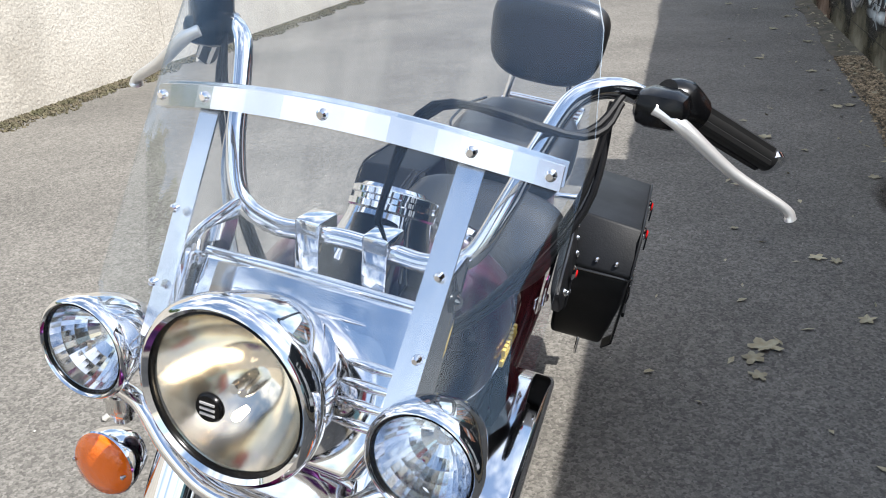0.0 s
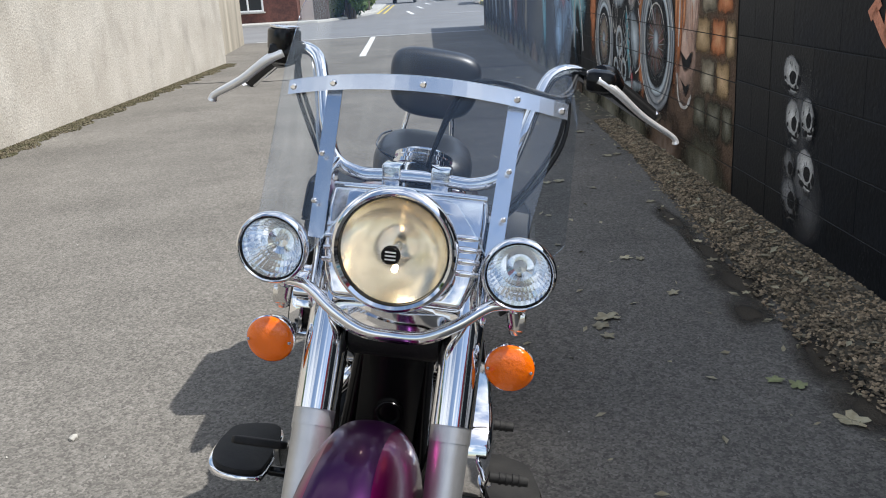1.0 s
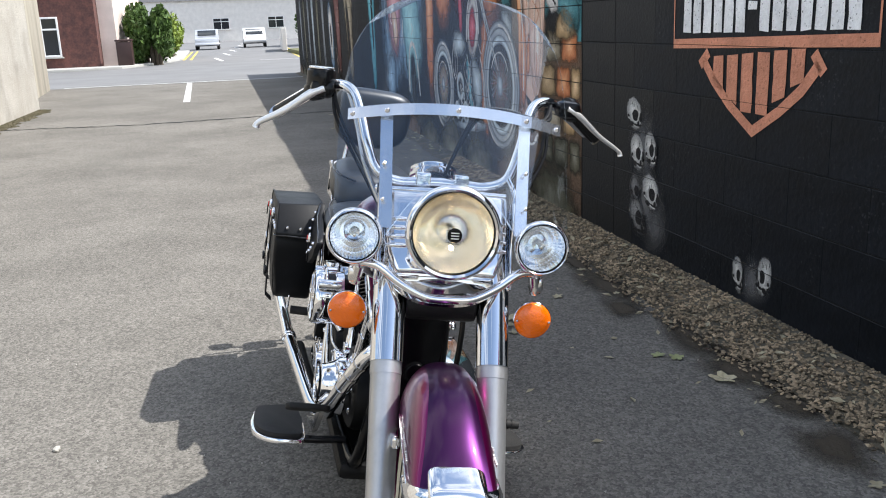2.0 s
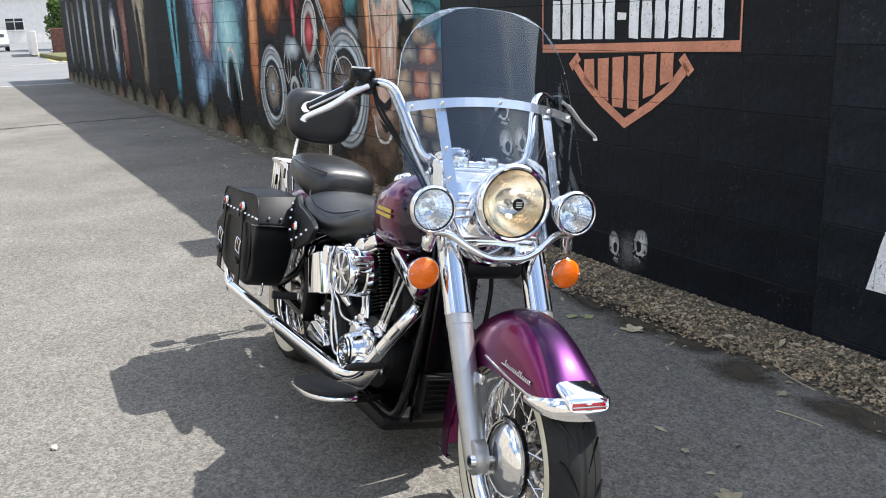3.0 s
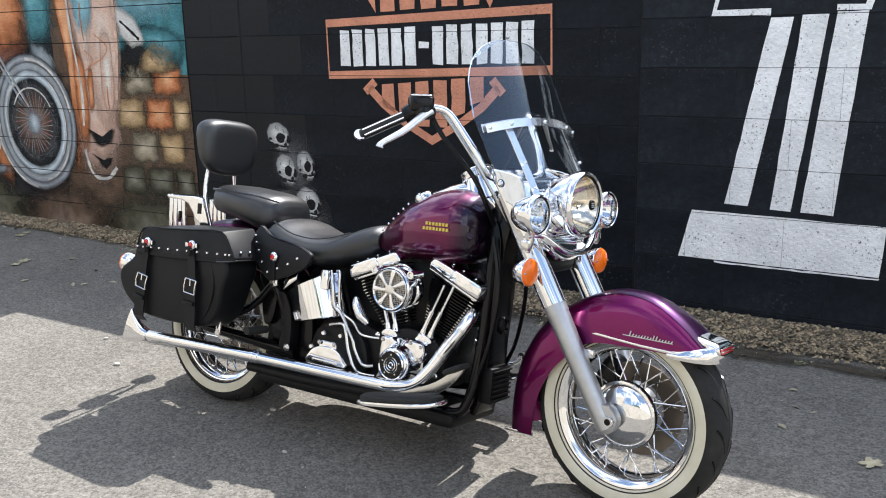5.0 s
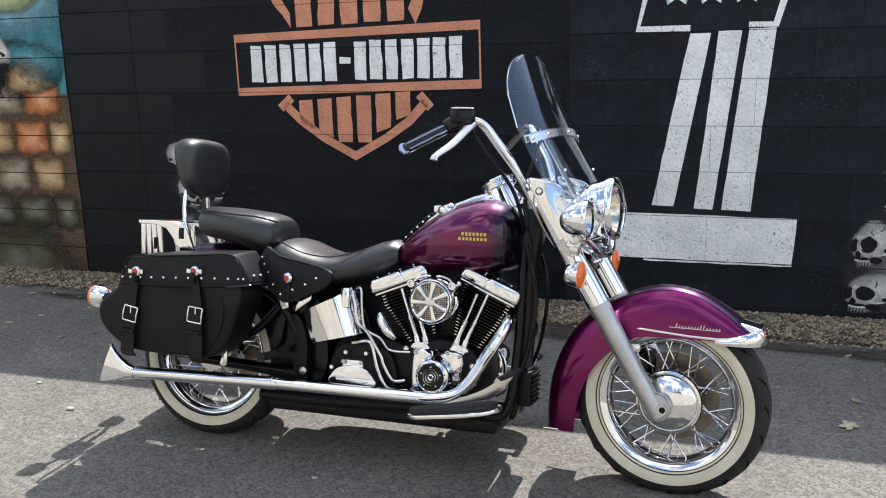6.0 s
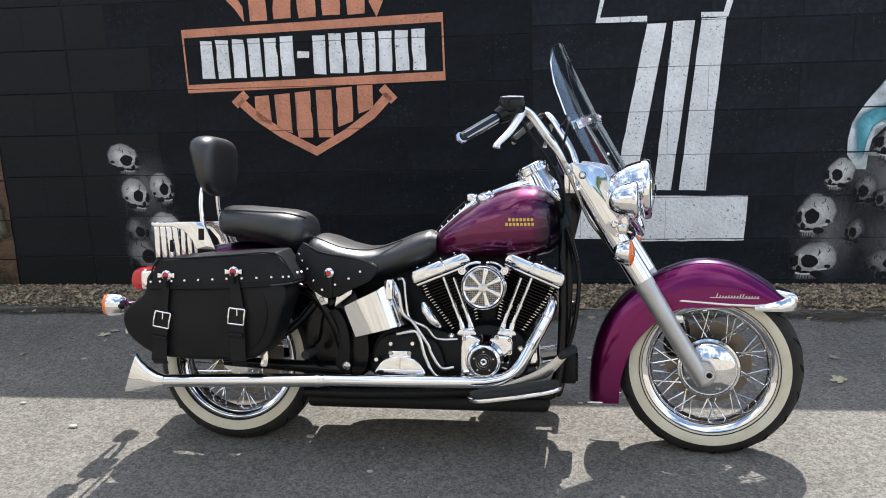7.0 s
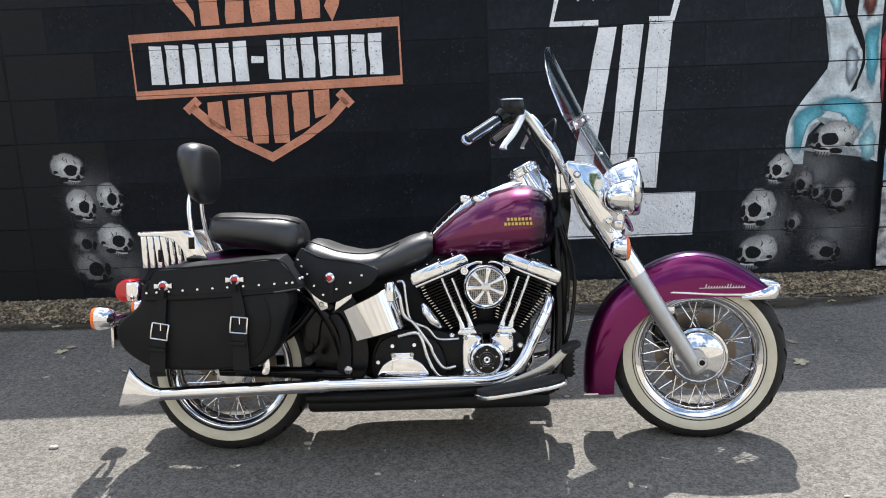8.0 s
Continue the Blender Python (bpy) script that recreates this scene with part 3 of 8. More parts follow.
part("wall_panel", plan_slab((-5.55, -4.165), (-0.9, -3.99), 3.3), ROUGHCAST, south, smooth=False)
part("wall_panel", plan_slab((-0.88, -3.99), (15, -3.4), 1.95), ROUGHCAST, south, smooth=False)
part("wall_panel", plan_slab((-15.55, -4.535), (-5.551, -4.166), 3.3), ROUGHCAST, south, smooth=False)
STAINED = material("stained_render", (0.42, 0.38, 0.30), rough=0.92, vary=0.3, scale=1.2, fine=40, bump=0.8, bump_scale=45,
                   color2=(0.20, 0.175, 0.14), stretch=(1, 1, 0.12))
part("return_panel", plan_slab((-22.3, -5.86), (-15.7, -4.95), 3.1), STAINED, south, smooth=False)
weed_mat = material("moss_and_weed", (0.085, 0.080, 0.040), rough=0.95, vary=0.4, scale=8, fine=50, bump=0.8, bump_scale=60, color2=(0.14, 0.115, 0.075))


def verge(name, label, a, b, width, n, seed, mat, size=0.02, lift=0.012):
    """A ragged strip of grit and weeds along the foot of a wall."""
    rnd = random.Random(seed)
    a, b = Vector((*a, 0)), Vector((*b, 0))
    along = b - a
    out = Vector((-along.y, along.x, 0)).normalized()
    bm = bmesh.new()
    for _ in range(n):
        f = rnd.random()
        w = width * rnd.random() ** 2 * (0.30 + 0.35 * abs(math.sin(f * 37.0)) + 0.35 * abs(math.sin(f * 91.0 + 1.0)))
        p = a + along * f + out * w
        p.z = lift * (1 - w / width)
        q = Euler((rnd.uniform(0, 6), rnd.uniform(0, 6), rnd.uniform(0, 6))).to_matrix() * size * rnd.uniform(0.4, 1.3)
        vs = [bm.verts.new(p + q @ Vector(c)) for c in ((1, 0, 0), (-0.6, 0.8, 0), (-0.6, -0.8, 0), (0, 0, 0.9))]
        for f in ((0, 1, 2), (0, 3, 1), (1, 3, 2), (2, 3, 0)):
            bm.faces.new([vs[i] for i in f])
    return tagged(part(name, bm, mat, smooth=False, kind="stuff"), label, "gravel")


verge("weed_verge", "thin strip of moss, grit and weeds along the cream wall", (-15.5, -4.53), (-0.9, -3.99), 0.30, 14000, 8, weed_mat, 0.016)

crack = tagged(new("crack"), "long dark crack across the asphalt", "crack", kind="structure")
bm = bmesh.new()
rnd = random.Random(5)
line = smooth_path([(-11.9, -4.2, 0), (-11.7, -3.2, 0), (-11.55, -2.2, 0), (-11.65, -1.1, 0), (-11.9, 0.2, 0), (-12.0, 1.3, 0)], 14)
left, right = [], []
for p in line:
    j = rnd.uniform(-0.05, 0.05)
    w = rnd.uniform(0.015, 0.05)
    left.append(bm.verts.new((p.x + j - w, p.y, 0.004)))
    right.append(bm.verts.new((p.x + j + w, p.y, 0.004)))
for i in range(len(line) - 1):
    bm.faces.new((left[i], left[i + 1], right[i + 1], right[i]))
part("crack_line", bm, MORTAR, crack, smooth=False)

# ---- the gravel strip at the foot of the painted wall ----
bed = bmesh.new()
rnd = random.Random(11)
N = 220


def strip_edge(u):
    """How far the gravel reaches out from the wall."""
    return float(np.interp(u, [-9.0, -4.3, -2.5, -1.0, 0.5, 3.0], [-0.17, -0.24, -0.34, -0.40, -0.36, -0.38]))


edge = [(-25 + 29.0 * i / N, strip_edge(-25 + 29.0 * i / N) - 0.015 * math.sin(i * 0.37) + rnd.uniform(-0.02, 0.02)) for i in range(N + 1)]
front = [bed.verts.new((u, v, 0.004)) for u, v in edge]
mid = [bed.verts.new((u, v * 0.5, 0.022 + rnd.uniform(-0.006, 0.006))) for u, v in edge]
rear = [bed.verts.new((u, 0.03, 0.03)) for u, v in edge]
for i in range(N):
    bed.faces.new((front[i], front[i + 1], mid[i + 1], mid[i]))
    bed.faces.new((mid[i], mid[i + 1], rear[i + 1], rear[i]))
tagged(part("gravel_bed", bed, GRAVEL_BED, m=WALL), "strip of dirt along the foot of the painted wall", "gravel", kind="structure")


def pebbles():
    rnd = random.Random(12)
    verts, faces = [], []
    shape = [(1, 0, 0), (0, 1, 0), (-1, 0, 0), (0, -1, 0), (0, 0, 0.7), (0, 0, -0.5)]
    tris = [(0, 1, 4), (1, 2, 4), (2, 3, 4), (3, 0, 4), (1, 0, 5), (2, 1, 5), (3, 2, 5), (0, 3, 5)]
    for _ in range(26000):
        u = 3.0 - 9.0 * rnd.random() ** 1.3
        f = rnd.random() ** 0.85 * 1.14
        v = strip_edge(u) * f
        if f > 0.97 and rnd.random() < 0.6:
            continue
        z = 0.03 - 0.05 * max(0, -v - 0.1)
        size = rnd.uniform(0.003, 0.0130)
        turn = Euler((rnd.uniform(-0.5, 0.5), rnd.uniform(-0.5, 0.5), rnd.uniform(0, 6))).to_matrix()
        k = len(verts)
        for c in shape:
            w = turn @ Vector((c[0] * size * rnd.uniform(0.7, 1.5), c[1] * size * rnd.uniform(0.6, 1.1), c[2] * size * rnd.uniform(0.6, 1.1)))
            verts.append((u + w.x, v + w.y, max(0.006, z) + w.z))
        faces += [tuple(k + i for i in t) for t in tris]
    me = bpy.data.meshes.new("gravel")
    me.from_pydata(verts, [], faces)
    me.materials.append(PEBBLE)
    ob = new("gravel", me)
    ob.matrix_basis = WALL
    tagged(ob, "pale brown loose gravel along the painted wall", "gravel", kind="stuff")


pebbles()

# ---- fallen leaves and litter ----
def leaf_mesh(seed, size):
    """A curled, lobed dry leaf."""
    rnd = random.Random(seed)
    bm = bmesh.new()
    n = 20
    mid = bm.verts.new((0, 0, 0.004))
    rim = []
    for k in range(n):
        a = 2 * math.pi * k / n
        r = size * (0.55 + 0.45 * abs(math.cos(2.5 * a))) * rnd.uniform(0.85, 1.1)
        x, y = r * math.cos(a), r * 0.8 * math.sin(a)
        rim.append(bm.verts.new((x, y, 0.004 + 0.30 * size * rnd.uniform(0, 1) * (abs(y) / size) ** 1.5 + 0.05 * size * rnd.random())))
    for k in range(n):
        bm.faces.new((mid, rim[k], rim[(k + 1) % n]))
    return bm


def leaves():
    spots = [(-2.0, 1.10, 0.030), (1.446, 0.725, 0.045), (1.49, 0.985, 0.028), (0.60, 0.86, 0.02), (-0.377, 1.42, 0.060), (-1.27, 0.835, 0.058), (-1.19, 0.80, 0.045), (-1.085, 0.812, 0.034),
             (-0.663, 1.29, 0.035), (-0.62, 1.35, 0.04), (-0.898, 1.653, 0.04), (-1.006, 1.493, 0.026), (-1.52, 1.15, 0.036), (-2.237, 1.43, 0.03), (-2.02, 1.035, 0.036), (-3.07, 1.36, 0.036),
             (-4.50, 1.32, 0.05), (-1.33, 1.49, 0.02), (-1.48, 1.44, 0.022), (-3.69, 0.80, 0.04), (-2.86, 0.74, 0.024), (-1.93, 1.423, 0.03), (-4.04, 0.70, 0.026), (-3.49, 1.08, 0.026),
             (-2.28, 0.739, 0.022), (-3.73, 0.89, 0.05), (-4.08, 0.776, 0.03), (-3.265, 0.608, 0.03), (0.885, 0.775, 0.055), (1.045, 1.53, 0.035), (0.44, 1.46, 0.03), (-4.545, 1.40, 0.05),
             (-11.4, 0.72, 0.06), (-9.44, 0.63, 0.06), (-10.2, 0.97, 0.06), (-9.0, 0.9, 0.05), (-8.4, 1.2, 0.06), (-7.6, 1.05, 0.05), (-6.9, 1.3, 0.06), (-6.1, 0.9, 0.05), (-5.6, 1.25, 0.05), (-18.6, 0.95, 0.08)]
    meshes = []
    for i, (x, y, size) in enumerate(spots):
        green = i in (8, 9, 29)
        ob = part("fallen_leaf", leaf_mesh(40 + i, size), LEAF_GREEN if green else LEAF, smooth=False, m=pose(x, y, 0.001, 0, 0, 57 * i))
        tagged(ob, "fallen green leaf on the asphalt" if green else "dry curled tan leaf on the asphalt", "leaf", "fallen leaves")
    rnd = random.Random(77)
    bm = bmesh.new()
    for _ in range(420):
        u = rnd.uniform(-9, 2.6)
        v = strip_edge(u) * rnd.uniform(0.1, 1.5) if rnd.random() < 0.8 else -rnd.uniform(0.4, 1.5)
        p = WALL @ Vector((u, v, 0))
        z = 0.040 if v > strip_edge(u) * 0.95 else 0.004
        s_ = rnd.uniform(0.008, 0.026)
        q = Euler((rnd.uniform(-0.5, 0.5), rnd.uniform(-0.5, 0.5), rnd.uniform(0, 6))).to_matrix() * s_
        bm.faces.new([bm.verts.new(Vector((p.x, p.y, z)) + q @ Vector(c)) for c in ((-1.2, 0, 0), (0, -0.5, 0.1), (1.2, 0.1, 0), (0.1, 0.5, 0.15))])
    tagged(part("leaf_litter", bm, LEAF, smooth=False, kind="stuff"), "scattered dry leaf scraps along the wall", "leaves")
    bits = bmesh.new()
    for x, y, s_ in ((-0.588, 0.012, 0.014), (-0.30, -0.225, 0.010), (-1.55, 0.005, 0.016), (-0.445, -0.953, 0.016), (-1.9, 0.2, 0.012), (0.4, 0.4, 0.010), (1.2, -0.4, 0.008), (0.1, -1.0, 0.009)):
        b2 = bmesh.new()
        bmesh.ops.create_icosphere(b2, subdivisions=1, radius=s_, matrix=Matrix.Translation((x, y, s_ * 0.35)) @ Matrix.Diagonal((1.3, 0.8, 0.5, 1)))
        merge(bits, b2)
    for _ in range(260):
        x, y, s_ = rnd.uniform(-5, 3), rnd.uniform(-2.6, 1.5), rnd.uniform(0.002, 0.006)
        q = Euler((rnd.uniform(0, 6), rnd.uniform(0, 6), rnd.uniform(0, 6))).to_matrix() * s_
        vs = [bits.verts.new(Vector((x, y, s_ * 0.5)) + q @ Vector(c)) for c in ((1, 0, 0), (-0.6, 0.8, 0), (-0.6, -0.8, 0), (0, 0, 0.9))]
        for f in ((0, 1, 2), (0, 3, 1), (1, 3, 2), (2, 3, 0)):
            bits.faces.new([vs[i] for i in f])
    tagged(part("loose_grit", bits, material("pale_grit", (0.5, 0.48, 0.43), rough=0.9, vary=0.3, scale=30), smooth=False, kind="stuff"), "pale loose stones on the asphalt", "grit")
    wire = thing("twig", "thin pale dry stalk lying on the gravel", "twig")
    part("stalk", tube([WALL @ Vector(p) for p in ((0.30, -0.33, 0.035), (0.42, -0.42, 0.03), (0.58, -0.44, 0.022))], 0.0025, 6, 4), LEAF, wire)
    wire2 = thing("twig", "thin pale dry stalk lying on the asphalt", "twig")
    part("stalk", tube([(0.53, 1.335, 0.004), (0.61, 1.36, 0.004), (0.69, 1.375, 0.004)], 0.0022, 6, 4), LEAF, wire2)


leaves()

# ---- the painting on the wall ----
def strips(poly, z0, z1):
    """The part of an outline between two heights."""
    for side_, lim in ((1, z0), (-1, z1)):
        out = []
        for i, p in enumerate(poly):
            q = poly[i - 1]
            a, b = side_ * (q[1] - lim), side_ * (p[1] - lim)
            if (a < 0) != (b < 0):
                t = a / (a - b)
                out.append((q[0] + (p[0] - q[0]) * t, lim))
            if b >= 0:
                out.append(p)
        poly = out
        if len(poly) < 3:
            return []
    return poly


def upright_joints(u, z0):
    """Where the upright joints of a course lie."""
    for a, b in ((0.215, 2.39), (-2.43, 0.205), (-9.2, -2.935)):
        if a <= u <= b:
            lines = course_lines((a + b) / 2)
            r = min(range(len(lines)), key=lambda k: abs(lines[k] - z0))
            long_, half = block_run(a)
            first = a + (0 if r % 2 else half)
            return [first + long_ * k for k in range(-1, int((b - a) / long_) + 2)]
    return []


def painted(name, outlines, mat, layer=0, parent=None, gap=0.0035):
    """Flat paint on the block faces; the bed joints stay open, or are painted too, a little deeper."""
    bm = bmesh.new()
    y = -0.0060 - 0.0010 * layer
    if mat in (WHITE_PAINT, ORANGE_PAINT):
        # paint that ran into the lower lip of each bed joint
        for poly in outlines:
            for z in course_lines(sum(q[0] for q in poly) / len(poly)):
                lip = strips(list(poly), z - gap - 0.0002, z + 0.0008)
                if len(lip) >= 3:
                    bm.faces.new([bm.verts.new((u, y + 0.0018, min(h, TOP - 0.005))) for u, h in lip])
    for poly in outlines:
        mid_u = sum(p[0] for p in poly) / len(poly)
        lines = course_lines(mid_u)
        for z0, z1 in zip(lines, lines[1:]):
            row = strips(list(poly), z0 + gap, z1 - gap)
            if len(row) < 3:
                continue
            us = [q[0] for q in row]
            cuts = [c for c in upright_joints(mid_u, z0) if min(us) < c < max(us)] if gap and (mid_u > 0.4 and mat is WHITE_PAINT or mid_u < -2.94 and random.Random(int(z0 * 900)).random() < 0.25) else []
            edges = [min(us) - 1] + cuts + [max(us) + 1]
            for a, b in zip(edges, edges[1:]):
                piece = [(q[1], q[0]) for q in strips([(q[1], q[0]) for q in row], a + 0.0007, b - 0.0007)] if cuts else row
                if len(piece) >= 3:
                    bm.faces.new([bm.verts.new((u, y, z)) for u, z in piece])
    bmesh.ops.triangulate(bm, faces=bm.faces)
    bmesh.ops.recalc_face_normals(bm, faces=bm.faces)
    return part(name, bm, mat, parent or wall, smooth=False)


def band(pts, w, closed=False, rough=0.0, seed=1):
    """Quads along a line of points: a brush stroke."""
    rnd = random.Random(seed)
    p = [Vector(q) for q in pts]
    if closed:
        p.append(p[0])
    out = []
    n = len(p)
    nor = []
    for i in range(n):
        d = p[min(i + 1, n - 1)] - p[max(i - 1, 0)]
        if closed and i in (0, n - 1):
            d = p[1] - p[-2]
        nor.append(Vector((-d.y, d.x)).normalized())
    ws = [w / 2 * (1 + rnd.uniform(-rough, rough)) for _ in p]
    if closed:
        ws[-1] = ws[0]
    for i in range(n - 1):
        out.append([tuple(p[i] + nor[i] * ws[i]), tuple(p[i + 1] + nor[i + 1] * ws[i + 1]),
                    tuple(p[i + 1] - nor[i + 1] * ws[i + 1]), tuple(p[i] - nor[i] * ws[i])])
    return out


def ragged(poly, amount=0.006, step=0.05, seed=1):
    """An outline with the wavering edge of a brush."""
    rnd = random.Random(seed)
    out = []
    for i, p in enumerate(poly):
        q = poly[(i + 1) % len(poly)]
        d = math.hypot(q[0] - p[0], q[1] - p[1])
        k = max(1, int(d / step))
        for j in range(k):
            t = j / k
            out.append((p[0] + (q[0] - p[0]) * t + rnd.uniform(-amount, amount), p[1] + (q[1] - p[1]) * t + rnd.uniform(-amount, amount)))
    return out


def ellipse(cu, cz, ru, rz, n=28, a0=0.0, a1=2 * math.pi, lean=0.0):
    return [(cu + ru * math.cos(a) + lean * rz * math.sin(a), cz + rz * math.sin(a)) for a in (a0 + (a1 - a0) * k / n for k in range(n))]


def spray(name, edge_soft=0.35):
    """Feathered wall paint: opaque in the middle of a shape, thinning out to its rim, in two tones."""
    def make(color, light, dark):
        m = paint(name, color, 0.22, tuple(c * 0.72 for c in color), 0.25, 5.0)
        nt = m.node_tree
        n, link = nt.nodes, nt.links.new
        b, out = n["Principled BSDF"], n["Material Output"]
        base = b.inputs["Base Color"].links[0].from_socket
        uv, sep, tc, nz = n.new("ShaderNodeUVMap"), n.new("ShaderNodeSeparateXYZ"), n.new("ShaderNodeTexCoord"), n.new("ShaderNodeTexNoise")
        nz.inputs["Scale"].default_value, nz.inputs["Detail"].default_value = 9.0, 6.0
        link(uv.outputs[0], sep.inputs[0])
        link(tc.outputs["Object"], nz.inputs["Vector"])
        wob = n.new("ShaderNodeMath")
        wob.operation = "MULTIPLY_ADD"
        wob.inputs[1].default_value, wob.inputs[2].default_value = 0.9, -0.45
        link(nz.outputs["Fac"], wob.inputs[0])
        tone = n.new("ShaderNodeMath")
        tone.operation = "ADD"
        link(sep.outputs["X"], tone.inputs[0]), link(wob.outputs[0], tone.inputs[1])
        up, lo = n.new("ShaderNodeMapRange"), n.new("ShaderNodeMapRange")
        up.inputs["From Min"].default_value, up.inputs["From Max"].default_value = 0.45, 1.05
        lo.inputs["From Min"].default_value, lo.inputs["From Max"].default_value = 0.50, 0.05
        a, c = n.new("ShaderNodeMix"), n.new("ShaderNodeMix")
        a.data_type = c.data_type = "RGBA"
        link(tone.outputs[0], up.inputs["Value"]), link(tone.outputs[0], lo.inputs["Value"])
        link(up.outputs[0], a.inputs["Factor"]), link(base, a.inputs["A"])
        a.inputs["B"].default_value = (*light, 1)
        link(lo.outputs[0], c.inputs["Factor"]), link(a.outputs["Result"], c.inputs["A"])
        c.inputs["B"].default_value = (*dark, 1)
        link(c.outputs["Result"], b.inputs["Base Color"])
        cover_, tr, mx = n.new("ShaderNodeMapRange"), n.new("ShaderNodeBsdfTransparent"), n.new("ShaderNodeMixShader")
        cover_.inputs["From Min"].default_value, cover_.inputs["From Max"].default_value = 0.0, edge_soft
        wob2 = n.new("ShaderNodeMath")
        wob2.operation = "MULTIPLY_ADD"
        wob2.inputs[1].default_value = 0.35
        link(wob.outputs[0], wob2.inputs[0]), link(sep.outputs["X"], wob2.inputs[2])
        link(wob2.outputs[0], cover_.inputs["Value"])
        link(cover_.outputs[0], mx.inputs[0])
        link(tr.outputs[0], mx.inputs[1]), link(b.outputs[0], mx.inputs[2])
        link(mx.outputs[0], out.inputs["Surface"])
        return m
    return make


def sprayed(name, outline, mat, layer=0, rings_=5, gap=0.003, centre=None, hollow=0.0, joints=True):
    """A soft-edged painted shape; its tone runs from the rim to the middle."""
    cu = centre[0] if centre else sum(p[0] for p in outline) / len(outline)
    cz = centre[1] if centre else sum(p[1] for p in outline) / len(outline)
    bm = bmesh.new()
    layer_uv = bm.loops.layers.uv.new("tone")
    y = -0.0060 - 0.0010 * layer
    tone = {}
    loops = []
    for k in range(rings_ + 1):
        f = 1 - (1 - hollow) * k / rings_
        ring = []
        for u, z in outline:
            v = bm.verts.new((cu + (u - cu) * f, y, cz + (z - cz) * f))
            t = k / rings_
            tone[v] = min(1.0, 2 * t, 2 - 2 * t) if hollow else t
            ring.append(v)
        loops.append(ring)
    n = len(outline)
    for a, b in zip(loops, loops[1:]):
        for i in range(n):
            f = bm.faces.new((a[i], a[(i + 1) % n], b[(i + 1) % n], b[i]))
            for lp in f.loops:
                lp[layer_uv].uv = (tone[lp.vert], 0.5)
    if joints:
        zs = [p[1] for p in outline]
        for z in course_lines(cu):
            if min(zs) < z < max(zs):
                for d in (-gap, gap):
                    bmesh.ops.bisect_plane(bm, geom=bm.verts[:] + bm.edges[:] + bm.faces[:], plane_co=(0, 0, z + d), plane_no=(0, 0, 1))
        drop = [f for f in bm.faces if any(abs(f.calc_center_median().z - z) < gap for z in course_lines(cu))]
        bmesh.ops.delete(bm, geom=drop, context="FACES")
    low = [f for f in bm.faces if f.calc_center_median().z > TOP - 0.005 or f.calc_area() < 1e-9]
    bmesh.ops.delete(bm, geom=low, context="FACES")
    return part(name, bm, mat, wall, smooth=False)


def emblem():
    """A framed bar over a shield: plain blocks stand for its lettering."""
    bar_frame = [(-1.732, 1.488), (-0.267, 1.528), (-0.264, 1.217), (-1.729, 1.184)]
    painted("emblem_frame", band(bar_frame, 0.048, True, 0.06), ORANGE_PAINT)
    rnd = random.Random(4)
    # fourteen upright blocks in the bar
    n = 14
    for k in range(n):
        u = -1.648 + 1.295 * k / n
        w = 1.295 / n
        base, top = 1.238 + 0.016 * k / n, 1.445 + 0.026 * k / n
        if k == 6:
            base, top = 1.335, 1.372
        painted("painted_block", [ragged([(u + 0.011, top), (u + w - 0.011, top), (u + w - 0.011, base), (u + 0.011, base)], 0.004, 0.05, k)], WHITE_PAINT)
    # the shield below
    painted("emblem_shield", band([(-1.435, 1.112), (-1.34, 1.020), (-1.20, 0.920), (-1.008, 0.818), (-0.82, 0.920), (-0.68, 1.015), (-0.578, 1.120)], 0.050, False, 0.08, 9)
            + band([(-1.466, 1.088), (-1.392, 1.150)], 0.05) + band([(-0.549, 1.090), (-0.615, 1.165)], 0.05), ORANGE_PAINT)
    lows = (1.00, 0.955, 0.90, 0.895, 0.955, 1.02)
    for k in range(6):
        u = -1.345 + 0.118 * k
        painted("painted_block", [ragged([(u, 1.135 + 0.008 * k), (u + 0.086, 1.137 + 0.008 * k), (u + 0.086, lows[k] + (-0.03 if k < 2 else (0.03 if k > 3 else 0))), (u, lows[k])], 0.004, 0.05, 30 + k)], ORANGE_PAINT)
    # the crown above
    painted("emblem_shield", [ragged([(-1.50, 1.72), (-1.42, 1.61), (-1.37, 1.54), (-1.372, 1.62), (-1.43, 1.72)], 0.004, 0.06, 2),
                              ragged([(-0.56, 1.72), (-0.585, 1.62), (-0.625, 1.545), (-0.66, 1.62), (-0.62, 1.72)], 0.004, 0.06, 3)], ORANGE_PAINT)
    for k in range(5):
        u = -1.335 + 0.137 * k
        painted("painted_block", [ragged([(u, 1.545 + 0.004 * k), (u + 0.098, 1.547 + 0.004 * k), (u + 0.098, 1.76), (u, 1.76)], 0.004, 0.05, 50 + k)], ORANGE_PAINT)


emblem()


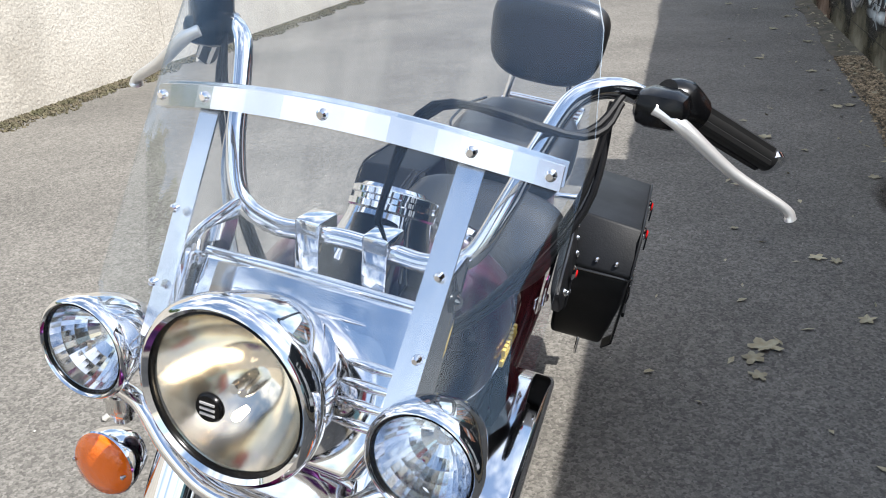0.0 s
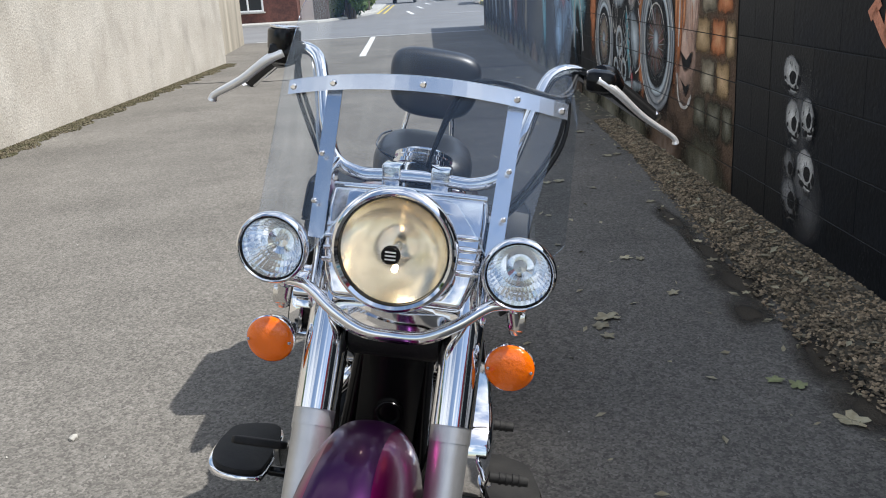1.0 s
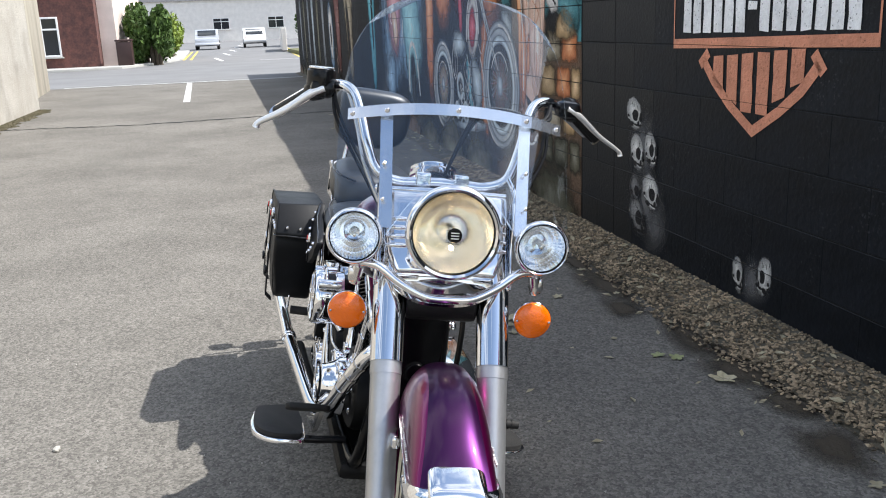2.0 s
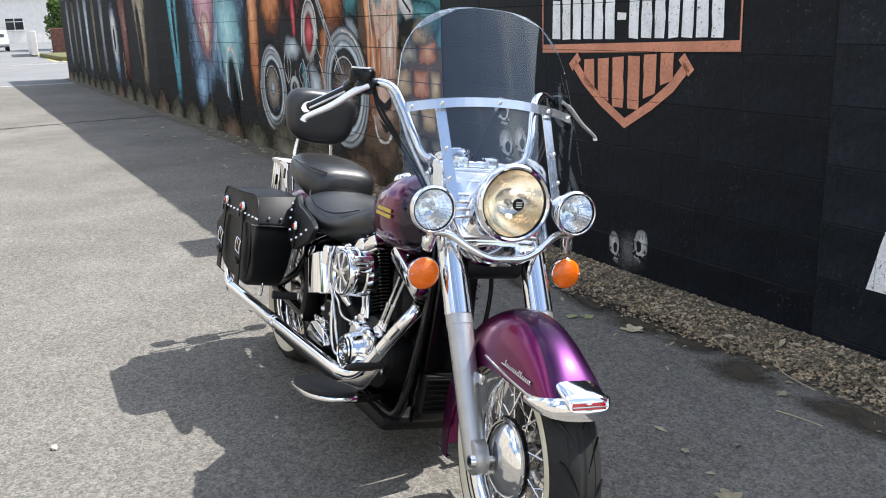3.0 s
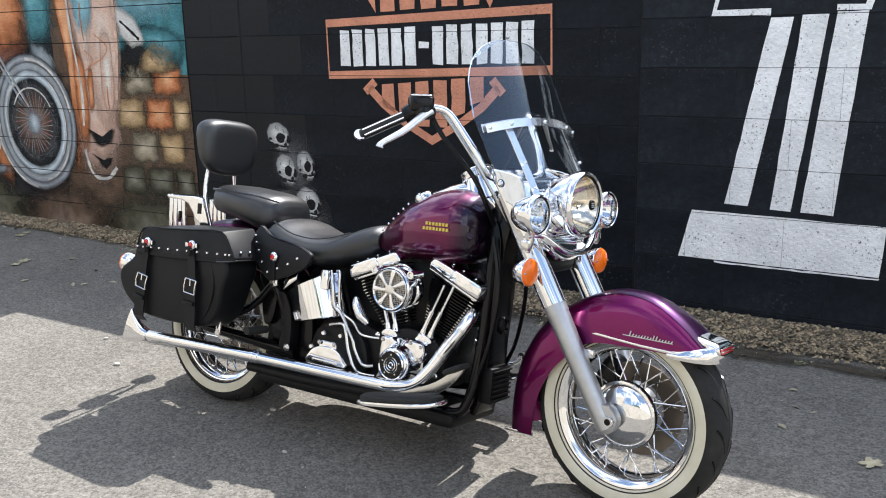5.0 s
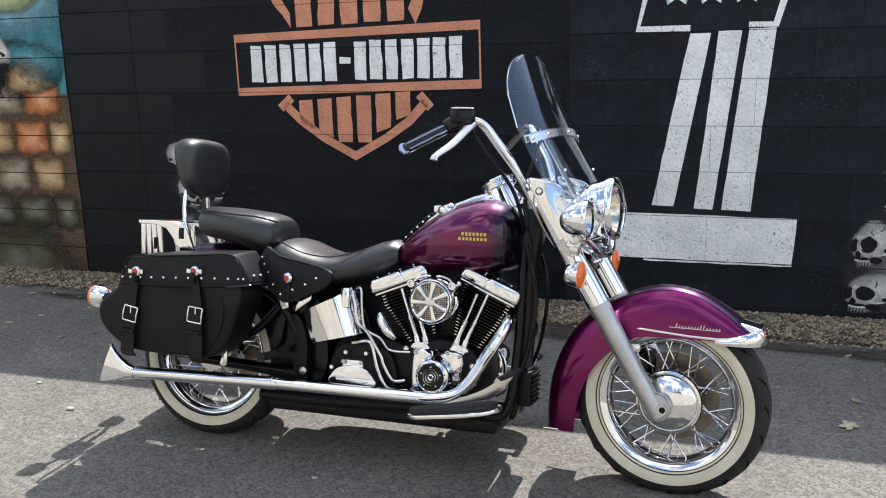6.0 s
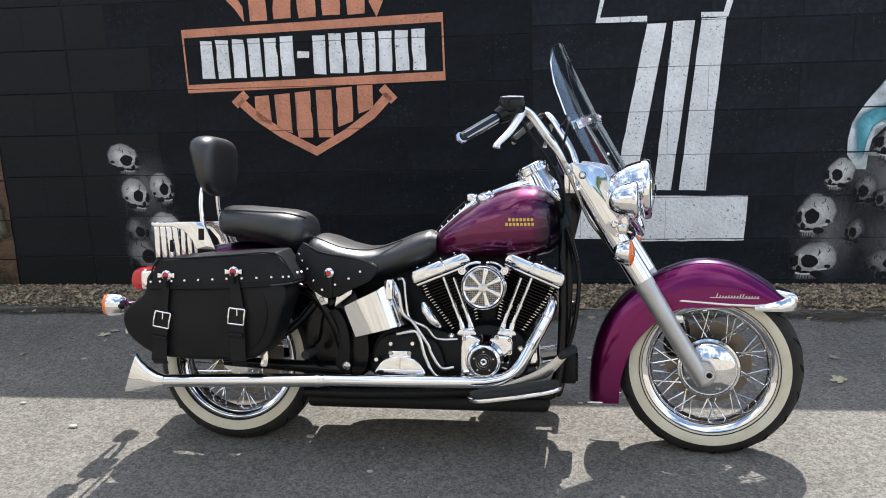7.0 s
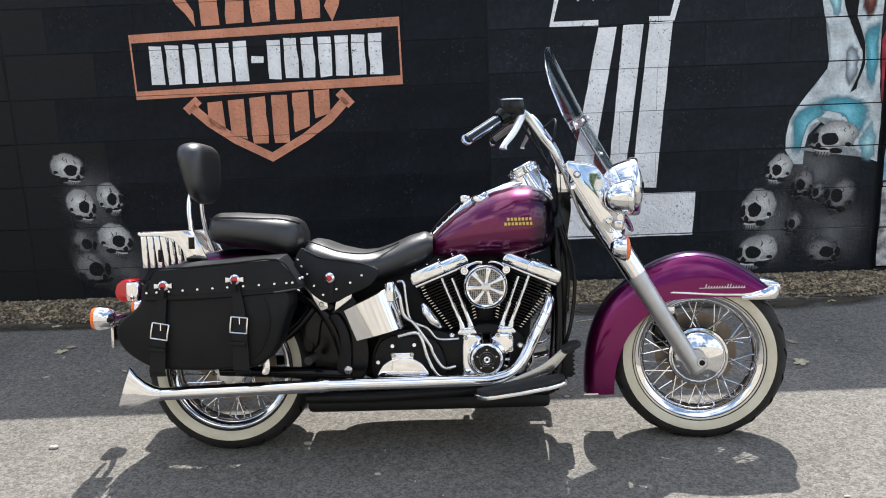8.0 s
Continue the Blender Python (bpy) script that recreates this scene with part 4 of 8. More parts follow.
def big_one():
    """A white striped figure on a white base block, with a row of stars above."""
    g = WHITE_PAINT
    for k, s_ in enumerate(([(0.815, 1.452), (0.915, 1.455), (0.765, 0.576), (0.655, 0.580)],
                            [(0.952, 1.460), (1.060, 1.466), (0.962, 0.566), (0.868, 0.571)],
                            [(1.092, 1.470), (1.218, 1.474), (1.146, 0.563), (1.003, 0.565)])):
        painted("painted_stripe", [ragged(s_, 0.002, 0.06, k)], g)
    painted("painted_base", [ragged([(0.50, 0.540), (1.372, 0.529), (1.360, 0.291), (0.44, 0.296)], 0.002, 0.06, 7)], g)
    painted("painted_lip", [ragged([(0.62, 0.2885), (1.360, 0.2875), (1.359, 0.279), (0.62, 0.280)], 0.002, 0.04, 8)], g, gap=0.0)
    painted("painted_line", band([(0.60, 1.66), (0.56, 1.480), (0.815, 1.478)], 0.03, False, 0.2) + band([(1.09, 1.490), (1.215, 1.488), (1.26, 1.66)], 0.03, False, 0.2), g)
    for k in range(3):
        c = (0.745 + 0.165 * k, 1.655)
        star = [(c[0] + (0.075 if i % 2 == 0 else 0.03) * math.sin(math.pi * i / 5), c[1] + (0.075 if i % 2 == 0 else 0.03) * math.cos(math.pi * i / 5)) for i in range(10)]
        painted("painted_star", [star], g, gap=0.0)


big_one()

PALE = material("mottled_pale_paint", (0.56, 0.56, 0.54), rough=0.8, vary=0.5, scale=22, fine=90, bump=0.4, bump_scale=70, color2=(0.13, 0.13, 0.13), spec=0.3)
HOLLOW = paint("black_hollow_paint", (0.009, 0.009, 0.010))


PALE_SOFT = spray("soft_pale_paint", 0.16)((0.50, 0.50, 0.48), (0.74, 0.74, 0.72), (0.22, 0.22, 0.22))
SMOKE_SOFT = spray("soft_smoke_paint", 0.5)((0.17, 0.17, 0.17), (0.24, 0.24, 0.24), (0.06, 0.06, 0.062))


HAZE = spray("thin_smoke_paint", 1.1)((0.12, 0.122, 0.125), (0.16, 0.16, 0.162), (0.04, 0.04, 0.042))


RIM_PAINT = paint("bone_white_paint", (0.66, 0.66, 0.64), 0.25, (0.40, 0.40, 0.39), 0.4, 14.0)


def painted_skulls():
    """Pale domed skulls with dark hollows, heaped at the foot of the wall, each turned a little aside."""
    rnd = random.Random(6)
    dome = [(0.92, -0.12), (0.98, 0.32), (0.72, 0.80), (0.18, 1.0), (-0.40, 0.86), (-0.78, 0.46), (-0.90, 0.06), (-0.82, -0.22), (-0.94, -0.48),
            (-0.74, -0.72), (-0.60, -0.98), (-0.05, -0.96), (0.28, -0.80), (0.46, -0.48), (0.80, -0.36)]
    spots = [(-2.170, 0.792, 0.108, 0.095, 1, 0), (-2.119, 0.579, 0.092, 0.108, 1, 0), (-1.953, 0.615, 0.080, 0.104, 1, 0), (-1.952, 0.374, 0.110, 0.104, 1, 0),
             (-2.133, 0.364, 0.080, 0.098, 1, 1), (-2.104, 0.211, 0.118, 0.130, 1, 1), (-0.86, 0.19, 0.06, 0.10, -1, 0), (-1.06, 0.15, 0.05, 0.09, 1, 0),
             (2.135, 0.803, 0.138, 0.108, -1, 0), (1.838, 0.639, 0.080, 0.094, -1, 0), (1.728, 0.415, 0.108, 0.128, -1, 0), (1.733, 0.165, 0.126, 0.114, -1, 0),
             (1.977, 0.553, 0.075, 0.095, -1, 1), (2.060, 0.501, 0.052, 0.070, -1, 1), (2.190, 0.479, 0.098, 0.126, -1, 1), (1.936, 0.325, 0.055, 0.080, -1, 1), (2.115, 0.151, 0.112, 0.098, 1, 1)]
    for k, (u, z, ru, rz) in enumerate(((-2.06, 0.62, 0.22, 0.26), (-2.02, 0.30, 0.26, 0.28), (-1.90, 0.20, 0.18, 0.22), (1.80, 0.30, 0.24, 0.34), (2.06, 0.62, 0.26, 0.30), (2.16, 0.28, 0.28, 0.30), (-0.95, 0.14, 0.16, 0.15))):
        sprayed("painted_smoke", ellipse(u, z, ru, rz, 18), HAZE, -1.4 - 0.15 * k, 4, 0.002)
    for i, (u, z, ru, rz, way, faint) in enumerate(spots):
        lay = 2.0 * (i % 3)
        turn = rnd.uniform(-0.18, 0.18)

        def at(a, b):
            return (u + ru * (-way) * (a * math.cos(turn) - b * math.sin(turn)), z + rz * (a * math.sin(turn) + b * math.cos(turn)))

        def hollow(a, b, ra, rb, n=12):
            return [at(a + ra * math.cos(2 * math.pi * k / n) * rnd.uniform(0.88, 1.1), b + rb * math.sin(2 * math.pi * k / n) * rnd.uniform(0.88, 1.1)) for k in range(n)]
        sprayed("painted_shell", ragged([at(*q) for q in curve2(dome, 3)], 0.003, 0.03, i), SMOKE_SOFT if faint else PALE_SOFT, lay, 5, 0.002, centre=at(0.22, 0.25))
        marks = [hollow(-0.18, -0.04, 0.37, 0.34), hollow(-0.76, -0.08, 0.15, 0.28), hollow(-0.56, -0.45, 0.13, 0.18, 9), hollow(0.18, -0.62, 0.30, 0.15, 9), hollow(0.62, -0.22, 0.14, 0.10, 8), hollow(-0.30, -0.60, 0.16, 0.08, 8)]
        marks += band([at(-0.9, -0.50), at(-0.6, -0.62), at(-0.1, -0.60)], 0.10 * rz, False, 0.5, i)
        for k in range(5):
            a = -0.62 + 0.12 * k
            marks.append([at(a, -0.74), at(a + 0.045, -0.74), at(a + 0.035, -0.97), at(a - 0.005, -0.97)])
        for k in range(3):
            a, b = rnd.uniform(-0.3, 0.7), rnd.uniform(0.35, 0.8)
            marks += band([at(a, b), at(a + rnd.uniform(-0.1, 0.1), b - 0.12), at(a + rnd.uniform(-0.15, 0.15), b - 0.22)], 0.004, False, 0.4, i)
        painted("painted_hollow", marks, HOLLOW, lay + 1.0, gap=0.002)
        if not faint:
            rims = band([at(-0.18 + 0.43 * math.cos(t), -0.04 + 0.40 * math.sin(t)) for t in (2.2 + 0.46 * k for k in range(11))], 0.085 * rz, False, 0.5, i + 3)
            rims += band([at(-0.58, 0.30), at(-0.60, 0.02), at(-0.52, -0.24)], 0.13 * rz, False, 0.5, i + 5)
            rims += band([at(-0.10, -0.40), at(0.25, -0.42), at(0.62, -0.34)], 0.07 * rz, False, 0.5, i + 7)
            rims += band([at(-0.68, -0.66), at(-0.40, -0.70), at(-0.05, -0.66)], 0.06 * rz, False, 0.5, i + 9)
            painted("painted_highlight", rims, RIM_PAINT, lay + 1.3, gap=0.002)


painted_skulls()


def mural():
    """Soft sprayed shapes in many colours, along the rest of the wall."""
    tones = dict(
        orange=(0.60, 0.215, 0.085), brown=(0.13, 0.082, 0.052), ochre=(0.42, 0.28, 0.14), teal=(0.07, 0.24, 0.27), sky=(0.25, 0.48, 0.55),
        cyan=(0.10, 0.36, 0.44), peach=(0.74, 0.50, 0.39), pale=(0.74, 0.71, 0.67), red=(0.42, 0.045, 0.06), grey=(0.17, 0.185, 0.20),
        steel=(0.34, 0.39, 0.42), pink=(0.50, 0.25, 0.29), blue=(0.19, 0.31, 0.45), dark=(0.016, 0.017, 0.019), tan=(0.30, 0.25, 0.17),
        moss=(0.095, 0.088, 0.055), lime=(0.36, 0.42, 0.22), rust=(0.14, 0.045, 0.035), ink=(0.007, 0.008, 0.009), bone=(0.70, 0.76, 0.78))
    soft = {k: spray("sprayed_" + k)(c, tuple(min(0.8, v * 1.6 + 0.10) for v in c) if k not in ("dark", "ink") else c, tuple(v * (0.72 if k in ("pale", "cyan", "sky", "bone", "peach") else 0.35) for v in c)) for k, c in tones.items()}
    flat = {}

    def line_paint(c):
        if c not in flat:
            flat[c] = paint(c + "_line_paint", tones[c], 0.3, tuple(v * 0.6 for v in tones[c]), 0.3, 9.0)
        return flat[c]

    def shape(c, pts, layer=0, centre=None, hollow=0.0):
        o = ragged(curve2(pts, 4), 0.008, 0.07, int(abs(pts[0][0]) * 100))
        sprayed("mural_shape", o, soft[c], layer, 5, centre=centre, hollow=hollow)

    def field(c, u0, u1, z0, z1, layer=0):
        painted("mural_field", [ragged([(u0, z0), (u1, z0), (u1, z1), (u0, z1)], 0.006, 0.12, int(abs(u0) * 50))], line_paint(c), layer)

    def line(c, pts, w, layer=6, closed=False):
        painted("mural_stroke", band([tuple(p) for p in curve2(pts, 5, closed)], w, closed, 0.35, int(abs(pts[0][0]) * 77)), line_paint(c), layer)

    def wisps(c, u0, u1, z0, z1, n, w, layer, seed):
        """Loose curved brush lines."""
        rnd = random.Random(seed)
        quads = []
        for _ in range(n):
            u, z, h = rnd.uniform(u0, u1), rnd.uniform(z0, z1), rnd.uniform(0.1, 0.4)
            sw = rnd.uniform(-0.12, 0.12)
            pts = curve2([(u, min(z + h, 2.1)), (u + sw, z + h * 0.6), (u + sw * 0.6, z + h * 0.25), (u - sw * 0.4, z)], 4, False)
            quads += band(pts, w * rnd.uniform(0.4, 1.0), False, 0.3, rnd.randint(0, 999))
        painted("mural_stroke", quads, line_paint(c), layer)

    # grounds
    field("brown", -3.74, -2.94, 0.0, 1.18)
    field("teal", -3.74, -2.94, 1.18, 2.14)
    field("brown", -4.35, -3.742, 0.0, 2.14)
    field("dark", -7.3, -4.352, 0.0, 2.14)
    field("ink", -12.6, -7.302, 0.0, 2.14)
    field("dark", -14.9, -12.602, 0.0, 2.14)
    field("ink", -25.0, -14.902, 0.0, 2.14)
    # painted stonework nearest the black end
    shape("sky", [(-3.72, 1.62), (-2.96, 1.60), (-2.96, 2.3), (-3.72, 2.3)], 1)
    shape("lime", [(-3.55, 1.72), (-3.2, 1.66), (-2.98, 1.86), (-3.25, 2.02)], 2)
    shape("ink", [(-3.72, 1.14), (-3.60, 1.42), (-3.36, 1.54), (-3.05, 1.44), (-2.95, 1.26), (-3.2, 1.16)], 2)
    shape("teal", [(-3.45, 1.5), (-3.0, 1.48), (-2.95, 1.25), (-3.2, 1.22)], 3)
    rnd = random.Random(3)
    for r in range(4):
        u = -3.72 + (0.13 if r % 2 else 0.0)
        while u < -3.04:
            w = rnd.uniform(0.25, 0.34)
            hi, z = min(u + w, -2.95), 0.30 + 0.243 * r
            if hi - u > 0.12:
                shape(rnd.choice(("ochre", "orange", "tan", "ochre", "tan")) if r else "moss", [(u - 0.005, z + 0.01), ((u + hi) / 2, z - 0.005), (hi + 0.005, z + 0.015), (hi + 0.008, z + 0.12), (hi, z + 0.235), ((u + hi) / 2, z + 0.245), (u, z + 0.235), (u - 0.008, z + 0.12)], 2)
            u += w
    shape("ochre", [(-3.42, 1.20), (-3.2, 1.17), (-3.0, 1.22), (-3.06, 1.36), (-3.24, 1.42), (-3.38, 1.34)], 3)
    # a tall pale tapering form
    shape("orange", [(-4.36, 2.3), (-4.06, 2.3), (-4.08, 1.5), (-4.04, 0.9), (-4.12, 0.5), (-4.24, 0.4), (-4.2, 1.2)], 1)
    shape("peach", [(-4.14, 2.3), (-3.54, 2.3), (-3.57, 1.5), (-3.62, 1.1), (-3.67, 0.82), (-3.68, 0.62), (-3.84, 0.40), (-4.06, 0.37), (-4.17, 0.56), (-4.14, 0.95), (-4.10, 1.25)], 2)
    shape("peach", [(-3.78, 1.95), (-3.58, 1.7), (-3.64, 0.95), (-3.84, 0.70), (-3.98, 1.1), (-3.94, 1.6)], 3)
    shape("sky", [(-4.12, 2.25), (-3.80, 2.25), (-3.84, 1.60), (-3.94, 1.46), (-4.06, 1.55)], 4)
    shape("orange", [(-4.12, 1.35), (-4.02, 1.38), (-3.98, 1.0), (-4.04, 0.62), (-4.14, 0.7)], 4)
    shape("peach", [(-3.80, 1.5), (-3.68, 1.45), (-3.70, 0.95), (-3.80, 0.85), (-3.84, 1.1)], 4)
    wisps("orange", -4.06, -3.72, 0.9, 1.5, 4, 0.012, 6, 51)
    shape("orange", [(-3.98, 1.2), (-3.92, 1.22), (-3.93, 0.95), (-4.0, 0.90)], 4)
    shape("ink", [(-4.06, 0.78), (-3.92, 0.72), (-3.74, 0.80), (-3.78, 0.68), (-3.95, 0.64)], 5)
    shape("ink", [(-4.04, 0.60), (-3.9, 0.54), (-3.78, 0.58), (-3.88, 0.48)], 5)
    line("pale", [(-4.10, 0.62), (-4.04, 0.44), (-3.88, 0.41), (-3.76, 0.50)], 0.03)
    line("pale", [(-4.12, 2.0), (-4.11, 1.5), (-4.06, 1.1), (-4.08, 0.8)], 0.022)
    line("peach", [(-3.62, 1.9), (-3.62, 1.4), (-3.68, 1.0)], 0.03)
    shape("pale", [(-3.62, 1.66), (-3.42, 1.58), (-3.32, 1.40), (-3.46, 1.36), (-3.58, 1.46)], 4)
    line("ink", [(-3.56, 1.55), (-3.46, 1.48), (-3.38, 1.42)], 0.02)
    # a painted machine: two ringed wheels and blocks of colour
    shape("teal", [(-4.80, 2.3), (-4.28, 2.3), (-4.30, 1.5), (-4.5, 1.32), (-4.7, 1.5)], 1)
    shape("orange", [(-5.42, 2.3), (-4.66, 2.3), (-4.58, 1.6), (-4.72, 1.3), (-5.05, 1.25), (-5.35, 1.6)], 2)
    shape("rust", [(-5.2, 1.45), (-4.72, 1.5), (-4.66, 1.1), (-5.0, 0.9)], 1)
    shape("orange", [(-5.24, 1.3), (-5.02, 1.36), (-5.00, 0.5), (-5.12, 0.22), (-5.28, 0.5)], 2)
    shape("steel", [(-4.62, 1.42), (-4.46, 1.40), (-4.32, 1.25), (-4.4, 1.1), (-4.58, 1.18)], 2)
    shape("orange", [(-6.9, 2.3), (-6.3, 2.3), (-6.22, 1.55), (-6.55, 1.2), (-6.95, 1.45)], 1)
    shape("rust", [(-6.4, 2.3), (-5.6, 2.3), (-5.55, 1.6), (-5.8, 1.38), (-6.2, 1.45)], 1)
    shape("peach", [(-6.1, 2.2), (-5.7, 2.2), (-5.62, 1.75), (-5.82, 1.64), (-6.05, 1.75)], 2)
    shape("red", [(-6.0, 1.62), (-5.86, 1.66), (-5.84, 1.25), (-5.96, 1.2)], 2)
    shape("pale", [(-5.72, 1.22), (-5.66, 1.46), (-5.50, 1.60), (-5.34, 1.52), (-5.26, 1.26), (-5.40, 1.02), (-5.58, 0.98)], 3)
    shape("red", [(-5.64, 1.24), (-5.58, 1.44), (-5.46, 1.50), (-5.38, 1.42), (-5.36, 1.24), (-5.46, 1.06), (-5.58, 1.06)], 4)
    line("pale", [(-5.70, 1.15), (-5.64, 1.44), (-5.48, 1.58), (-5.32, 1.48), (-5.28, 1.22)], 0.022, 7)
    shape("steel", [(-6.28, 1.14), (-6.14, 1.26), (-5.86, 1.24), (-5.72, 1.12), (-5.86, 1.0), (-6.2, 1.0)], 3)
    shape("steel", [(-5.58, 1.02), (-5.36, 1.02), (-5.20, 0.80), (-5.24, 0.58), (-5.42, 0.50), (-5.56, 0.72)], 3)
    line("pale", [(-5.26, 1.02), (-5.14, 0.80), (-5.18, 0.58), (-5.34, 0.50)], 0.018, 7)
    shape("cyan", [(-5.76, 1.02), (-5.66, 1.0), (-5.56, 0.6), (-5.46, 0.44), (-5.58, 0.42), (-5.70, 0.7)], 4)
    shape("red", [(-5.56, 0.55), (-5.46, 0.5), (-5.40, 0.36), (-5.50, 0.32)], 5)
    wisps("pale", -6.2, -5.5, 0.30, 0.85, 16, 0.016, 8, 41)
    wisps("steel", -6.25, -5.45, 0.25, 0.85, 14, 0.022, 8, 42)
    shape("steel", [(-5.22, 0.46), (-5.0, 0.42), (-5.4, 0.32), (-6.2, 0.30), (-6.3, 0.36), (-5.7, 0.40)], 5)
    for cu, cz, r in ((-5.98, 0.72, 0.15), (-5.80, 0.48, 0.12), (-6.12, 0.48, 0.10)):
        shape("steel", [(cu + r * math.cos(a), cz + r * math.sin(a)) for a in (0.7 * k for k in range(9))], 4, hollow=0.45)
        line("pale", [(cu + r * 0.8 * math.cos(a), cz + r * 0.85 * math.sin(a)) for a in (0.5 + 0.5 * k for k in range(6))], 0.014, 7)
    for dx in (0.0, 0.055):
        line("steel", [(-5.66 + dx, 2.12), (-5.30 + dx, 1.62), (-5.02 + dx, 1.24), (-4.72 + dx, 0.86)], 0.028, 7)
    line("pale", [(-5.30, 1.68), (-5.02, 1.30), (-4.72, 0.92)], 0.010, 8)
    line("pale", [(-5.40, 1.30), (-5.22, 1.05), (-5.08, 1.25), (-5.14, 1.5)], 0.010, 7)
    for cu, cz, size in ((-4.68, 0.80, 1.0), (-6.66, 0.70, 0.86)):
        rnd = random.Random(int(-cu * 10))
        def ring(r0, c, layer, hollow, kz=1.05):
            sprayed("mural_ring", ellipse(cu, cz, r0 * size, r0 * kz * size, 40), soft[c], layer, 6, hollow=hollow)
        ring(0.56, "ink", 3, 0.0)
        ring(0.52, "grey", 4, 0.62)
        ring(0.51, "grey", 5, 0.86)
        ring(0.40, "steel", 5, 0.80)
        ring(0.33, "grey", 6, 0.0)
        ring(0.27, "brown" if size == 1.0 else "tan", 7, 0.0)
        ring(0.10, "steel", 8, 0.0)
        quads, warm = [], []
        for k in range(34):
            a = 2 * math.pi * k / 34 + rnd.uniform(-0.05, 0.05)
            (quads if k % 3 else warm).extend(band([(cu + 0.07 * size * math.cos(a), cz + 0.07 * size * math.sin(a)), (cu + 0.235 * size * math.cos(a + 0.35), cz + 0.245 * size * math.sin(a + 0.35))], 0.005))
        painted("mural_stroke", quads, line_paint("steel"), 9)
        painted("mural_stroke", warm, line_paint("pink"), 9.3)
        for r0, a0, a1, w in ((0.47, 0.2, 1.6, 0.02), (0.49, 3.0, 4.6, 0.02), (0.385, -0.6, 0.9, 0.014), (0.35, 2.2, 4.0, 0.016), (0.43, 4.9, 5.9, 0.016), (0.26, 0.5, 2.6, 0.012)):
            line("pale", [(cu + r0 * size * math.cos(a0 + (a1 - a0) * k / 6), cz + r0 * size * 1.05 * math.sin(a0 + (a1 - a0) * k / 6)) for k in range(7)], w, 9.6)
    # upright forms further along
    shape("orange", [(-7.50, 2.3), (-6.98, 2.3), (-7.02, 1.3), (-7.12, 0.7), (-7.28, 0.4), (-7.45, 0.8), (-7.42, 1.5)], 1)
    shape("blue", [(-10.4, 2.3), (-7.35, 2.3), (-7.5, 1.2), (-7.75, 0.7), (-8.2, 0.25), (-8.7, 0.6), (-9.1, 0.5), (-9.75, 0.12), (-10.3, 0.6), (-10.4, 1.3)], 1)
    shape("pink", [(-9.9, 2.3), (-8.6, 2.3), (-8.75, 1.4), (-9.2, 0.75), (-9.75, 1.1)], 2)
    shape("sky", [(-8.85, 1.9), (-8.0, 2.0), (-7.62, 1.2), (-7.8, 0.75), (-8.3, 0.4), (-8.7, 0.9)], 3)
    shape("ink", [(-8.35, 0.95), (-8.12, 1.0), (-7.98, 0.6), (-8.1, 0.28), (-8.35, 0.4)], 4)
    line("pale", [(-8.45, 0.5), (-8.40, 0.95), (-8.2, 1.10), (-7.98, 0.95), (-7.85, 0.5)], 0.05, 6)
    shape("blue", [(-9.7, 1.0), (-9.3, 0.9), (-9.4, 0.35), (-9.8, 0.2), (-10.1, 0.6)], 3)
    shape("peach", [(-9.5, 1.5), (-9.2, 1.55), (-9.05, 1.2), (-9.3, 1.0)], 3)
    wisps("pale", -9.9, -7.9, 0.9, 1.8, 12, 0.02, 5, 6)
    wisps("ink", -10.2, -7.9, 0.5, 1.7, 8, 0.03, 5, 16)
    shape("ink", [(-8.2, 0.65), (-8.05, 0.72), (-8.0, 0.2), (-8.25, 0.1)], 4)
    shape("cyan", [(-11.5, 2.3), (-10.8, 2.3), (-10.85, 1.3), (-10.95, 0.3), (-11.2, 0.15), (-11.35, 0.9)], 1)
    shape("ink", [(-11.2, 2.0), (-11.0, 2.0), (-11.02, 0.9), (-11.15, 1.0)], 2)
    wisps("sky", -11.3, -10.9, 0.5, 1.7, 5, 0.025, 4, 7)
    shape("tan", [(-14.4, 2.3), (-13.1, 2.3), (-13.2, 1.2), (-13.35, 0.3), (-13.7, 0.15), (-14.0, 0.7), (-14.2, 1.4)], 1)
    shape("ink", [(-14.0, 1.8), (-13.7, 1.7), (-13.55, 0.9), (-13.8, 0.6), (-13.95, 1.1)], 2)
    wisps("brown", -14.2, -13.2, 0.3, 1.6, 6, 0.04, 3, 9)
    shape("rust", [(-15.9, 2.3), (-15.0, 2.3), (-14.9, 1.2), (-15.0, 0.3), (-15.5, 0.3), (-15.7, 1.2)], 1)
    wisps("peach", -15.7, -15.0, 0.4, 1.6, 5, 0.03, 3, 19)
    shape("blue", [(-16.9, 1.75), (-16.5, 1.95), (-16.1, 1.7), (-16.0, 1.0), (-16.2, 0.3), (-16.6, 0.35), (-16.9, 0.9)], 2)
    shape("pale", [(-16.8, 1.6), (-16.5, 1.8), (-16.2, 1.6), (-16.15, 1.0), (-16.4, 0.55), (-16.75, 0.9)], 3)
    shape("ink", [(-16.6, 1.35), (-16.4, 1.4), (-16.35, 1.0), (-16.55, 0.9)], 4)
    for k in range(6):
        u = -18.2 - 1.15 * k
        shape(("grey", "moss", "steel", "grey", "moss", "grey")[k], [(u, 2.3), (u + 0.6, 2.2), (u + 0.5, 1.0), (u + 0.6, 0.25), (u + 0.1, 0.3), (u + 0.05, 1.2)], 1)
    # damp, mossy foot, fading upwards
    rnd = random.Random(31)
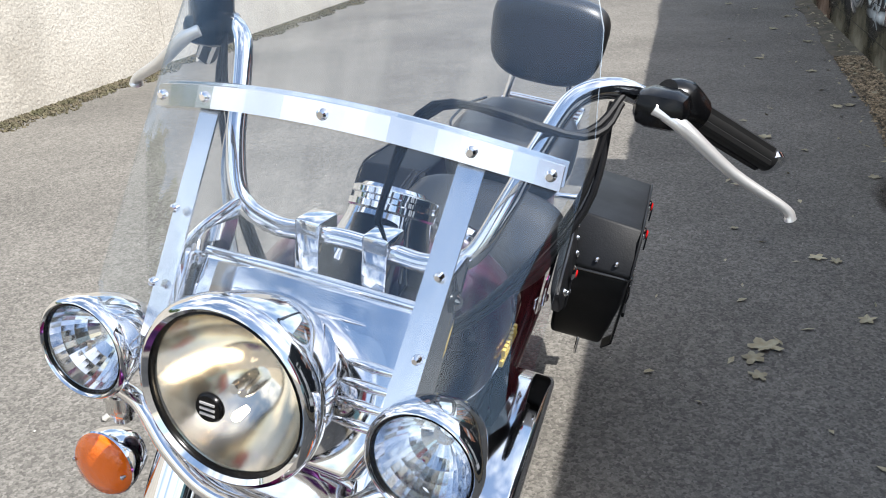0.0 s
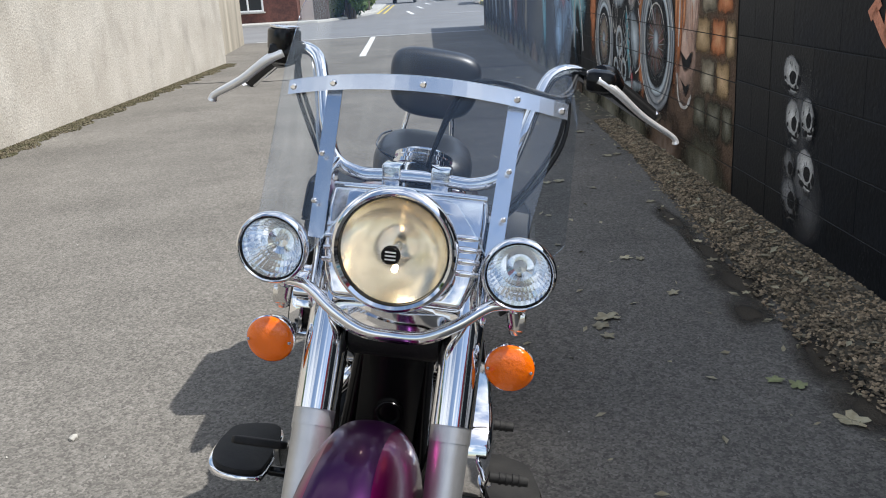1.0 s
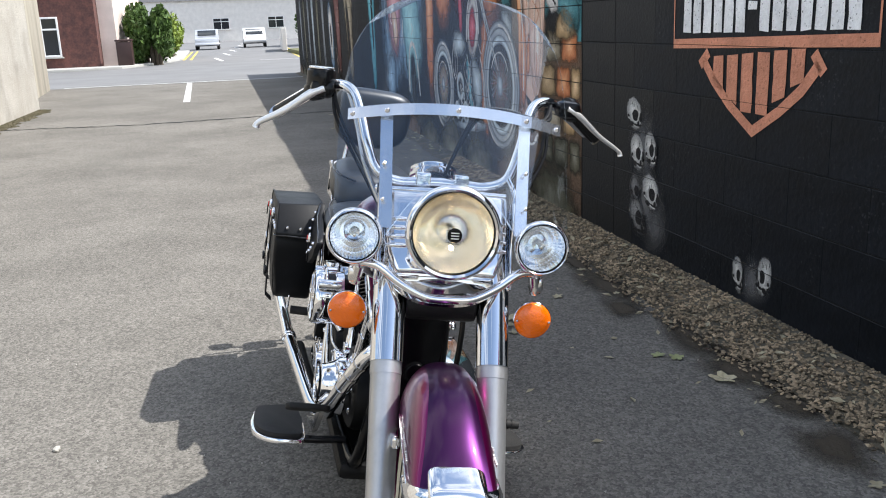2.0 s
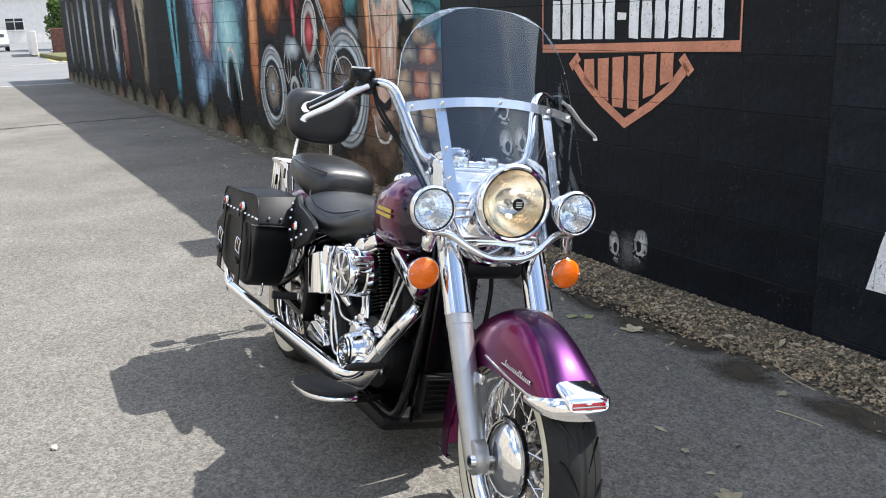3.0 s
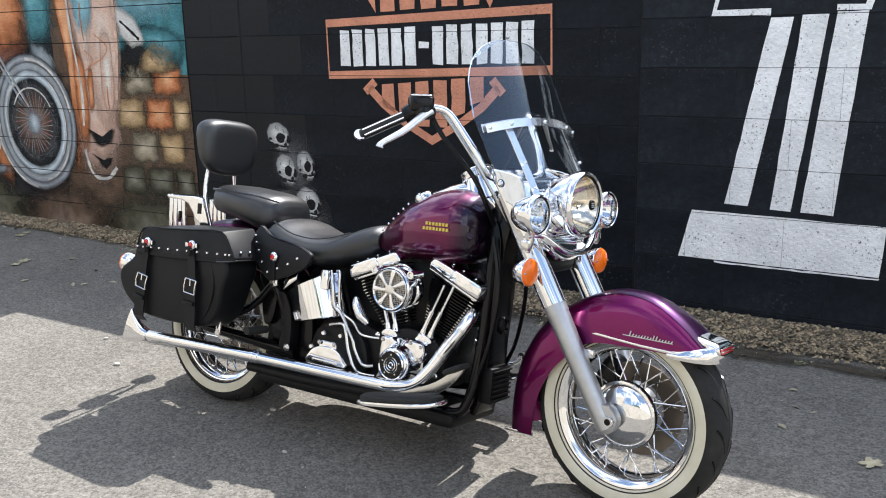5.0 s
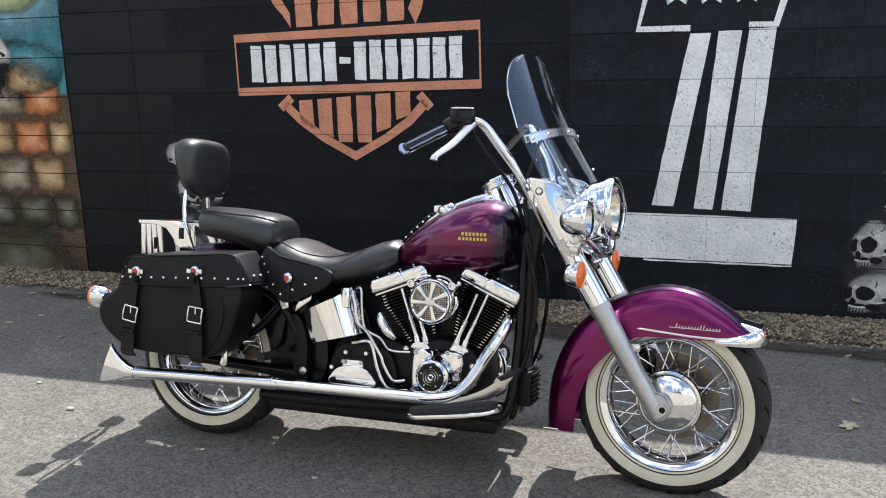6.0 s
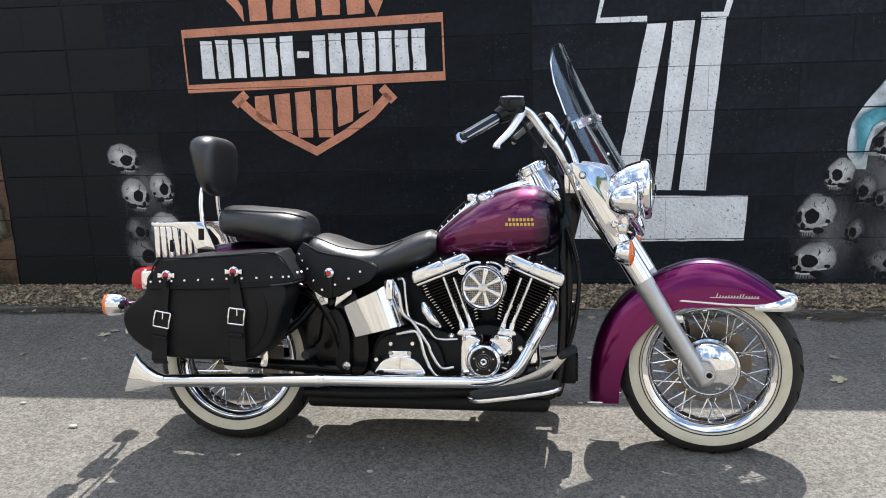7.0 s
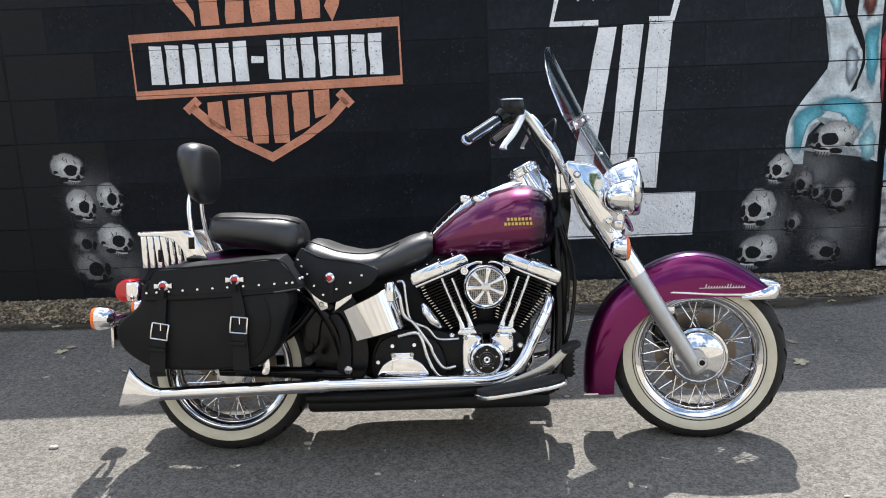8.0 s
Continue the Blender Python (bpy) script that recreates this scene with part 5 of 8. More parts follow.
    for k in range(22):
        u0, u1 = -24.9 + k, -24.9 + k + 1.0
        top = 0.40 + rnd.uniform(-0.06, 0.08)
        shape("moss" if u0 < -2.95 and k % 4 else "brown", [(u0 - 0.25, -0.30), (u1 + 0.25 if u1 < -3.2 else -2.96, -0.30), (u1 + 0.2 if u1 < -3.2 else -2.96, 0.1), ((u0 + u1) / 2 + 0.2, top), ((u0 + u1) / 2 - 0.2, top * 0.9), (u0 - 0.2, 0.1)], 10)
    # a pale, two-limbed form at the near end, arched over the heap
    painted("mural_form", [ragged([(2.03, 2.15), (2.02, 1.70), (2.025, 1.553), (2.038, 1.472), (2.079, 1.376), (2.090, 1.28), (2.071, 1.185), (2.007, 1.09), (1.94, 1.015), (1.882, 0.911),
                                   (1.866, 0.826), (1.870, 0.747), (1.918, 0.665), (1.969, 0.663), (1.975, 0.779), (2.006, 0.878), (2.075, 0.918), (2.161, 0.908), (2.217, 0.827), (2.259, 0.739),
                                   (2.318, 0.690), (2.385, 0.66), (2.388, 0.98), (2.372, 1.03), (2.352, 1.366), (2.362, 1.6), (2.375, 2.15)], 0.003, 0.05, 41)], line_paint("bone"), 0)
    shape("cyan", [(1.885, 0.86), (1.92, 0.96), (1.99, 1.01), (2.07, 1.01), (2.09, 0.96), (2.02, 0.91), (1.97, 0.85), (1.94, 0.72), (1.895, 0.74)], 1.0)
    shape("cyan", [(2.03, 0.97), (2.06, 1.04), (2.16, 1.05), (2.29, 1.02), (2.33, 0.93), (2.31, 0.84), (2.25, 0.80), (2.20, 0.90), (2.13, 0.94)], 1.4)
    shape("cyan", [(2.268, 1.41), (2.338, 1.44), (2.352, 1.33), (2.350, 1.12), (2.31, 1.06), (2.280, 1.18), (2.272, 1.31)], 1.2)
    shape("sky", [(2.06, 1.62), (2.13, 1.60), (2.12, 1.46), (2.075, 1.49)], 1.2)
    shape("sky", [(2.27, 0.80), (2.35, 0.90), (2.375, 0.70), (2.31, 0.67)], 1.8)
    shape("steel", [(2.19, 1.33), (2.245, 1.27), (2.24, 1.17), (2.195, 1.07), (2.165, 1.20)], 1.6)
    painted("mural_gap", [ragged([(2.136, 1.56), (2.163, 1.468), (2.212, 1.371), (2.262, 1.274), (2.258, 1.191), (2.206, 1.054), (2.236, 1.074), (2.275, 1.205), (2.270, 1.315), (2.215, 1.46), (2.222, 1.546), (2.24, 1.80), (2.13, 1.80)], 0.003, 0.04, 42)], line_paint("ink"), 3)
    shape("rust", [(2.235, 1.72), (2.33, 1.72), (2.325, 1.50), (2.28, 1.43), (2.245, 1.50)], 3.4)
    painted("mural_field", [ragged([(2.362, 1.33), (2.389, 1.42), (2.389, 0.99), (2.378, 1.035)], 0.002, 0.05, 43)], line_paint("red"), 2)

    # the narrow pier at the wall's end
    painted("painted_pier", [ragged([(2.415, 0.95), (2.985, 0.95), (2.985, 2.15), (2.415, 2.15)], 0.003, 0.06, 44)], line_paint("red"), 29)
    painted("painted_pier", [ragged([(2.415, 0.56), (2.985, 0.56), (2.985, 0.94), (2.415, 0.94)], 0.003, 0.06, 45)], line_paint("sky"), 29)
    painted("painted_pier", [ragged([(2.415, 0.06), (2.985, 0.06), (2.985, 0.55), (2.415, 0.55)], 0.004, 0.06, 5)], PALE, 29)


mural()


def soil_stains():
    """Damp dark soil washed out of the gravel strip over the asphalt."""
    mat = spray("washed_out_soil", 0.75)((0.075, 0.062, 0.045), (0.065, 0.053, 0.038), (0.10, 0.085, 0.065))
    rnd = random.Random(17)
    stain = tagged(new("soil_stain"), "damp dark soil washed over the asphalt from the gravel", "soil", kind="structure")
    stain.matrix_basis = WALL
    for k in range(16):
        u, v = -2.6 + 0.36 * k + rnd.uniform(-0.1, 0.1), strip_edge(-2.6 + 0.36 * k) - rnd.uniform(0.02, 0.13)
        ru, rv = rnd.uniform(0.16, 0.42), rnd.uniform(0.05, 0.15)
        bm = bmesh.new()
        uv = bm.loops.layers.uv.new("tone")
        loops = []
        for j in range(5):
            f = 1 - j / 4 * 0.999
            loops.append([bm.verts.new((u + ru * f * math.cos(a) * (1 + 0.25 * math.sin(3 * a + k)), v + rv * f * math.sin(a) * (1 + 0.25 * math.sin(2 * a + 2 * k)), 0.0045 + 0.0002 * k)) for a in (2 * math.pi * i / 20 for i in range(20))])
        for j in range(4):
            for i in range(20):
                fc = bm.faces.new((loops[j][i], loops[j][(i + 1) % 20], loops[j + 1][(i + 1) % 20], loops[j + 1][i]))
                for lp, t in zip(fc.loops, (j, j, j + 1, j + 1)):
                    lp[uv].uv = (t / 4, 0.5)
        part("soil_patch", bm, mat, stain, smooth=False)


soil_stains()

# ---- the motorcycle: x forward, y to its left, leaning on its stand ----
LEAN_DEG, STEER_DEG = 11.8, -8.3
bike = thing("motorcycle", "plum purple and chrome cruiser motorcycle with whitewall tyres on its stand", "motorcycle",
             pose(0, 0.038, 0, -LEAN_DEG, 0, 1.3))
RAKE = Vector((-math.sin(radians(31)), 0, math.cos(radians(31))))
HEAD = Vector((0.345, 0, 0.93))
STEER = Matrix.Translation(HEAD) @ Matrix.Rotation(radians(STEER_DEG), 4, RAKE) @ Matrix.Translation(-HEAD)
MIRROR = Matrix.Diagonal((1, -1, 1, 1))


def fork_part(name, bm, mat, label="", smooth=True):
    """A part that turns with the handlebar."""
    return part(name, bm, mat, bike, label, smooth, STEER)


def mirrored(bm):
    bmesh.ops.transform(bm, matrix=MIRROR, verts=bm.verts)
    bmesh.ops.reverse_faces(bm, faces=bm.faces)
    return bm


def bolt(parent, at, r=0.008, h=0.006, mat=None, way="y", m=None, name="bolt"):
    return part(name, lathe([(0, h), (r * 0.6, h), (r, h * 0.45), (r, -0.004), (0, -0.004)], 12, way), mat or CHROME, parent, m=(m or Matrix.Identity(4)) @ Matrix.Translation(at))


# wheels ------------------------------------------------------------
def wheel(name, label, m, front):
    rim = part(name, lathe([(0.196, -0.030), (0.206, -0.046), (0.224, -0.052), (0.227, -0.047), (0.212, -0.036), (0.203, -0.012), (0.203, 0.012),
                            (0.212, 0.036), (0.227, 0.047), (0.224, 0.052), (0.206, 0.046), (0.196, 0.030), (0.190, 0.010), (0.190, -0.010), (0.196, -0.030)], 64), CHROME, bike, label, m=m)
    w = 0.064 if front else 0.070
    half = [(0.222, 0.052), (0.236, w - 0.004), (0.258, w), (0.278, w - 0.002), (0.292, w - 0.012), (0.301, w * 0.56), (0.304, w * 0.5), (0.3025, w * 0.47), (0.3045, w * 0.43), (0.3075, 0.008), (0.305, 0.004)]
    prof = [(r, -y) for r, y in half] + [(r, y) for r, y in reversed(half)]
    part("tyre", lathe(prof, 72), RUBBER, rim, "black tyre")
    for s_ in (-1, 1):
        part("whitewall", lathe([(r, s_ * (y + 0.0012)) for r, y in ((0.2245, 0.0535), (0.229, 0.0565), (0.236, w - 0.004), (0.247, w - 0.0012), (0.258, w), (0.266, w - 0.0006))], 72), WHITEWALL, rim, "cream white tyre wall band")
        part("tyre_line", lathe([(r, s_ * (y + 0.0016)) for r, y in ((0.2275, 0.0545), (0.231, 0.0575), (0.2335, 0.0592))], 72), RUBBER, rim)
    # slanting tread cuts
    cut = tube([(0.3045, 0.012, 0.0), (0.3015, 0.026, 0.035), (0.2945, 0.041, 0.06), (0.284, w - 0.012, 0.072)], 0.0032, 5, 3)
    cut_l = part("tread_groove", cut, BLACK, rim)
    cut_r = part("tread_groove", mirrored(tube([(0.3045, 0.012, 0.0), (0.3015, 0.026, 0.035), (0.2945, 0.041, 0.06), (0.284, w - 0.012, 0.072)], 0.0032, 5, 3)), BLACK, rim, m=pose(0, 0, 0, 0, 9, 0))
    for k in range(1, 20):
        again(cut_l, pose(0, 0, 0, 0, 18 * k, 0))
        again(cut_r, pose(0, 0, 0, 0, 18 * k + 9, 0))
    part("hub", lathe([(0, -0.075), (0.03, -0.075), (0.034, -0.05), (0.062, -0.045), (0.062, -0.036), (0.036, -0.03), (0.036, 0.03), (0.062, 0.036), (0.062, 0.045), (0.034, 0.05), (0.03, 0.075), (0, 0.075)], 32), CHROME_DULL, rim)
    spokes = []
    for side_ in (-1, 1):
        for lean in (-1, 1):
            a = 0.80 * lean
            bm = tube([(0.058 * math.cos(a), side_ * (0.042 + 0.004 * lean), 0.058 * math.sin(a)), (0.197, side_ * 0.012, 0.0)], 0.0023, 6, 1)
            spokes.append((part("spoke", bm, CHROME, rim), 9.0 * (side_ > 0) + 18.0 * (lean > 0)))
    for first, off in spokes:
        first.matrix_basis = pose(0, 0, 0, 0, off, 0)
        for k in range(1, 10):
            again(first, pose(0, 0, 0, 0, off + 36 * k, 0))
    disc = lathe([(0.085, 0.052), (0.146, 0.052), (0.146, 0.057), (0.085, 0.057), (0.085, 0.052)], 48)
    part("brake_disc", disc, DISC, rim, "drilled steel brake disc")
    if front:
        part("hub_cap", lathe([(0.100, -0.036), (0.104, -0.040), (0.103, -0.048), (0.096, -0.050), (0.094, -0.055), (0.080, -0.066), (0.055, -0.077), (0.03, -0.083), (0.0, -0.085)], 48), CHROME, rim, "domed chrome hub cap")
        part("hub_ring", lathe([(0.104, -0.030), (0.1062, -0.038), (0.1045, -0.043), (0.102, -0.042)], 48), BLACK, rim)
    return rim


wheel("front_wheel", "chrome spoked front wheel", STEER @ Matrix.Translation((0.845, 0, 0.298)), True)
wheel("rear_wheel", "chrome spoked rear wheel", Matrix.Translation((-0.855, 0, 0.298)), False)


# fenders -----------------------------------------------------------
def arch(outer, inner, hw, n=18, p=2.6, ends=0.8):
    """A fender: an arch across, from its lower edges over a crown, along two edge curves."""
    rings = []
    for k, (o, i) in enumerate(zip(outer, inner)):
        o, i = Vector((o[0], 0, o[1])), Vector((i[0], 0, i[1]))
        w = hw * (1 - (1 - ends) * abs(2 * k / (len(outer) - 1) - 1) ** 6)
        ring, back_ = [], []
        for j in range(n + 1):
            a = math.pi * j / n
            c, s_ = math.cos(a), math.sin(a)
            y = -w * math.copysign(abs(c) ** (2 / p), c)
            q = i + (o - i) * s_ ** (2 / p)
            ring.append((q.x, y, q.z))
            q2 = i + (o - i) * (s_ ** (2 / p)) * 0.97
            back_.append((q2.x, y * 0.965, q2.z))
        rings.append(ring + back_[::-1])
    return loft(rings, caps=True)


def resample(pts, n):
    """n points evenly along a smooth open line."""
    c = curve2(pts, 8, closed=False)
    d = [0.0]
    for a, b in zip(c, c[1:]):
        d.append(d[-1] + math.hypot(b[0] - a[0], b[1] - a[1]))
    t = np.linspace(0, d[-1], n)
    return list(zip(np.interp(t, d, [q[0] for q in c]), np.interp(t, d, [q[1] for q in c])))


F_OUT = [(0.436, 0.160), (0.438, 0.26), (0.456, 0.365), (0.495, 0.46), (0.560, 0.545), (0.674, 0.625), (0.791, 0.668), (0.907, 0.662), (1.010, 0.612), (1.085, 0.552)]
F_IN = [(0.545, 0.165), (0.552, 0.25), (0.575, 0.330), (0.603, 0.385), (0.640, 0.430), (0.690, 0.475), (0.752, 0.508), (0.900, 0.517), (1.00, 0.518), (1.085, 0.520)]
fo, fi = resample(F_OUT, 30), resample(F_IN, 30)
fender = fork_part("front_fender", arch(fo, fi, 0.082, ends=0.95), PURPLE, "plum purple full front fender with a dark violet centre panel")
# dark violet panel down the middle of the crown, wider towards the tip
panel = []
for k in range(4, 30):
    o, i = Vector((fo[k][0], 0, fo[k][1])), Vector((fi[k][0], 0, fi[k][1]))
    half_w = 0.041 + 0.024 * max(0.0, (k - 21) / 8) ** 1.5
    row = []
    for j in range(13):
        s_ = -1 + 2 * j / 12
        y = half_w * s_
        rise = (1 - (abs(y) / 0.082) ** 2.6) ** (1 / 2.6)
        q = i + (o - i) * rise
        q += (o - i).normalized() * 0.0012
        row.append((q.x, y * 1.006, q.z))
    panel.append(row)
part("centre_panel", loft(panel, closed=False, caps=False), PLUM_DARK, fender, "dark violet fender panel")
lip = []
half_lip = [(0.985, 0.0850, 0.5265, 0.002), (1.02, 0.0855, 0.5300, 0.004), (1.05, 0.0850, 0.5370, 0.008), (1.075, 0.0805, 0.5450, 0.014), (1.098, 0.069, 0.5520, 0.020), (1.114, 0.048, 0.5560, 0.026), (1.1215, 0.022, 0.5570, 0.030)]
for x, y, zt, run in [(x, -y, zt, run) for x, y, zt, run in half_lip] + [(1.123, 0.0, 0.5572, 0.031)] + half_lip[::-1]:
    out_ = Vector((0.35 if abs(y) > 0.08 else 1.0 - abs(y) * 8, np.sign(y) * (1.0 if abs(y) > 0.06 else abs(y) * 14), 0)).normalized()
    p = Vector((x, y, 0))
    lip.append([p + out_ * 0.004 + Vector((0, 0, 0.509)), p + out_ * 0.0065 + Vector((0, 0, 0.516)), p + out_ * 0.005 + Vector((0, 0, (0.516 + zt) / 2)), p - out_ * 0.001 + Vector((0, 0, zt - 0.003)), p - out_ * run * 0.4 + Vector((0, 0, zt + 0.002)),
                p - out_ * (run + 0.006) + Vector((0, 0, zt - 0.001)), p - out_ * 0.008 + Vector((0, 0, 0.512))])
part("fender_tip", loft(lip), CHROME, fender, "chrome fender tip that wraps round the front edge")
hump = []
for x, zt, zl, hw in ((1.030, 0.574, 0.555, 0.040), (1.036, 0.5800, 0.550, 0.047), (1.062, 0.5770, 0.540, 0.0525), (1.095, 0.5690, 0.533, 0.0525), (1.108, 0.5650, 0.530, 0.0515), (1.1125, 0.5615, 0.531, 0.049)):
    hump.append([(q[0] + 0.35 * (0.578 - q[2]) * (x > 1.09), q[1], q[2]) for q in oval(0, (zt + zl) / 2, hw, (zt - zl) / 2, x, 32, 3.4)])
lamp_box = part("fender_lamp", loft(hump), CHROME, fender, "chrome fender lamp housing")
part("lens", slab([(1.106, 0.5600), (1.1175, 0.5595), (1.1300, 0.5365), (1.117, 0.535)], -0.042, 0.042, 0.002), RED_LENS, lamp_box, "red lamp lens with chrome bars")
for k in range(2):
    z = 0.5435 + 0.009 * k
    x = 1.1305 - (z - 0.5385) * 0.371
    part("lens_bar", box(x, 0, z, 0.004, 0.086, 0.0026, 0.0008), CHROME, lamp_box)
for s_ in (-1, 1):
    part("fender_trim", slab([(0.742, 0.5345), (0.755, 0.5405), (0.90, 0.5310), (1.03, 0.5290), (1.03, 0.5195), (0.90, 0.5235)], 0.0815 * s_, 0.0862 * s_, 0.0015), CHROME, fender, "thin chrome fender trim")
    script = bmesh.new()
    rnd = random.Random(2)
    for k in range(15):
        x, h = 0.866 + 0.0092 * k, (0.0125 if k in (0, 8, 9) else 0.0065) * rnd.uniform(0.85, 1.15)
        tube([(x, 0.0836 * s_, 0.551), (x + 0.004, 0.0836 * s_, 0.551 + h)], 0.0019, 5, 1, bm=script)
    tube([(0.845, 0.0836 * s_, 0.5505), (1.0, 0.0836 * s_, 0.5505)], 0.0013, 5, 1, bm=script)
    part("script_emblem", script, SILVER, fender, "silver script emblem")
    part("fender_foot", slab([(0.437, 0.157), (0.545, 0.160), (0.545, 0.169), (0.437, 0.166)], -0.066 * s_, -0.072 * s_, 0.001), CHROME, fender)
    part("fender_bracket", box(0.735, 0.088 * s_, 0.475, 0.05, 0.018, 0.028, 0.006), CHROME, fender)

R_OUT = [(-0.50, 0.57), (-0.58, 0.664), (-0.70, 0.714), (-0.84, 0.727), (-0.97, 0.708), (-1.07, 0.664), (-1.14, 0.60), (-1.175, 0.50)]
R_IN = [(-0.54, 0.42), (-0.60, 0.50), (-0.70, 0.55), (-0.84, 0.56), (-0.97, 0.55), (-1.05, 0.52), (-1.11, 0.47), (-1.15, 0.41)]
ro, ri = resample(R_OUT, 26), resample(R_IN, 26)
rear_fender = part("rear_fender", arch(ro, ri, 0.096, 18, 2.4), PURPLE, bike, "plum purple rear fender")
panel = []
for k in range(1, 25):
    o, i = Vector((ro[k][0], 0, ro[k][1])), Vector((ri[k][0], 0, ri[k][1]))
    row = []
    for j in range(9):
        y = 0.055 * (-1 + 2 * j / 8)
        q = i + (o - i) * (1 - (abs(y) / 0.096) ** 2.4) ** (1 / 2.4) + (o - i).normalized() * 0.0012
        row.append((q.x, y, q.z))
    panel.append(row)
part("centre_panel", loft(panel, closed=False, caps=False), PLUM_DARK, rear_fender)
tail = part("tail_light", slab(curve2([(-1.18, 0.582), (-1.215, 0.628), (-1.262, 0.618), (-1.272, 0.568), (-1.235, 0.545)], 3), -0.05, 0.05, 0.012), RED_LENS, bike, "red tail lamp")
part("tail_housing", box(-1.205, 0, 0.585, 0.05, 0.11, 0.075, 0.012), CHROME, tail)
part("rear_signal_bar", tube([(-1.25, -0.17, 0.505), (-1.225, -0.08, 0.50), (-1.225, 0.08, 0.50), (-1.25, 0.17, 0.505)], 0.010, 10, 4), CHROME, bike)
for s_ in (-1, 1):
    sig = part("rear_signal", lathe([(0, 0.05), (0.02, 0.047), (0.036, 0.03), (0.043, 0.0), (0.043, -0.012), (0, -0.012)], 24, "x"), CHROME, bike, "chrome rear turn signal with an amber lens", m=pose(-1.265, 0.185 * s_, 0.505))
    part("lens", lathe([(0.041, -0.012), (0.038, -0.026), (0.0, -0.032)], 24, "x"), AMBER, sig)
part("plate_bracket", box(-1.270, -0.01, 0.425, 0.012, 0.16, 0.08, 0.004), CHROME_DULL, bike)

# fork, nacelle, lamps ------------------------------------------------
for s_ in (-1, 1):
    y = 0.005 + 0.119 * s_
    up = fork_part("fork_cover", tube([(0.435, y, 0.925), (0.626, y, 0.607)], 0.037, 28, 1), CHROME, "chrome upper fork cover")
    low = bmesh.new()
    tube([(0.598, y, 0.653), (0.640, y, 0.583)], 0.0355, 24, 1, bm=low)
    tube([(0.634, y, 0.593), (0.660, y, 0.55), (0.815, y, 0.292), (0.826, y, 0.274)], [0.0355, 0.0335, 0.0300, 0.027], 24, 3, bm=low)
    slider = fork_part("fork_slider", low, ALLOY, "brushed grey alloy fork leg")
    part("axle_clamp", slab(curve2([(0.79, 0.33), (0.84, 0.34), (0.868, 0.30), (0.85, 0.262), (0.81, 0.258)], 4), y - 0.018, y + 0.018, 0.006), ALLOY, slider)
    part("axle_nut", lathe([(0.0, 0.026 * s_), (0.008, 0.026 * s_), (0.010, 0.030 * s_), (0.015, 0.030 * s_), (0.017, 0.026 * s_), (0.017, 0.0)], 18), CHROME, slider, m=pose(0.845, y, 0.298))
    part("axle_hole", lathe([(0.0, 0.0305 * s_), (0.009, 0.0305 * s_), (0.009, 0.024 * s_)], 14), BLACK_MATT, slider, m=pose(0.845, y, 0.298))
caliper = fork_part("brake_caliper", slab(curve2([(0.69, 0.36), (0.73, 0.44), (0.78, 0.43), (0.775, 0.34), (0.72, 0.31)], 4), 0.045, 0.095, 0.01), BLACK, "black brake caliper")
part("axle", lathe([(0, -0.13), (0.011, -0.13), (0.011, 0.13), (0, 0.13)], 14), STEEL, caliper, m=pose(0.845, 0, 0.298))

TILT = Matrix.Translation((0.505, 0.005, 0.868)) @ Matrix.Rotation(radians(-31), 4, "Y")
nac = slab([(-0.138, 0.104), (0.138, 0.104), (0.141, 0.060), (0.138, 0.0), (0.130, -0.050), (0.112, -0.096), (0.060, -0.094), (-0.060, -0.094), (-0.112, -0.096), (-0.130, -0.050), (-0.138, 0.0), (-0.141, 0.060)], -0.062, 0.036, 0.010, 3, plane="yz")
merge(nac, tube([(0.030, -0.136, 0.104), (0.034, 0.0, 0.105), (0.030, 0.136, 0.104)], 0.006, 12, 4))
merge(nac, tube([(0.030, -0.130, 0.070), (0.036, 0.0, 0.071), (0.030, 0.130, 0.070)], 0.0035, 10, 4))
bmesh.ops.transform(nac, matrix=TILT, verts=nac.verts)
nacelle = fork_part("nacelle", nac, CHROME, "flat chrome fork nacelle with louvres")
for s_ in (-1, 1):
    for k in range(4):
        z = 0.030 - 0.021 * k
        part("louvre", tube([TILT @ Vector(q) for q in ((0.036, 0.078 * s_, z), (0.037, 0.108 * s_, z), (0.033, 0.136 * s_, z))], [0.0035, 0.0062, 0.0045], 10, 3), CHROME, nacelle)
    bolt(nacelle, (0.430, 0.005 + 0.158 * s_, 0.965), 0.0105, 0.008 * s_)
    bolt(nacelle, (0.535, 0.005 + 0.158 * s_, 0.800), 0.012, 0.008 * s_)
    part("bolt_ring", lathe([(0.0105, 0.002 * s_), (0.0125, 0.003 * s_), (0.013, 0.0), (0.0105, 0.0)], 20), BLACK, nacelle, m=pose(0.430, 0.005 + 0.158 * s_, 0.965))
for s_ in (-1, 1):
    side_p = slab(curve2([(0.390, 0.995), (0.425, 1.005), (0.500, 0.985), (0.522, 0.93), (0.528, 0.86), (0.556, 0.80), (0.548, 0.762), (0.520, 0.772), (0.462, 0.868)], 4), (0.005 + 0.149 * s_), (0.005 + 0.158 * s_), 0.004)
    part("side_panel", side_p, CHROME, nacelle, "polished chrome side panel")
skirt_rows = []
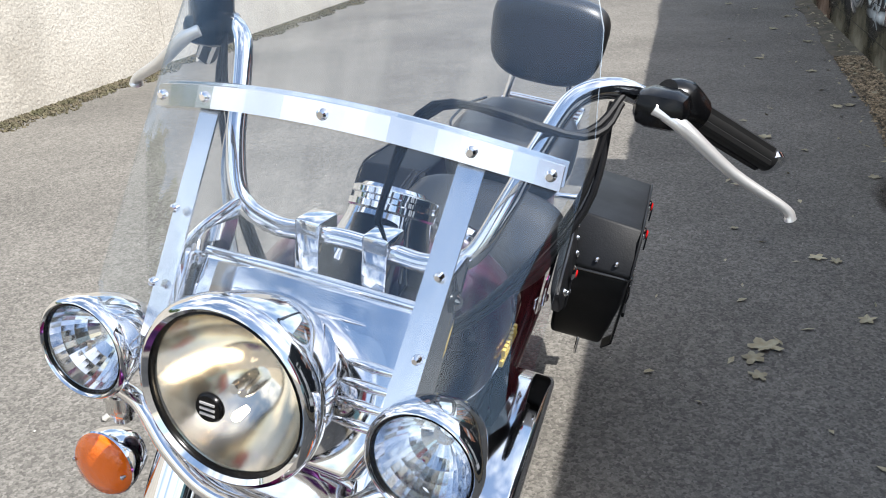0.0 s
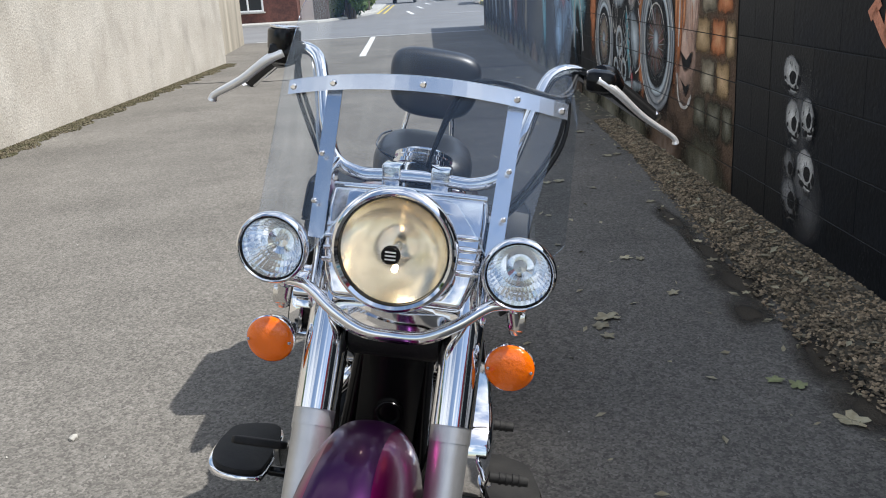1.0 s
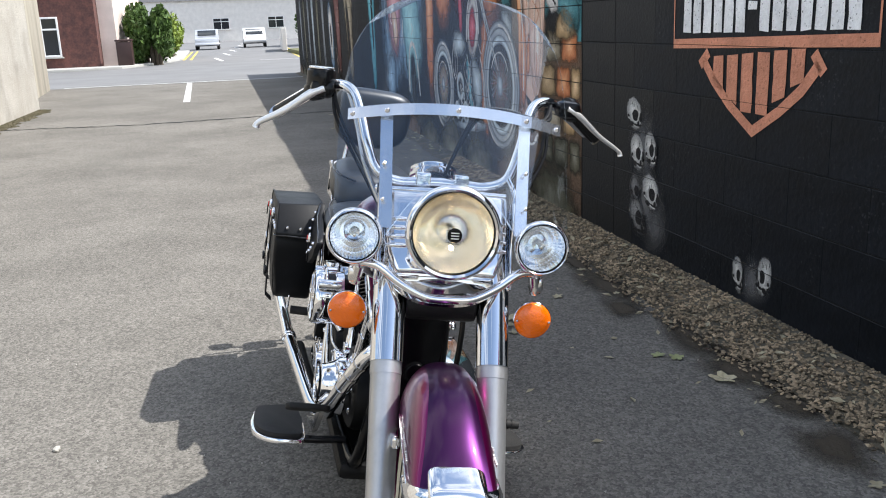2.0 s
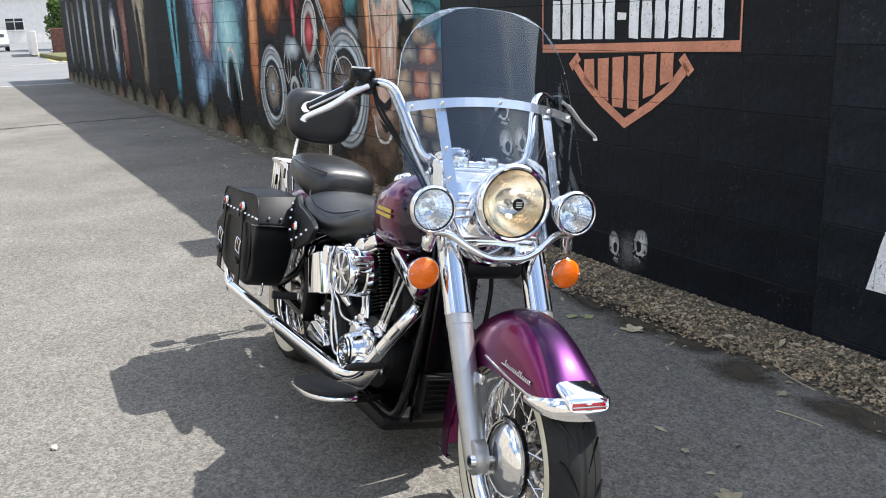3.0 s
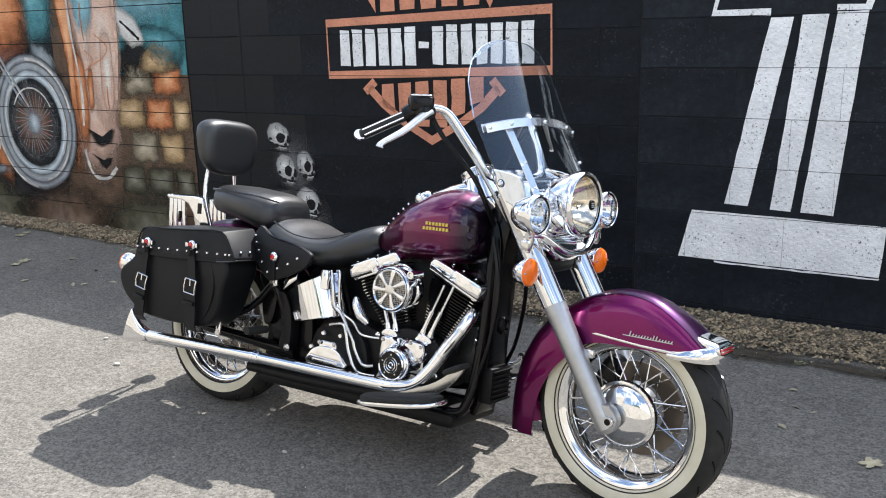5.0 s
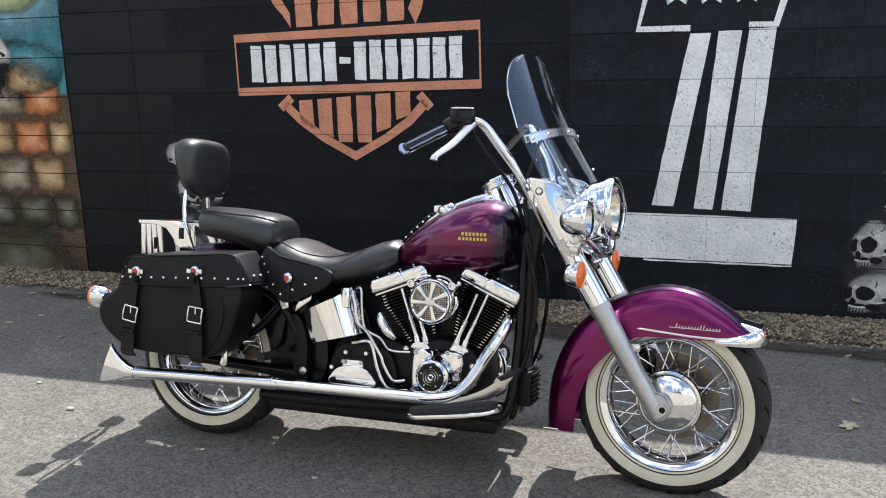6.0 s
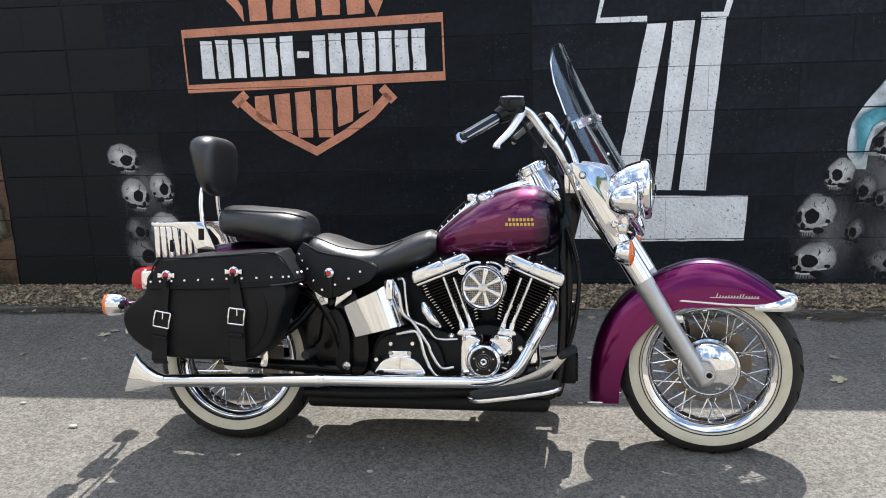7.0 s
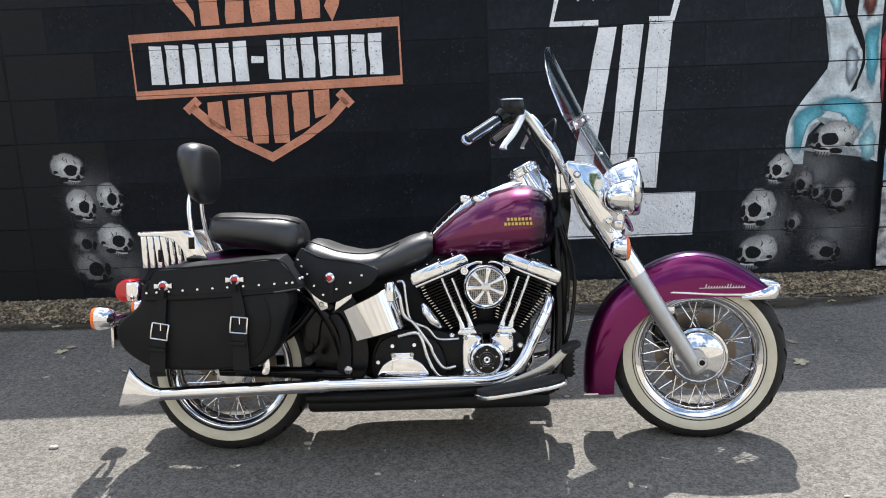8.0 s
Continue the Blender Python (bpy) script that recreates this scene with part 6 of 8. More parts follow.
for k in range(17):
    y = 0.112 * (k / 8 - 1)
    w = 1 - 0.55 * abs(k / 8 - 1) ** 3
    skirt_rows.append([(0.505, 0.005 + y, 0.800), (0.550, 0.005 + y, 0.796), (0.566, 0.005 + y, 0.796 - 0.018 * w), (0.576, 0.005 + y, 0.796 - 0.040 * w), (0.592, 0.005 + y, 0.796 - 0.058 * w),
                       (0.586, 0.005 + y, 0.796 - 0.066 * w), (0.566, 0.005 + y, 0.796 - 0.046 * w), (0.545, 0.005 + y, 0.782), (0.505, 0.005 + y, 0.785)])
part("apron", loft(skirt_rows), CHROME, nacelle, "curved chrome apron under the headlamp")
# black block added to darken the shadowed gap below the headlamp
part("lower_dark_block", slab(curve2([(0.470, 0.770), (0.535, 0.765), (0.570, 0.735), (0.560, 0.690), (0.520, 0.700)], 3), -0.078, 0.088, 0.012), BLACK_MATT, nacelle, "black block that darkens the gap under the headlamp")


def lamp(name, label, at, r, depth, tilt, reflector, yaw=0.0):
    """A round lamp: chrome shell with a rim, a bowl behind glass, a bulb."""
    m = STEER @ Matrix.Translation(at) @ pose(0, 0, 0, 0, tilt, yaw)
    d = depth
    shell = part(name, lathe([(0.0, -d), (r * 0.25, -d * 0.985), (r * 0.52, -d * 0.90), (r * 0.75, -d * 0.70), (r * 0.90, -d * 0.42), (r * 0.985, -d * 0.18), (r * 1.0, -d * 0.10),
                              (r * 1.045, -d * 0.09), (r * 1.06, -d * 0.03), (r * 1.055, d * 0.05), (r * 1.02, d * 0.11), (r * 0.97, d * 0.13), (r * 0.92, d * 0.10), (r * 0.90, d * 0.02)], 56, "x"), CHROME, bike, label, m=m)
    part("seal_ring", lathe([(r * 0.925, d * 0.09), (r * 0.905, d * 0.105), (r * 0.885, d * 0.08), (r * 0.89, d * 0.02)], 48, "x"), BLACK, shell)
    part("reflector", lathe([(r * 0.90, d * 0.03), (r * 0.82, -d * 0.13), (r * 0.70, -d * 0.28), (r * 0.56, -d * 0.42), (r * 0.40, -d * 0.53), (r * 0.2, -d * 0.60), (0.0, -d * 0.62)], 56 if r > 0.08 else 40, "x"), reflector, shell, smooth=r > 0.08)
    if r > 0.08:
        part("low_beam_bulb", lathe([(0, 0.006), (0.004, 0.005), (0.0055, 0.0), (0.004, -0.016), (0, -0.016)], 14, "x"), BULB_LIT, shell, "small lit warm bulb", m=pose(-d * 0.10, 0, -r * 0.36))
        part("bulb_cap", lathe([(0, 0.010), (0.007, 0.009), (0.010, 0.0), (0.010, -0.030), (0, -0.030)], 16, "x"), CHROME, shell, m=pose(-d * 0.22, 0, -r * 0.10))
    part("bulb", lathe([(0.0, -d * 0.10), (r * 0.05, -d * 0.13), (r * 0.06, -d * 0.20), (r * 0.06, -d * 0.34)], 16, "x"), REFLECTOR, shell)
    part("bulb_shield", lathe([(0.0, -d * 0.04), (r * 0.06, -d * 0.05), (r * 0.07, -d * 0.12)], 20, "x"), REFLECTOR if r > 0.08 else CHROME_DULL, shell)
    part("lens_glass", lathe([(r * 0.905, d * 0.06), (r * 0.8, d * 0.12), (r * 0.55, d * 0.20), (r * 0.28, d * 0.245), (0.0, d * 0.255)], 48, "x"), LENS, shell, "clear lamp glass")
    return shell


head = lamp("headlight", "large round chrome headlight with a warm lit glow", (0.630, 0.008, 0.910), 0.099, 0.130, -2, WARM_REFLECTOR)
part("badge", lathe([(0.0, 0.036), (0.014, 0.036), (0.016, 0.033), (0.016, 0.030)], 24, "x"), BLACK, head, "small round black badge")
for k in range(3):
    part("badge_bar", box(0.0365, 0, -0.006 + 0.006 * k, 0.0015, 0.017, 0.0022), SILVER, head)
for s_ in (-1, 1):
    lamp("passing_lamp", "round chrome passing lamp with clear glass", (0.604, 0.004 + 0.207 * s_, 0.884), 0.0585, 0.085, -2, REFLECTOR)
    fork_part("lamp_mount", tube([(0.580, 0.010 + 0.204 * s_, 0.84), (0.575, 0.01 + 0.20 * s_, 0.812)], 0.011, 12, 1), CHROME)
    stalk = bmesh.new()
    tube([(0.575, 0.01 + 0.198 * s_, 0.812), (0.565, 0.01 + 0.206 * s_, 0.77)], 0.013, 12, 1, bm=stalk)
    box(0.566, 0.01 + 0.206 * s_, 0.79, 0.03, 0.03, 0.035, 0.008, bm=stalk)
    fork_part("signal_stalk", stalk, CHROME_DULL)
    sig = part("turn_signal", lathe([(0.0, -0.052), (0.018, -0.050), (0.033, -0.036), (0.042, -0.010), (0.0435, 0.0), (0.041, 0.003)], 36, "x"), CHROME, bike, "chrome turn signal with an amber lens", m=STEER @ pose(0.588, 0.002 + 0.210 * s_, 0.712))
    part("lens", lathe([(0.0420, 0.0), (0.0420, 0.005), (0.037, 0.011), (0.022, 0.016), (0.0, 0.018)], 36, "x"), AMBER, sig, "amber lens")
    for k in (-1, 1):
        bolt(sig, (0.0125, 0.0365 * k, 0.0), 0.0028, 0.002, STEEL, "x")
fork_part("light_bar", tube([(0.572, -0.205, 0.818), (0.585, -0.150, 0.818), (0.605, -0.095, 0.785), (0.615, -0.04, 0.760), (0.617, 0.012, 0.757), (0.615, 0.064, 0.760), (0.605, 0.118, 0.785), (0.585, 0.172, 0.818), (0.572, 0.225, 0.818)], 0.0105, 14, 5), CHROME, "bent chrome light bar")


# windscreen --------------------------------------------------------
def screen_at(s_, z):
    return Vector((0.462 - (z - 1.161) * (0.56 if z < 1.161 else 0.47) - 0.072 * abs(s_) ** 2.1, 0.014 + 0.268 * s_, z))


def top_z(s_):
    return 1.415 - 0.27 * (1 - (1 - min(0.999, abs(s_)) ** 3.0) ** (1 / 2.2))


def low_z(s_):
    a = abs(s_)
    return 0.985 - (0.125 * min(1, max(0, (a - 0.28) / 0.35)) ** 1.2 if a > 0.28 else 0) + 0.06 * max(0, (a - 0.75) / 0.25)


S_N, Z_N = 32, 16
outer_ = []
for j in range(Z_N + 1):
    a, b = [], []
    for i in range(S_N + 1):
        s_ = -1 + 2 * i / S_N
        z = low_z(s_) + (top_z(s_) - low_z(s_)) * j / Z_N
        p = screen_at(s_, z)
        a.append(p + Vector((0.0022, 0, 0)))
        b.append(p - Vector((0.0022, 0, 0)))
    outer_.append(a + b[::-1])
screen = fork_part("windscreen", loft(outer_, caps=True), SCREEN, "tall clear acrylic windscreen")
screen.visible_shadow = True


def strap_on_screen(name, path, w, label="", off=0.006, across=True, mat=None):
    """A flat metal strap that follows the screen."""
    rows_ = []
    for s_, z in path:
        p = screen_at(s_, z) + Vector((off, 0, 0))
        d = Vector((0, 0, w / 2)) if across else Vector((0, w / 2, 0))
        dx = Vector((-0.385 * w / 2, 0, 0)) if across else Vector((-0.10 * w * np.sign(s_), 0, 0))
        t = Vector((0.0035, 0, 0))
        rows_.append([p - d - dx, p + d + dx, p + d + dx + t, p - d - dx + t])
    return part(name, loft(rows_), mat or STRAP_METAL, screen, label, smooth=False)


strap_on_screen("cross_strap", [(-0.93 + 1.86 * k / 20, 1.161 - 0.036 * (-0.93 + 1.86 * k / 20) ** 2) for k in range(21)], 0.024, "flat polished metal cross strap")
strap_on_screen("cross_strap", [(-0.93 + 1.86 * k / 20, 1.161 - 0.036 * (-0.93 + 1.86 * k / 20) ** 2) for k in range(21)], 0.024, off=-0.010)
for s_ in (-0.60, 0.60):
    strap_on_screen("upright_strap", [(s_ * (1 - 0.06 * k / 8), 1.150 - 0.031 * k) for k in range(9)], 0.028, "flat polished metal upright strap", off=0.0025 - 0.013, across=False)
    for z in (1.034, 0.96):
        bolt(screen, screen_at(s_, z) + Vector((0.006, 0, 0)), 0.005, 0.004, CHROME, "x", name="screw")
for s_ in (-0.89, -0.60, 0.0, 0.60, 0.89):
    bolt(screen, screen_at(s_, 1.161 - 0.036 * s_ * s_) + Vector((0.0105, 0, 0)), 0.006, 0.004, CHROME, "x", name="screw")

# handlebar -----------------------------------------------------------
right_bar = [(0.372, 0.0, 0.978), (0.374, -0.06, 0.976), (0.376, -0.11, 0.976), (0.372, -0.158, 0.998), (0.345, -0.185, 1.06), (0.302, -0.205, 1.125), (0.268, -0.226, 1.172), (0.240, -0.262, 1.186), (0.205, -0.305, 1.170), (0.10, -0.410, 1.105)]
full_bar = [(x, -y, z) for x, y, z in right_bar[:0:-1]] + right_bar
hb = fork_part("handlebar", tube(full_bar, 0.0127, 16, 6), CHROME, "wide pulled-back chrome handlebar")
for s_ in (-1, 1):
    riser = bmesh.new()
    box(0.378, 0.046 * s_, 0.950, 0.042, 0.034, 0.100, 0.003, bm=riser)
    box(0.376, 0.046 * s_, 0.990, 0.046, 0.036, 0.024, 0.004, bm=riser)
    part("riser", riser, CHROME, hb, "chrome handlebar riser")
    flip = (lambda q: (q[0], q[1] + 0.042, q[2])) if s_ < 0 else (lambda q: (q[0], -q[1] - 0.024, q[2]))
    grip = part("grip", tube([flip(q) for q in ((0.182, -0.374, 1.160), (0.135, -0.419, 1.129), (0.086, -0.466, 1.095))], [0.0165, 0.0165, 0.0165], 20, 4), GRIP, hb, "chrome handlebar grip with black rubber bands" if s_ < 0 else "black ribbed rubber handlebar grip")
    g0, g1 = Vector(flip((0.178, -0.378, 1.157))), Vector(flip((0.092, -0.460, 1.099)))
    e1 = (g1 - g0).cross(Vector((0, 0, 1))).normalized()
    e2 = (g1 - g0).cross(e1).normalized()
    for k in range(5):
        a = 2 * math.pi * (k + 0.25) / 5
        o = (e1 * math.cos(a) + e2 * math.sin(a)) * 0.0148
        part("grip_rib", tube([g0 + o, g1 + o], 0.0036 if s_ < 0 else 0.0056, 6, 1), CHROME if s_ < 0 else GRIP, grip)
    part("grip_end", lathe([(0, 0.006), (0.012, 0.006), (0.0185, 0.0), (0.0185, -0.008), (0, -0.008)], 18, "y"), CHROME, grip, m=Matrix.Translation(flip((0.083, -0.469, 1.093))) @ pose(0, 0, 0, 0, 0, 45 if s_ < 0 else 135) @ Matrix.Rotation(radians(35 if s_ > 0 else -35), 4, "X"))
    part("switch_housing", tube([flip(q) for q in ((0.215, -0.342, 1.180), (0.200, -0.357, 1.172), (0.180, -0.376, 1.158))], [0.022, 0.031, 0.024], 18, 2), BLACK, hb, "black switch housing")
    if s_ < 0:
        res = slab(curve2([(0.180, -0.311), (0.230, -0.271), (0.267, -0.301), (0.220, -0.346)], 3), 1.174, 1.220, 0.008, plane="xy")
        r_ob = part("brake_reservoir", res, BLACK, hb, "black brake fluid reservoir")
        part("cap", slab(curve2([(0.185, -0.311), (0.230, -0.276), (0.262, -0.302), (0.220, -0.341)], 3), 1.220, 1.2255, 0.002, plane="xy"), STRAP_METAL, r_ob, "polished reservoir cap")
    part("lever_clamp", box(*flip((0.235, -0.345, 1.172)), 0.058, 0.062, 0.044, 0.016), BLACK, hb, "black lever bracket")
    part("lever", tube([flip(q) for q in ((0.255, -0.340, 1.176), (0.252, -0.375, 1.158), (0.232, -0.435, 1.112), (0.208, -0.498, 1.076), (0.204, -0.508, 1.062))], [0.014, 0.0135, 0.0118, 0.0096, 0.0130] if s_ < 0 else [0.012, 0.0105, 0.0082, 0.0066, 0.0095], 12, 5, flat=0.75), LEVER, hb, "long polished hand lever")
for k, (o, z) in enumerate(((0.0, 0.0), (0.012, 0.01))):
    part("cable", tube([(0.240, -0.275, 1.16 + z), (0.275, -0.262 + o, 1.10), (0.345, -0.185 + o, 0.975), (0.36, -0.12 + o, 0.87), (0.345, -0.05, 0.80)], 0.0045, 8, 6), CABLE, hb, "black control cable")
    part("cable", tube([(0.240, 0.275, 1.17 + z), (0.30, 0.25 - o, 1.14), (0.355, 0.10 - o, 1.16), (0.33, 0.02, 1.02), (0.30, 0.0, 0.90)], 0.0045, 8, 6), CABLE, hb, "black control cable")
    part("cable", tube([(0.240, 0.265, 1.16 + z), (0.29, 0.262 - o, 1.05), (0.345, 0.185 - o, 0.93), (0.35, 0.10 - o, 0.85), (0.33, 0.05, 0.80)], 0.0045, 8, 6), CABLE, hb, "black control cable")
part("brake_hose", tube([(0.232, -0.262, 1.195), (0.262, -0.236, 1.165), (0.310, -0.212, 1.095), (0.362, -0.192, 1.02), (0.40, -0.150, 0.93), (0.45, -0.08, 0.80), (0.52, 0.0, 0.70)], 0.0055, 8, 6), STEEL, hb, "braided steel brake hose")

# tank and console ------------------------------------------------------
def tank_ring(x, z_top, z_low, hw, n=32):
    """A tank section: rounded shoulders, tucked-in bottom."""
    out = []
    cz, hh = (z_top + z_low) / 2, (z_top - z_low) / 2
    for k in range(n):
        a = 2 * math.pi * k / n
        c, s_ = math.cos(a), math.sin(a)
        e = 2 / (2.5 if s_ > 0 else 3.2)
        y = hw * math.copysign(abs(c) ** e, c)
        z = cz + hh * math.copysign(abs(s_) ** e, s_)
        y *= 1 - 0.12 * max(0, -s_)
        out.append((x, y, z))
    return out


TANK = [(-0.128, 0.728, 0.690, 0.030), (-0.115, 0.745, 0.682, 0.052), (-0.07, 0.790, 0.674, 0.090), (-0.02, 0.832, 0.670, 0.122), (0.05, 0.878, 0.668, 0.160), (0.12, 0.910, 0.668, 0.181),
        (0.19, 0.928, 0.670, 0.189), (0.25, 0.930, 0.675, 0.185), (0.295, 0.914, 0.686, 0.168), (0.322, 0.888, 0.705, 0.130), (0.336, 0.850, 0.735, 0.095), (0.340, 0.82, 0.765, 0.055)]
ts = np.linspace(0, len(TANK) - 1, 40)
tank_rows = [tank_ring(*[float(np.interp(t, range(len(TANK)), [q[c] for q in TANK])) for c in range(4)]) for t in ts]
tank = part("fuel_tank", loft(tank_rows), PLUM_FADE, bike, "plum purple teardrop fuel tank, dark violet in front")
for s_ in (-1, 1):
    emb = bmesh.new()
    for row, (x0, n_) in enumerate(((0.168, 7), (0.158, 8))):
        for k in range(n_):
            x = x0 + 0.0125 * k
            box(x, 0.1905 * s_, 0.806 - 0.016 * row, 0.0085, 0.006, 0.0105, 0.001, 1, bm=emb)
    part("tank_badge", emb, GOLD, tank, "small gold tank badge", m=pose(0, 0, 0))
con_rows = []
for x, zt, zl, hw in ((-0.10, 0.772, 0.735, 0.012), (-0.06, 0.806, 0.77, 0.024), (0.0, 0.862, 0.80, 0.036), (0.06, 0.900, 0.84, 0.044), (0.115, 0.920, 0.87, 0.050), (0.16, 0.938, 0.88, 0.056), (0.205, 0.950, 0.88, 0.060), (0.25, 0.958, 0.88, 0.060), (0.285, 0.955, 0.87, 0.058), (0.318, 0.930, 0.86, 0.056), (0.336, 0.905, 0.85, 0.050)):
    con_rows.append(oval(0, (zt + zl) / 2, hw, (zt - zl) / 2, x, 24, 2.8))
console = part("instrument_console", loft(con_rows), CHROME, bike, "chrome tank console")
part("speedometer", lathe([(0.0, 0.004), (0.040, 0.004), (0.042, 0.006), (0.044, -0.02)], 36, "z"), BLACK, console, "round speedometer", m=pose(0.2290, 0, 0.989, 0, -26, 0))
part("speedometer_housing", lathe([(0.082, -0.110), (0.071, -0.075), (0.060, -0.040), (0.057, -0.026), (0.061, -0.023), (0.061, -0.015), (0.055, -0.013), (0.055, -0.007), (0.059, -0.005), (0.059, 0.002), (0.053, 0.005), (0.044, 0.004)], 48, "z"), CHROME, console, "round chrome instrument housing", m=pose(0.2290, 0, 0.988, 0, -26, 0))
part("speedometer_ring", lathe([(0.040, 0.006), (0.044, 0.009), (0.049, 0.004), (0.050, -0.02)], 36, "z"), CHROME, console, m=pose(0.2290, 0, 0.989, 0, -26, 0))
for y in (-0.075, 0.075):
    part("fuel_cap", lathe([(0, 0.022), (0.024, 0.020), (0.032, 0.012), (0.033, 0.0)], 24, "z"), CHROME, tank, "chrome fuel cap", m=pose(0.075, y, 0.882, 14 if y < 0 else -14, -22, 0))
part("ignition_knob", box(0.02, 0, 0.885, 0.035, 0.03, 0.03, 0.008), CHROME, console)
part("tank_bib", tube([(-0.125, 0, 0.738), (-0.06, 0, 0.812), (0.0, 0, 0.866)], [0.012, 0.016, 0.014], 8, 4, flat=0.5), LEATHER, tank)
for k in range(6):
    bolt(tank, (-0.105 + 0.022 * k, -0.046 - 0.004 * k, 0.764 + 0.019 * k), 0.0032, 0.003, CHROME, "z", name="stud")

# seats ------------------------------------------------------------------
def flare(z):
    """How far the seat skirt stands out towards its lower edge."""
    return 0.026 * max(0.0, min(1.0, (0.715 - z) / 0.09))


seat_rows = []
SEAT = [(-0.560, 0.700, 0.650, 0.150), (-0.552, 0.742, 0.640, 0.165), (-0.53, 0.760, 0.630, 0.178), (-0.49, 0.752, 0.615, 0.186), (-0.43, 0.728, 0.608, 0.186), (-0.36, 0.712, 0.595, 0.172), (-0.30, 0.715, 0.592, 0.150),
        (-0.24, 0.735, 0.606, 0.130), (-0.18, 0.760, 0.628, 0.116), (-0.13, 0.772, 0.652, 0.100), (-0.10, 0.760, 0.680, 0.08)]
for t in np.linspace(0, len(SEAT) - 1, 34):
    x, zt, zl, hw = [float(np.interp(t, range(len(SEAT)), [q[c] for q in SEAT])) for c in range(4)]
    seat_rows.append(oval(0, (zt + zl) / 2, hw, (zt - zl) / 2, x, 32, 2.3))
seat = part("rider_seat", loft(seat_rows), VINYL, bike, "black padded rider seat with studded skirt")
part("seat_seam", tube([(-0.535, -0.150, 0.752), (-0.49, -0.168, 0.738), (-0.42, -0.168, 0.712), (-0.34, -0.150, 0.702), (-0.28, -0.120, 0.712), (-0.22, -0.085, 0.735)], 0.0026, 6, 6), PIPING, seat)
for s_ in (-1, 1):
    skirt = slab(curve2([(-0.575, 0.678), (-0.552, 0.728), (-0.52, 0.712), (-0.48, 0.694), (-0.40, 0.682), (-0.33, 0.668), (-0.283, 0.646), (-0.308, 0.600), (-0.37, 0.570), (-0.438, 0.541), (-0.475, 0.543), (-0.52, 0.578), (-0.552, 0.632)], 4), 0.178 * s_, 0.196 * s_, 0.006)
    for v in skirt.verts:
        v.co.y += s_ * flare(v.co.z)
    part("skirt", skirt, LEATHER, seat, "black leather seat skirt")
    part("piping", tube([(-0.552, 0.190 * s_, 0.728), (-0.52, 0.197 * s_, 0.712), (-0.48, 0.203 * s_, 0.695), (-0.40, 0.207 * s_, 0.683), (-0.33, 0.210 * s_, 0.668), (-0.285, 0.212 * s_, 0.646)], 0.0036, 6, 5), PIPING, seat)
    for x, z in ((-0.562, 0.690), (-0.549, 0.667), (-0.528, 0.640), (-0.505, 0.600), (-0.474, 0.568), (-0.428, 0.586), (-0.380, 0.607), (-0.340, 0.631)):
        part("stud", lathe([(0, 0.006 * s_), (0.004, 0.005 * s_), (0.0062, 0.0), (0.0062, -0.002 * s_)], 10), CHROME, seat, m=pose(x, (0.197 + flare(z)) * s_, z))
    c = part("concho", lathe([(0, 0.008 * s_), (0.010, 0.007 * s_), (0.016, 0.003 * s_), (0.018, 0.0)], 18), CHROME, seat, "chrome concho with a red centre", m=pose(-0.451, 0.224 * s_, 0.625))
    part("concho_centre", lathe([(0, 0.0105 * s_), (0.007, 0.010 * s_), (0.010, 0.007 * s_)], 14), RED_LENS, seat, m=pose(-0.451, 0.224 * s_, 0.625))
    part("strap", slab([(-0.455, 0.545), (-0.438, 0.545), (-0.440, 0.622), (-0.454, 0.622)], 0.2215 * s_, 0.2265 * s_, 0.001), LEATHER, seat)
pil_rows = []
PIL = [(-0.905, 0.800, 0.770, 0.06), (-0.898, 0.845, 0.756, 0.100), (-0.875, 0.863, 0.746, 0.128), (-0.80, 0.862, 0.735, 0.148), (-0.70, 0.853, 0.714, 0.155), (-0.65, 0.848, 0.698, 0.150), (-0.605, 0.838, 0.684, 0.132), (-0.580, 0.822, 0.700, 0.108), (-0.566, 0.796, 0.73, 0.070)]
for t in np.linspace(0, len(PIL) - 1, 28):
    x, zt, zl, hw = [float(np.interp(t, range(len(PIL)), [q[c] for q in PIL])) for c in range(4)]
    pil_rows.append(oval(0, (zt + zl) / 2, hw, (zt - zl) / 2, x, 32, 2.9))
pillion = part("passenger_seat", loft(pil_rows), VINYL, bike, "black padded passenger seat")
part("piping", tube([(-0.888, -0.118, 0.842), (-0.80, -0.142, 0.842), (-0.70, -0.149, 0.836), (-0.64, -0.144, 0.833), (-0.596, -0.122, 0.824), (-0.576, -0.08, 0.814)], 0.0035, 6, 5), PIPING, pillion)

# backrest and rack --------------------------------------------------------
pad_rows = []
for k in range(17):
    a = math.pi * k / 16
    s_ = math.sin(a) ** 0.55
    x = -0.042 * math.cos(a)
    pad_rows.append([(x * (1 + 3.0 * q[2]) - 0.10 * (q[2]), q[1] * (1 + 0.6 * q[2]), q[2]) for q in oval(0, 0.0, 0.068 + 0.080 * s_, 0.056 + 0.056 * s_, 0, 36, 3.6, 3.0)])
part("backrest", loft(pad_rows), VINYL, bike, "black padded passenger backrest", m=pose(-0.948, 0.0, 1.008))
rack = part("sissy_bar", tube([(-0.925, -0.085, 0.69), (-0.965, -0.085, 0.80), (-0.975, -0.075, 0.89), (-0.965, -0.06, 0.95), (-0.96, 0.0, 0.965), (-0.965, 0.06, 0.95), (-0.975, 0.075, 0.89), (-0.965, 0.085, 0.80), (-0.925, 0.085, 0.69)], 0.0085, 12, 5), CHROME, bike, "chrome sissy bar")
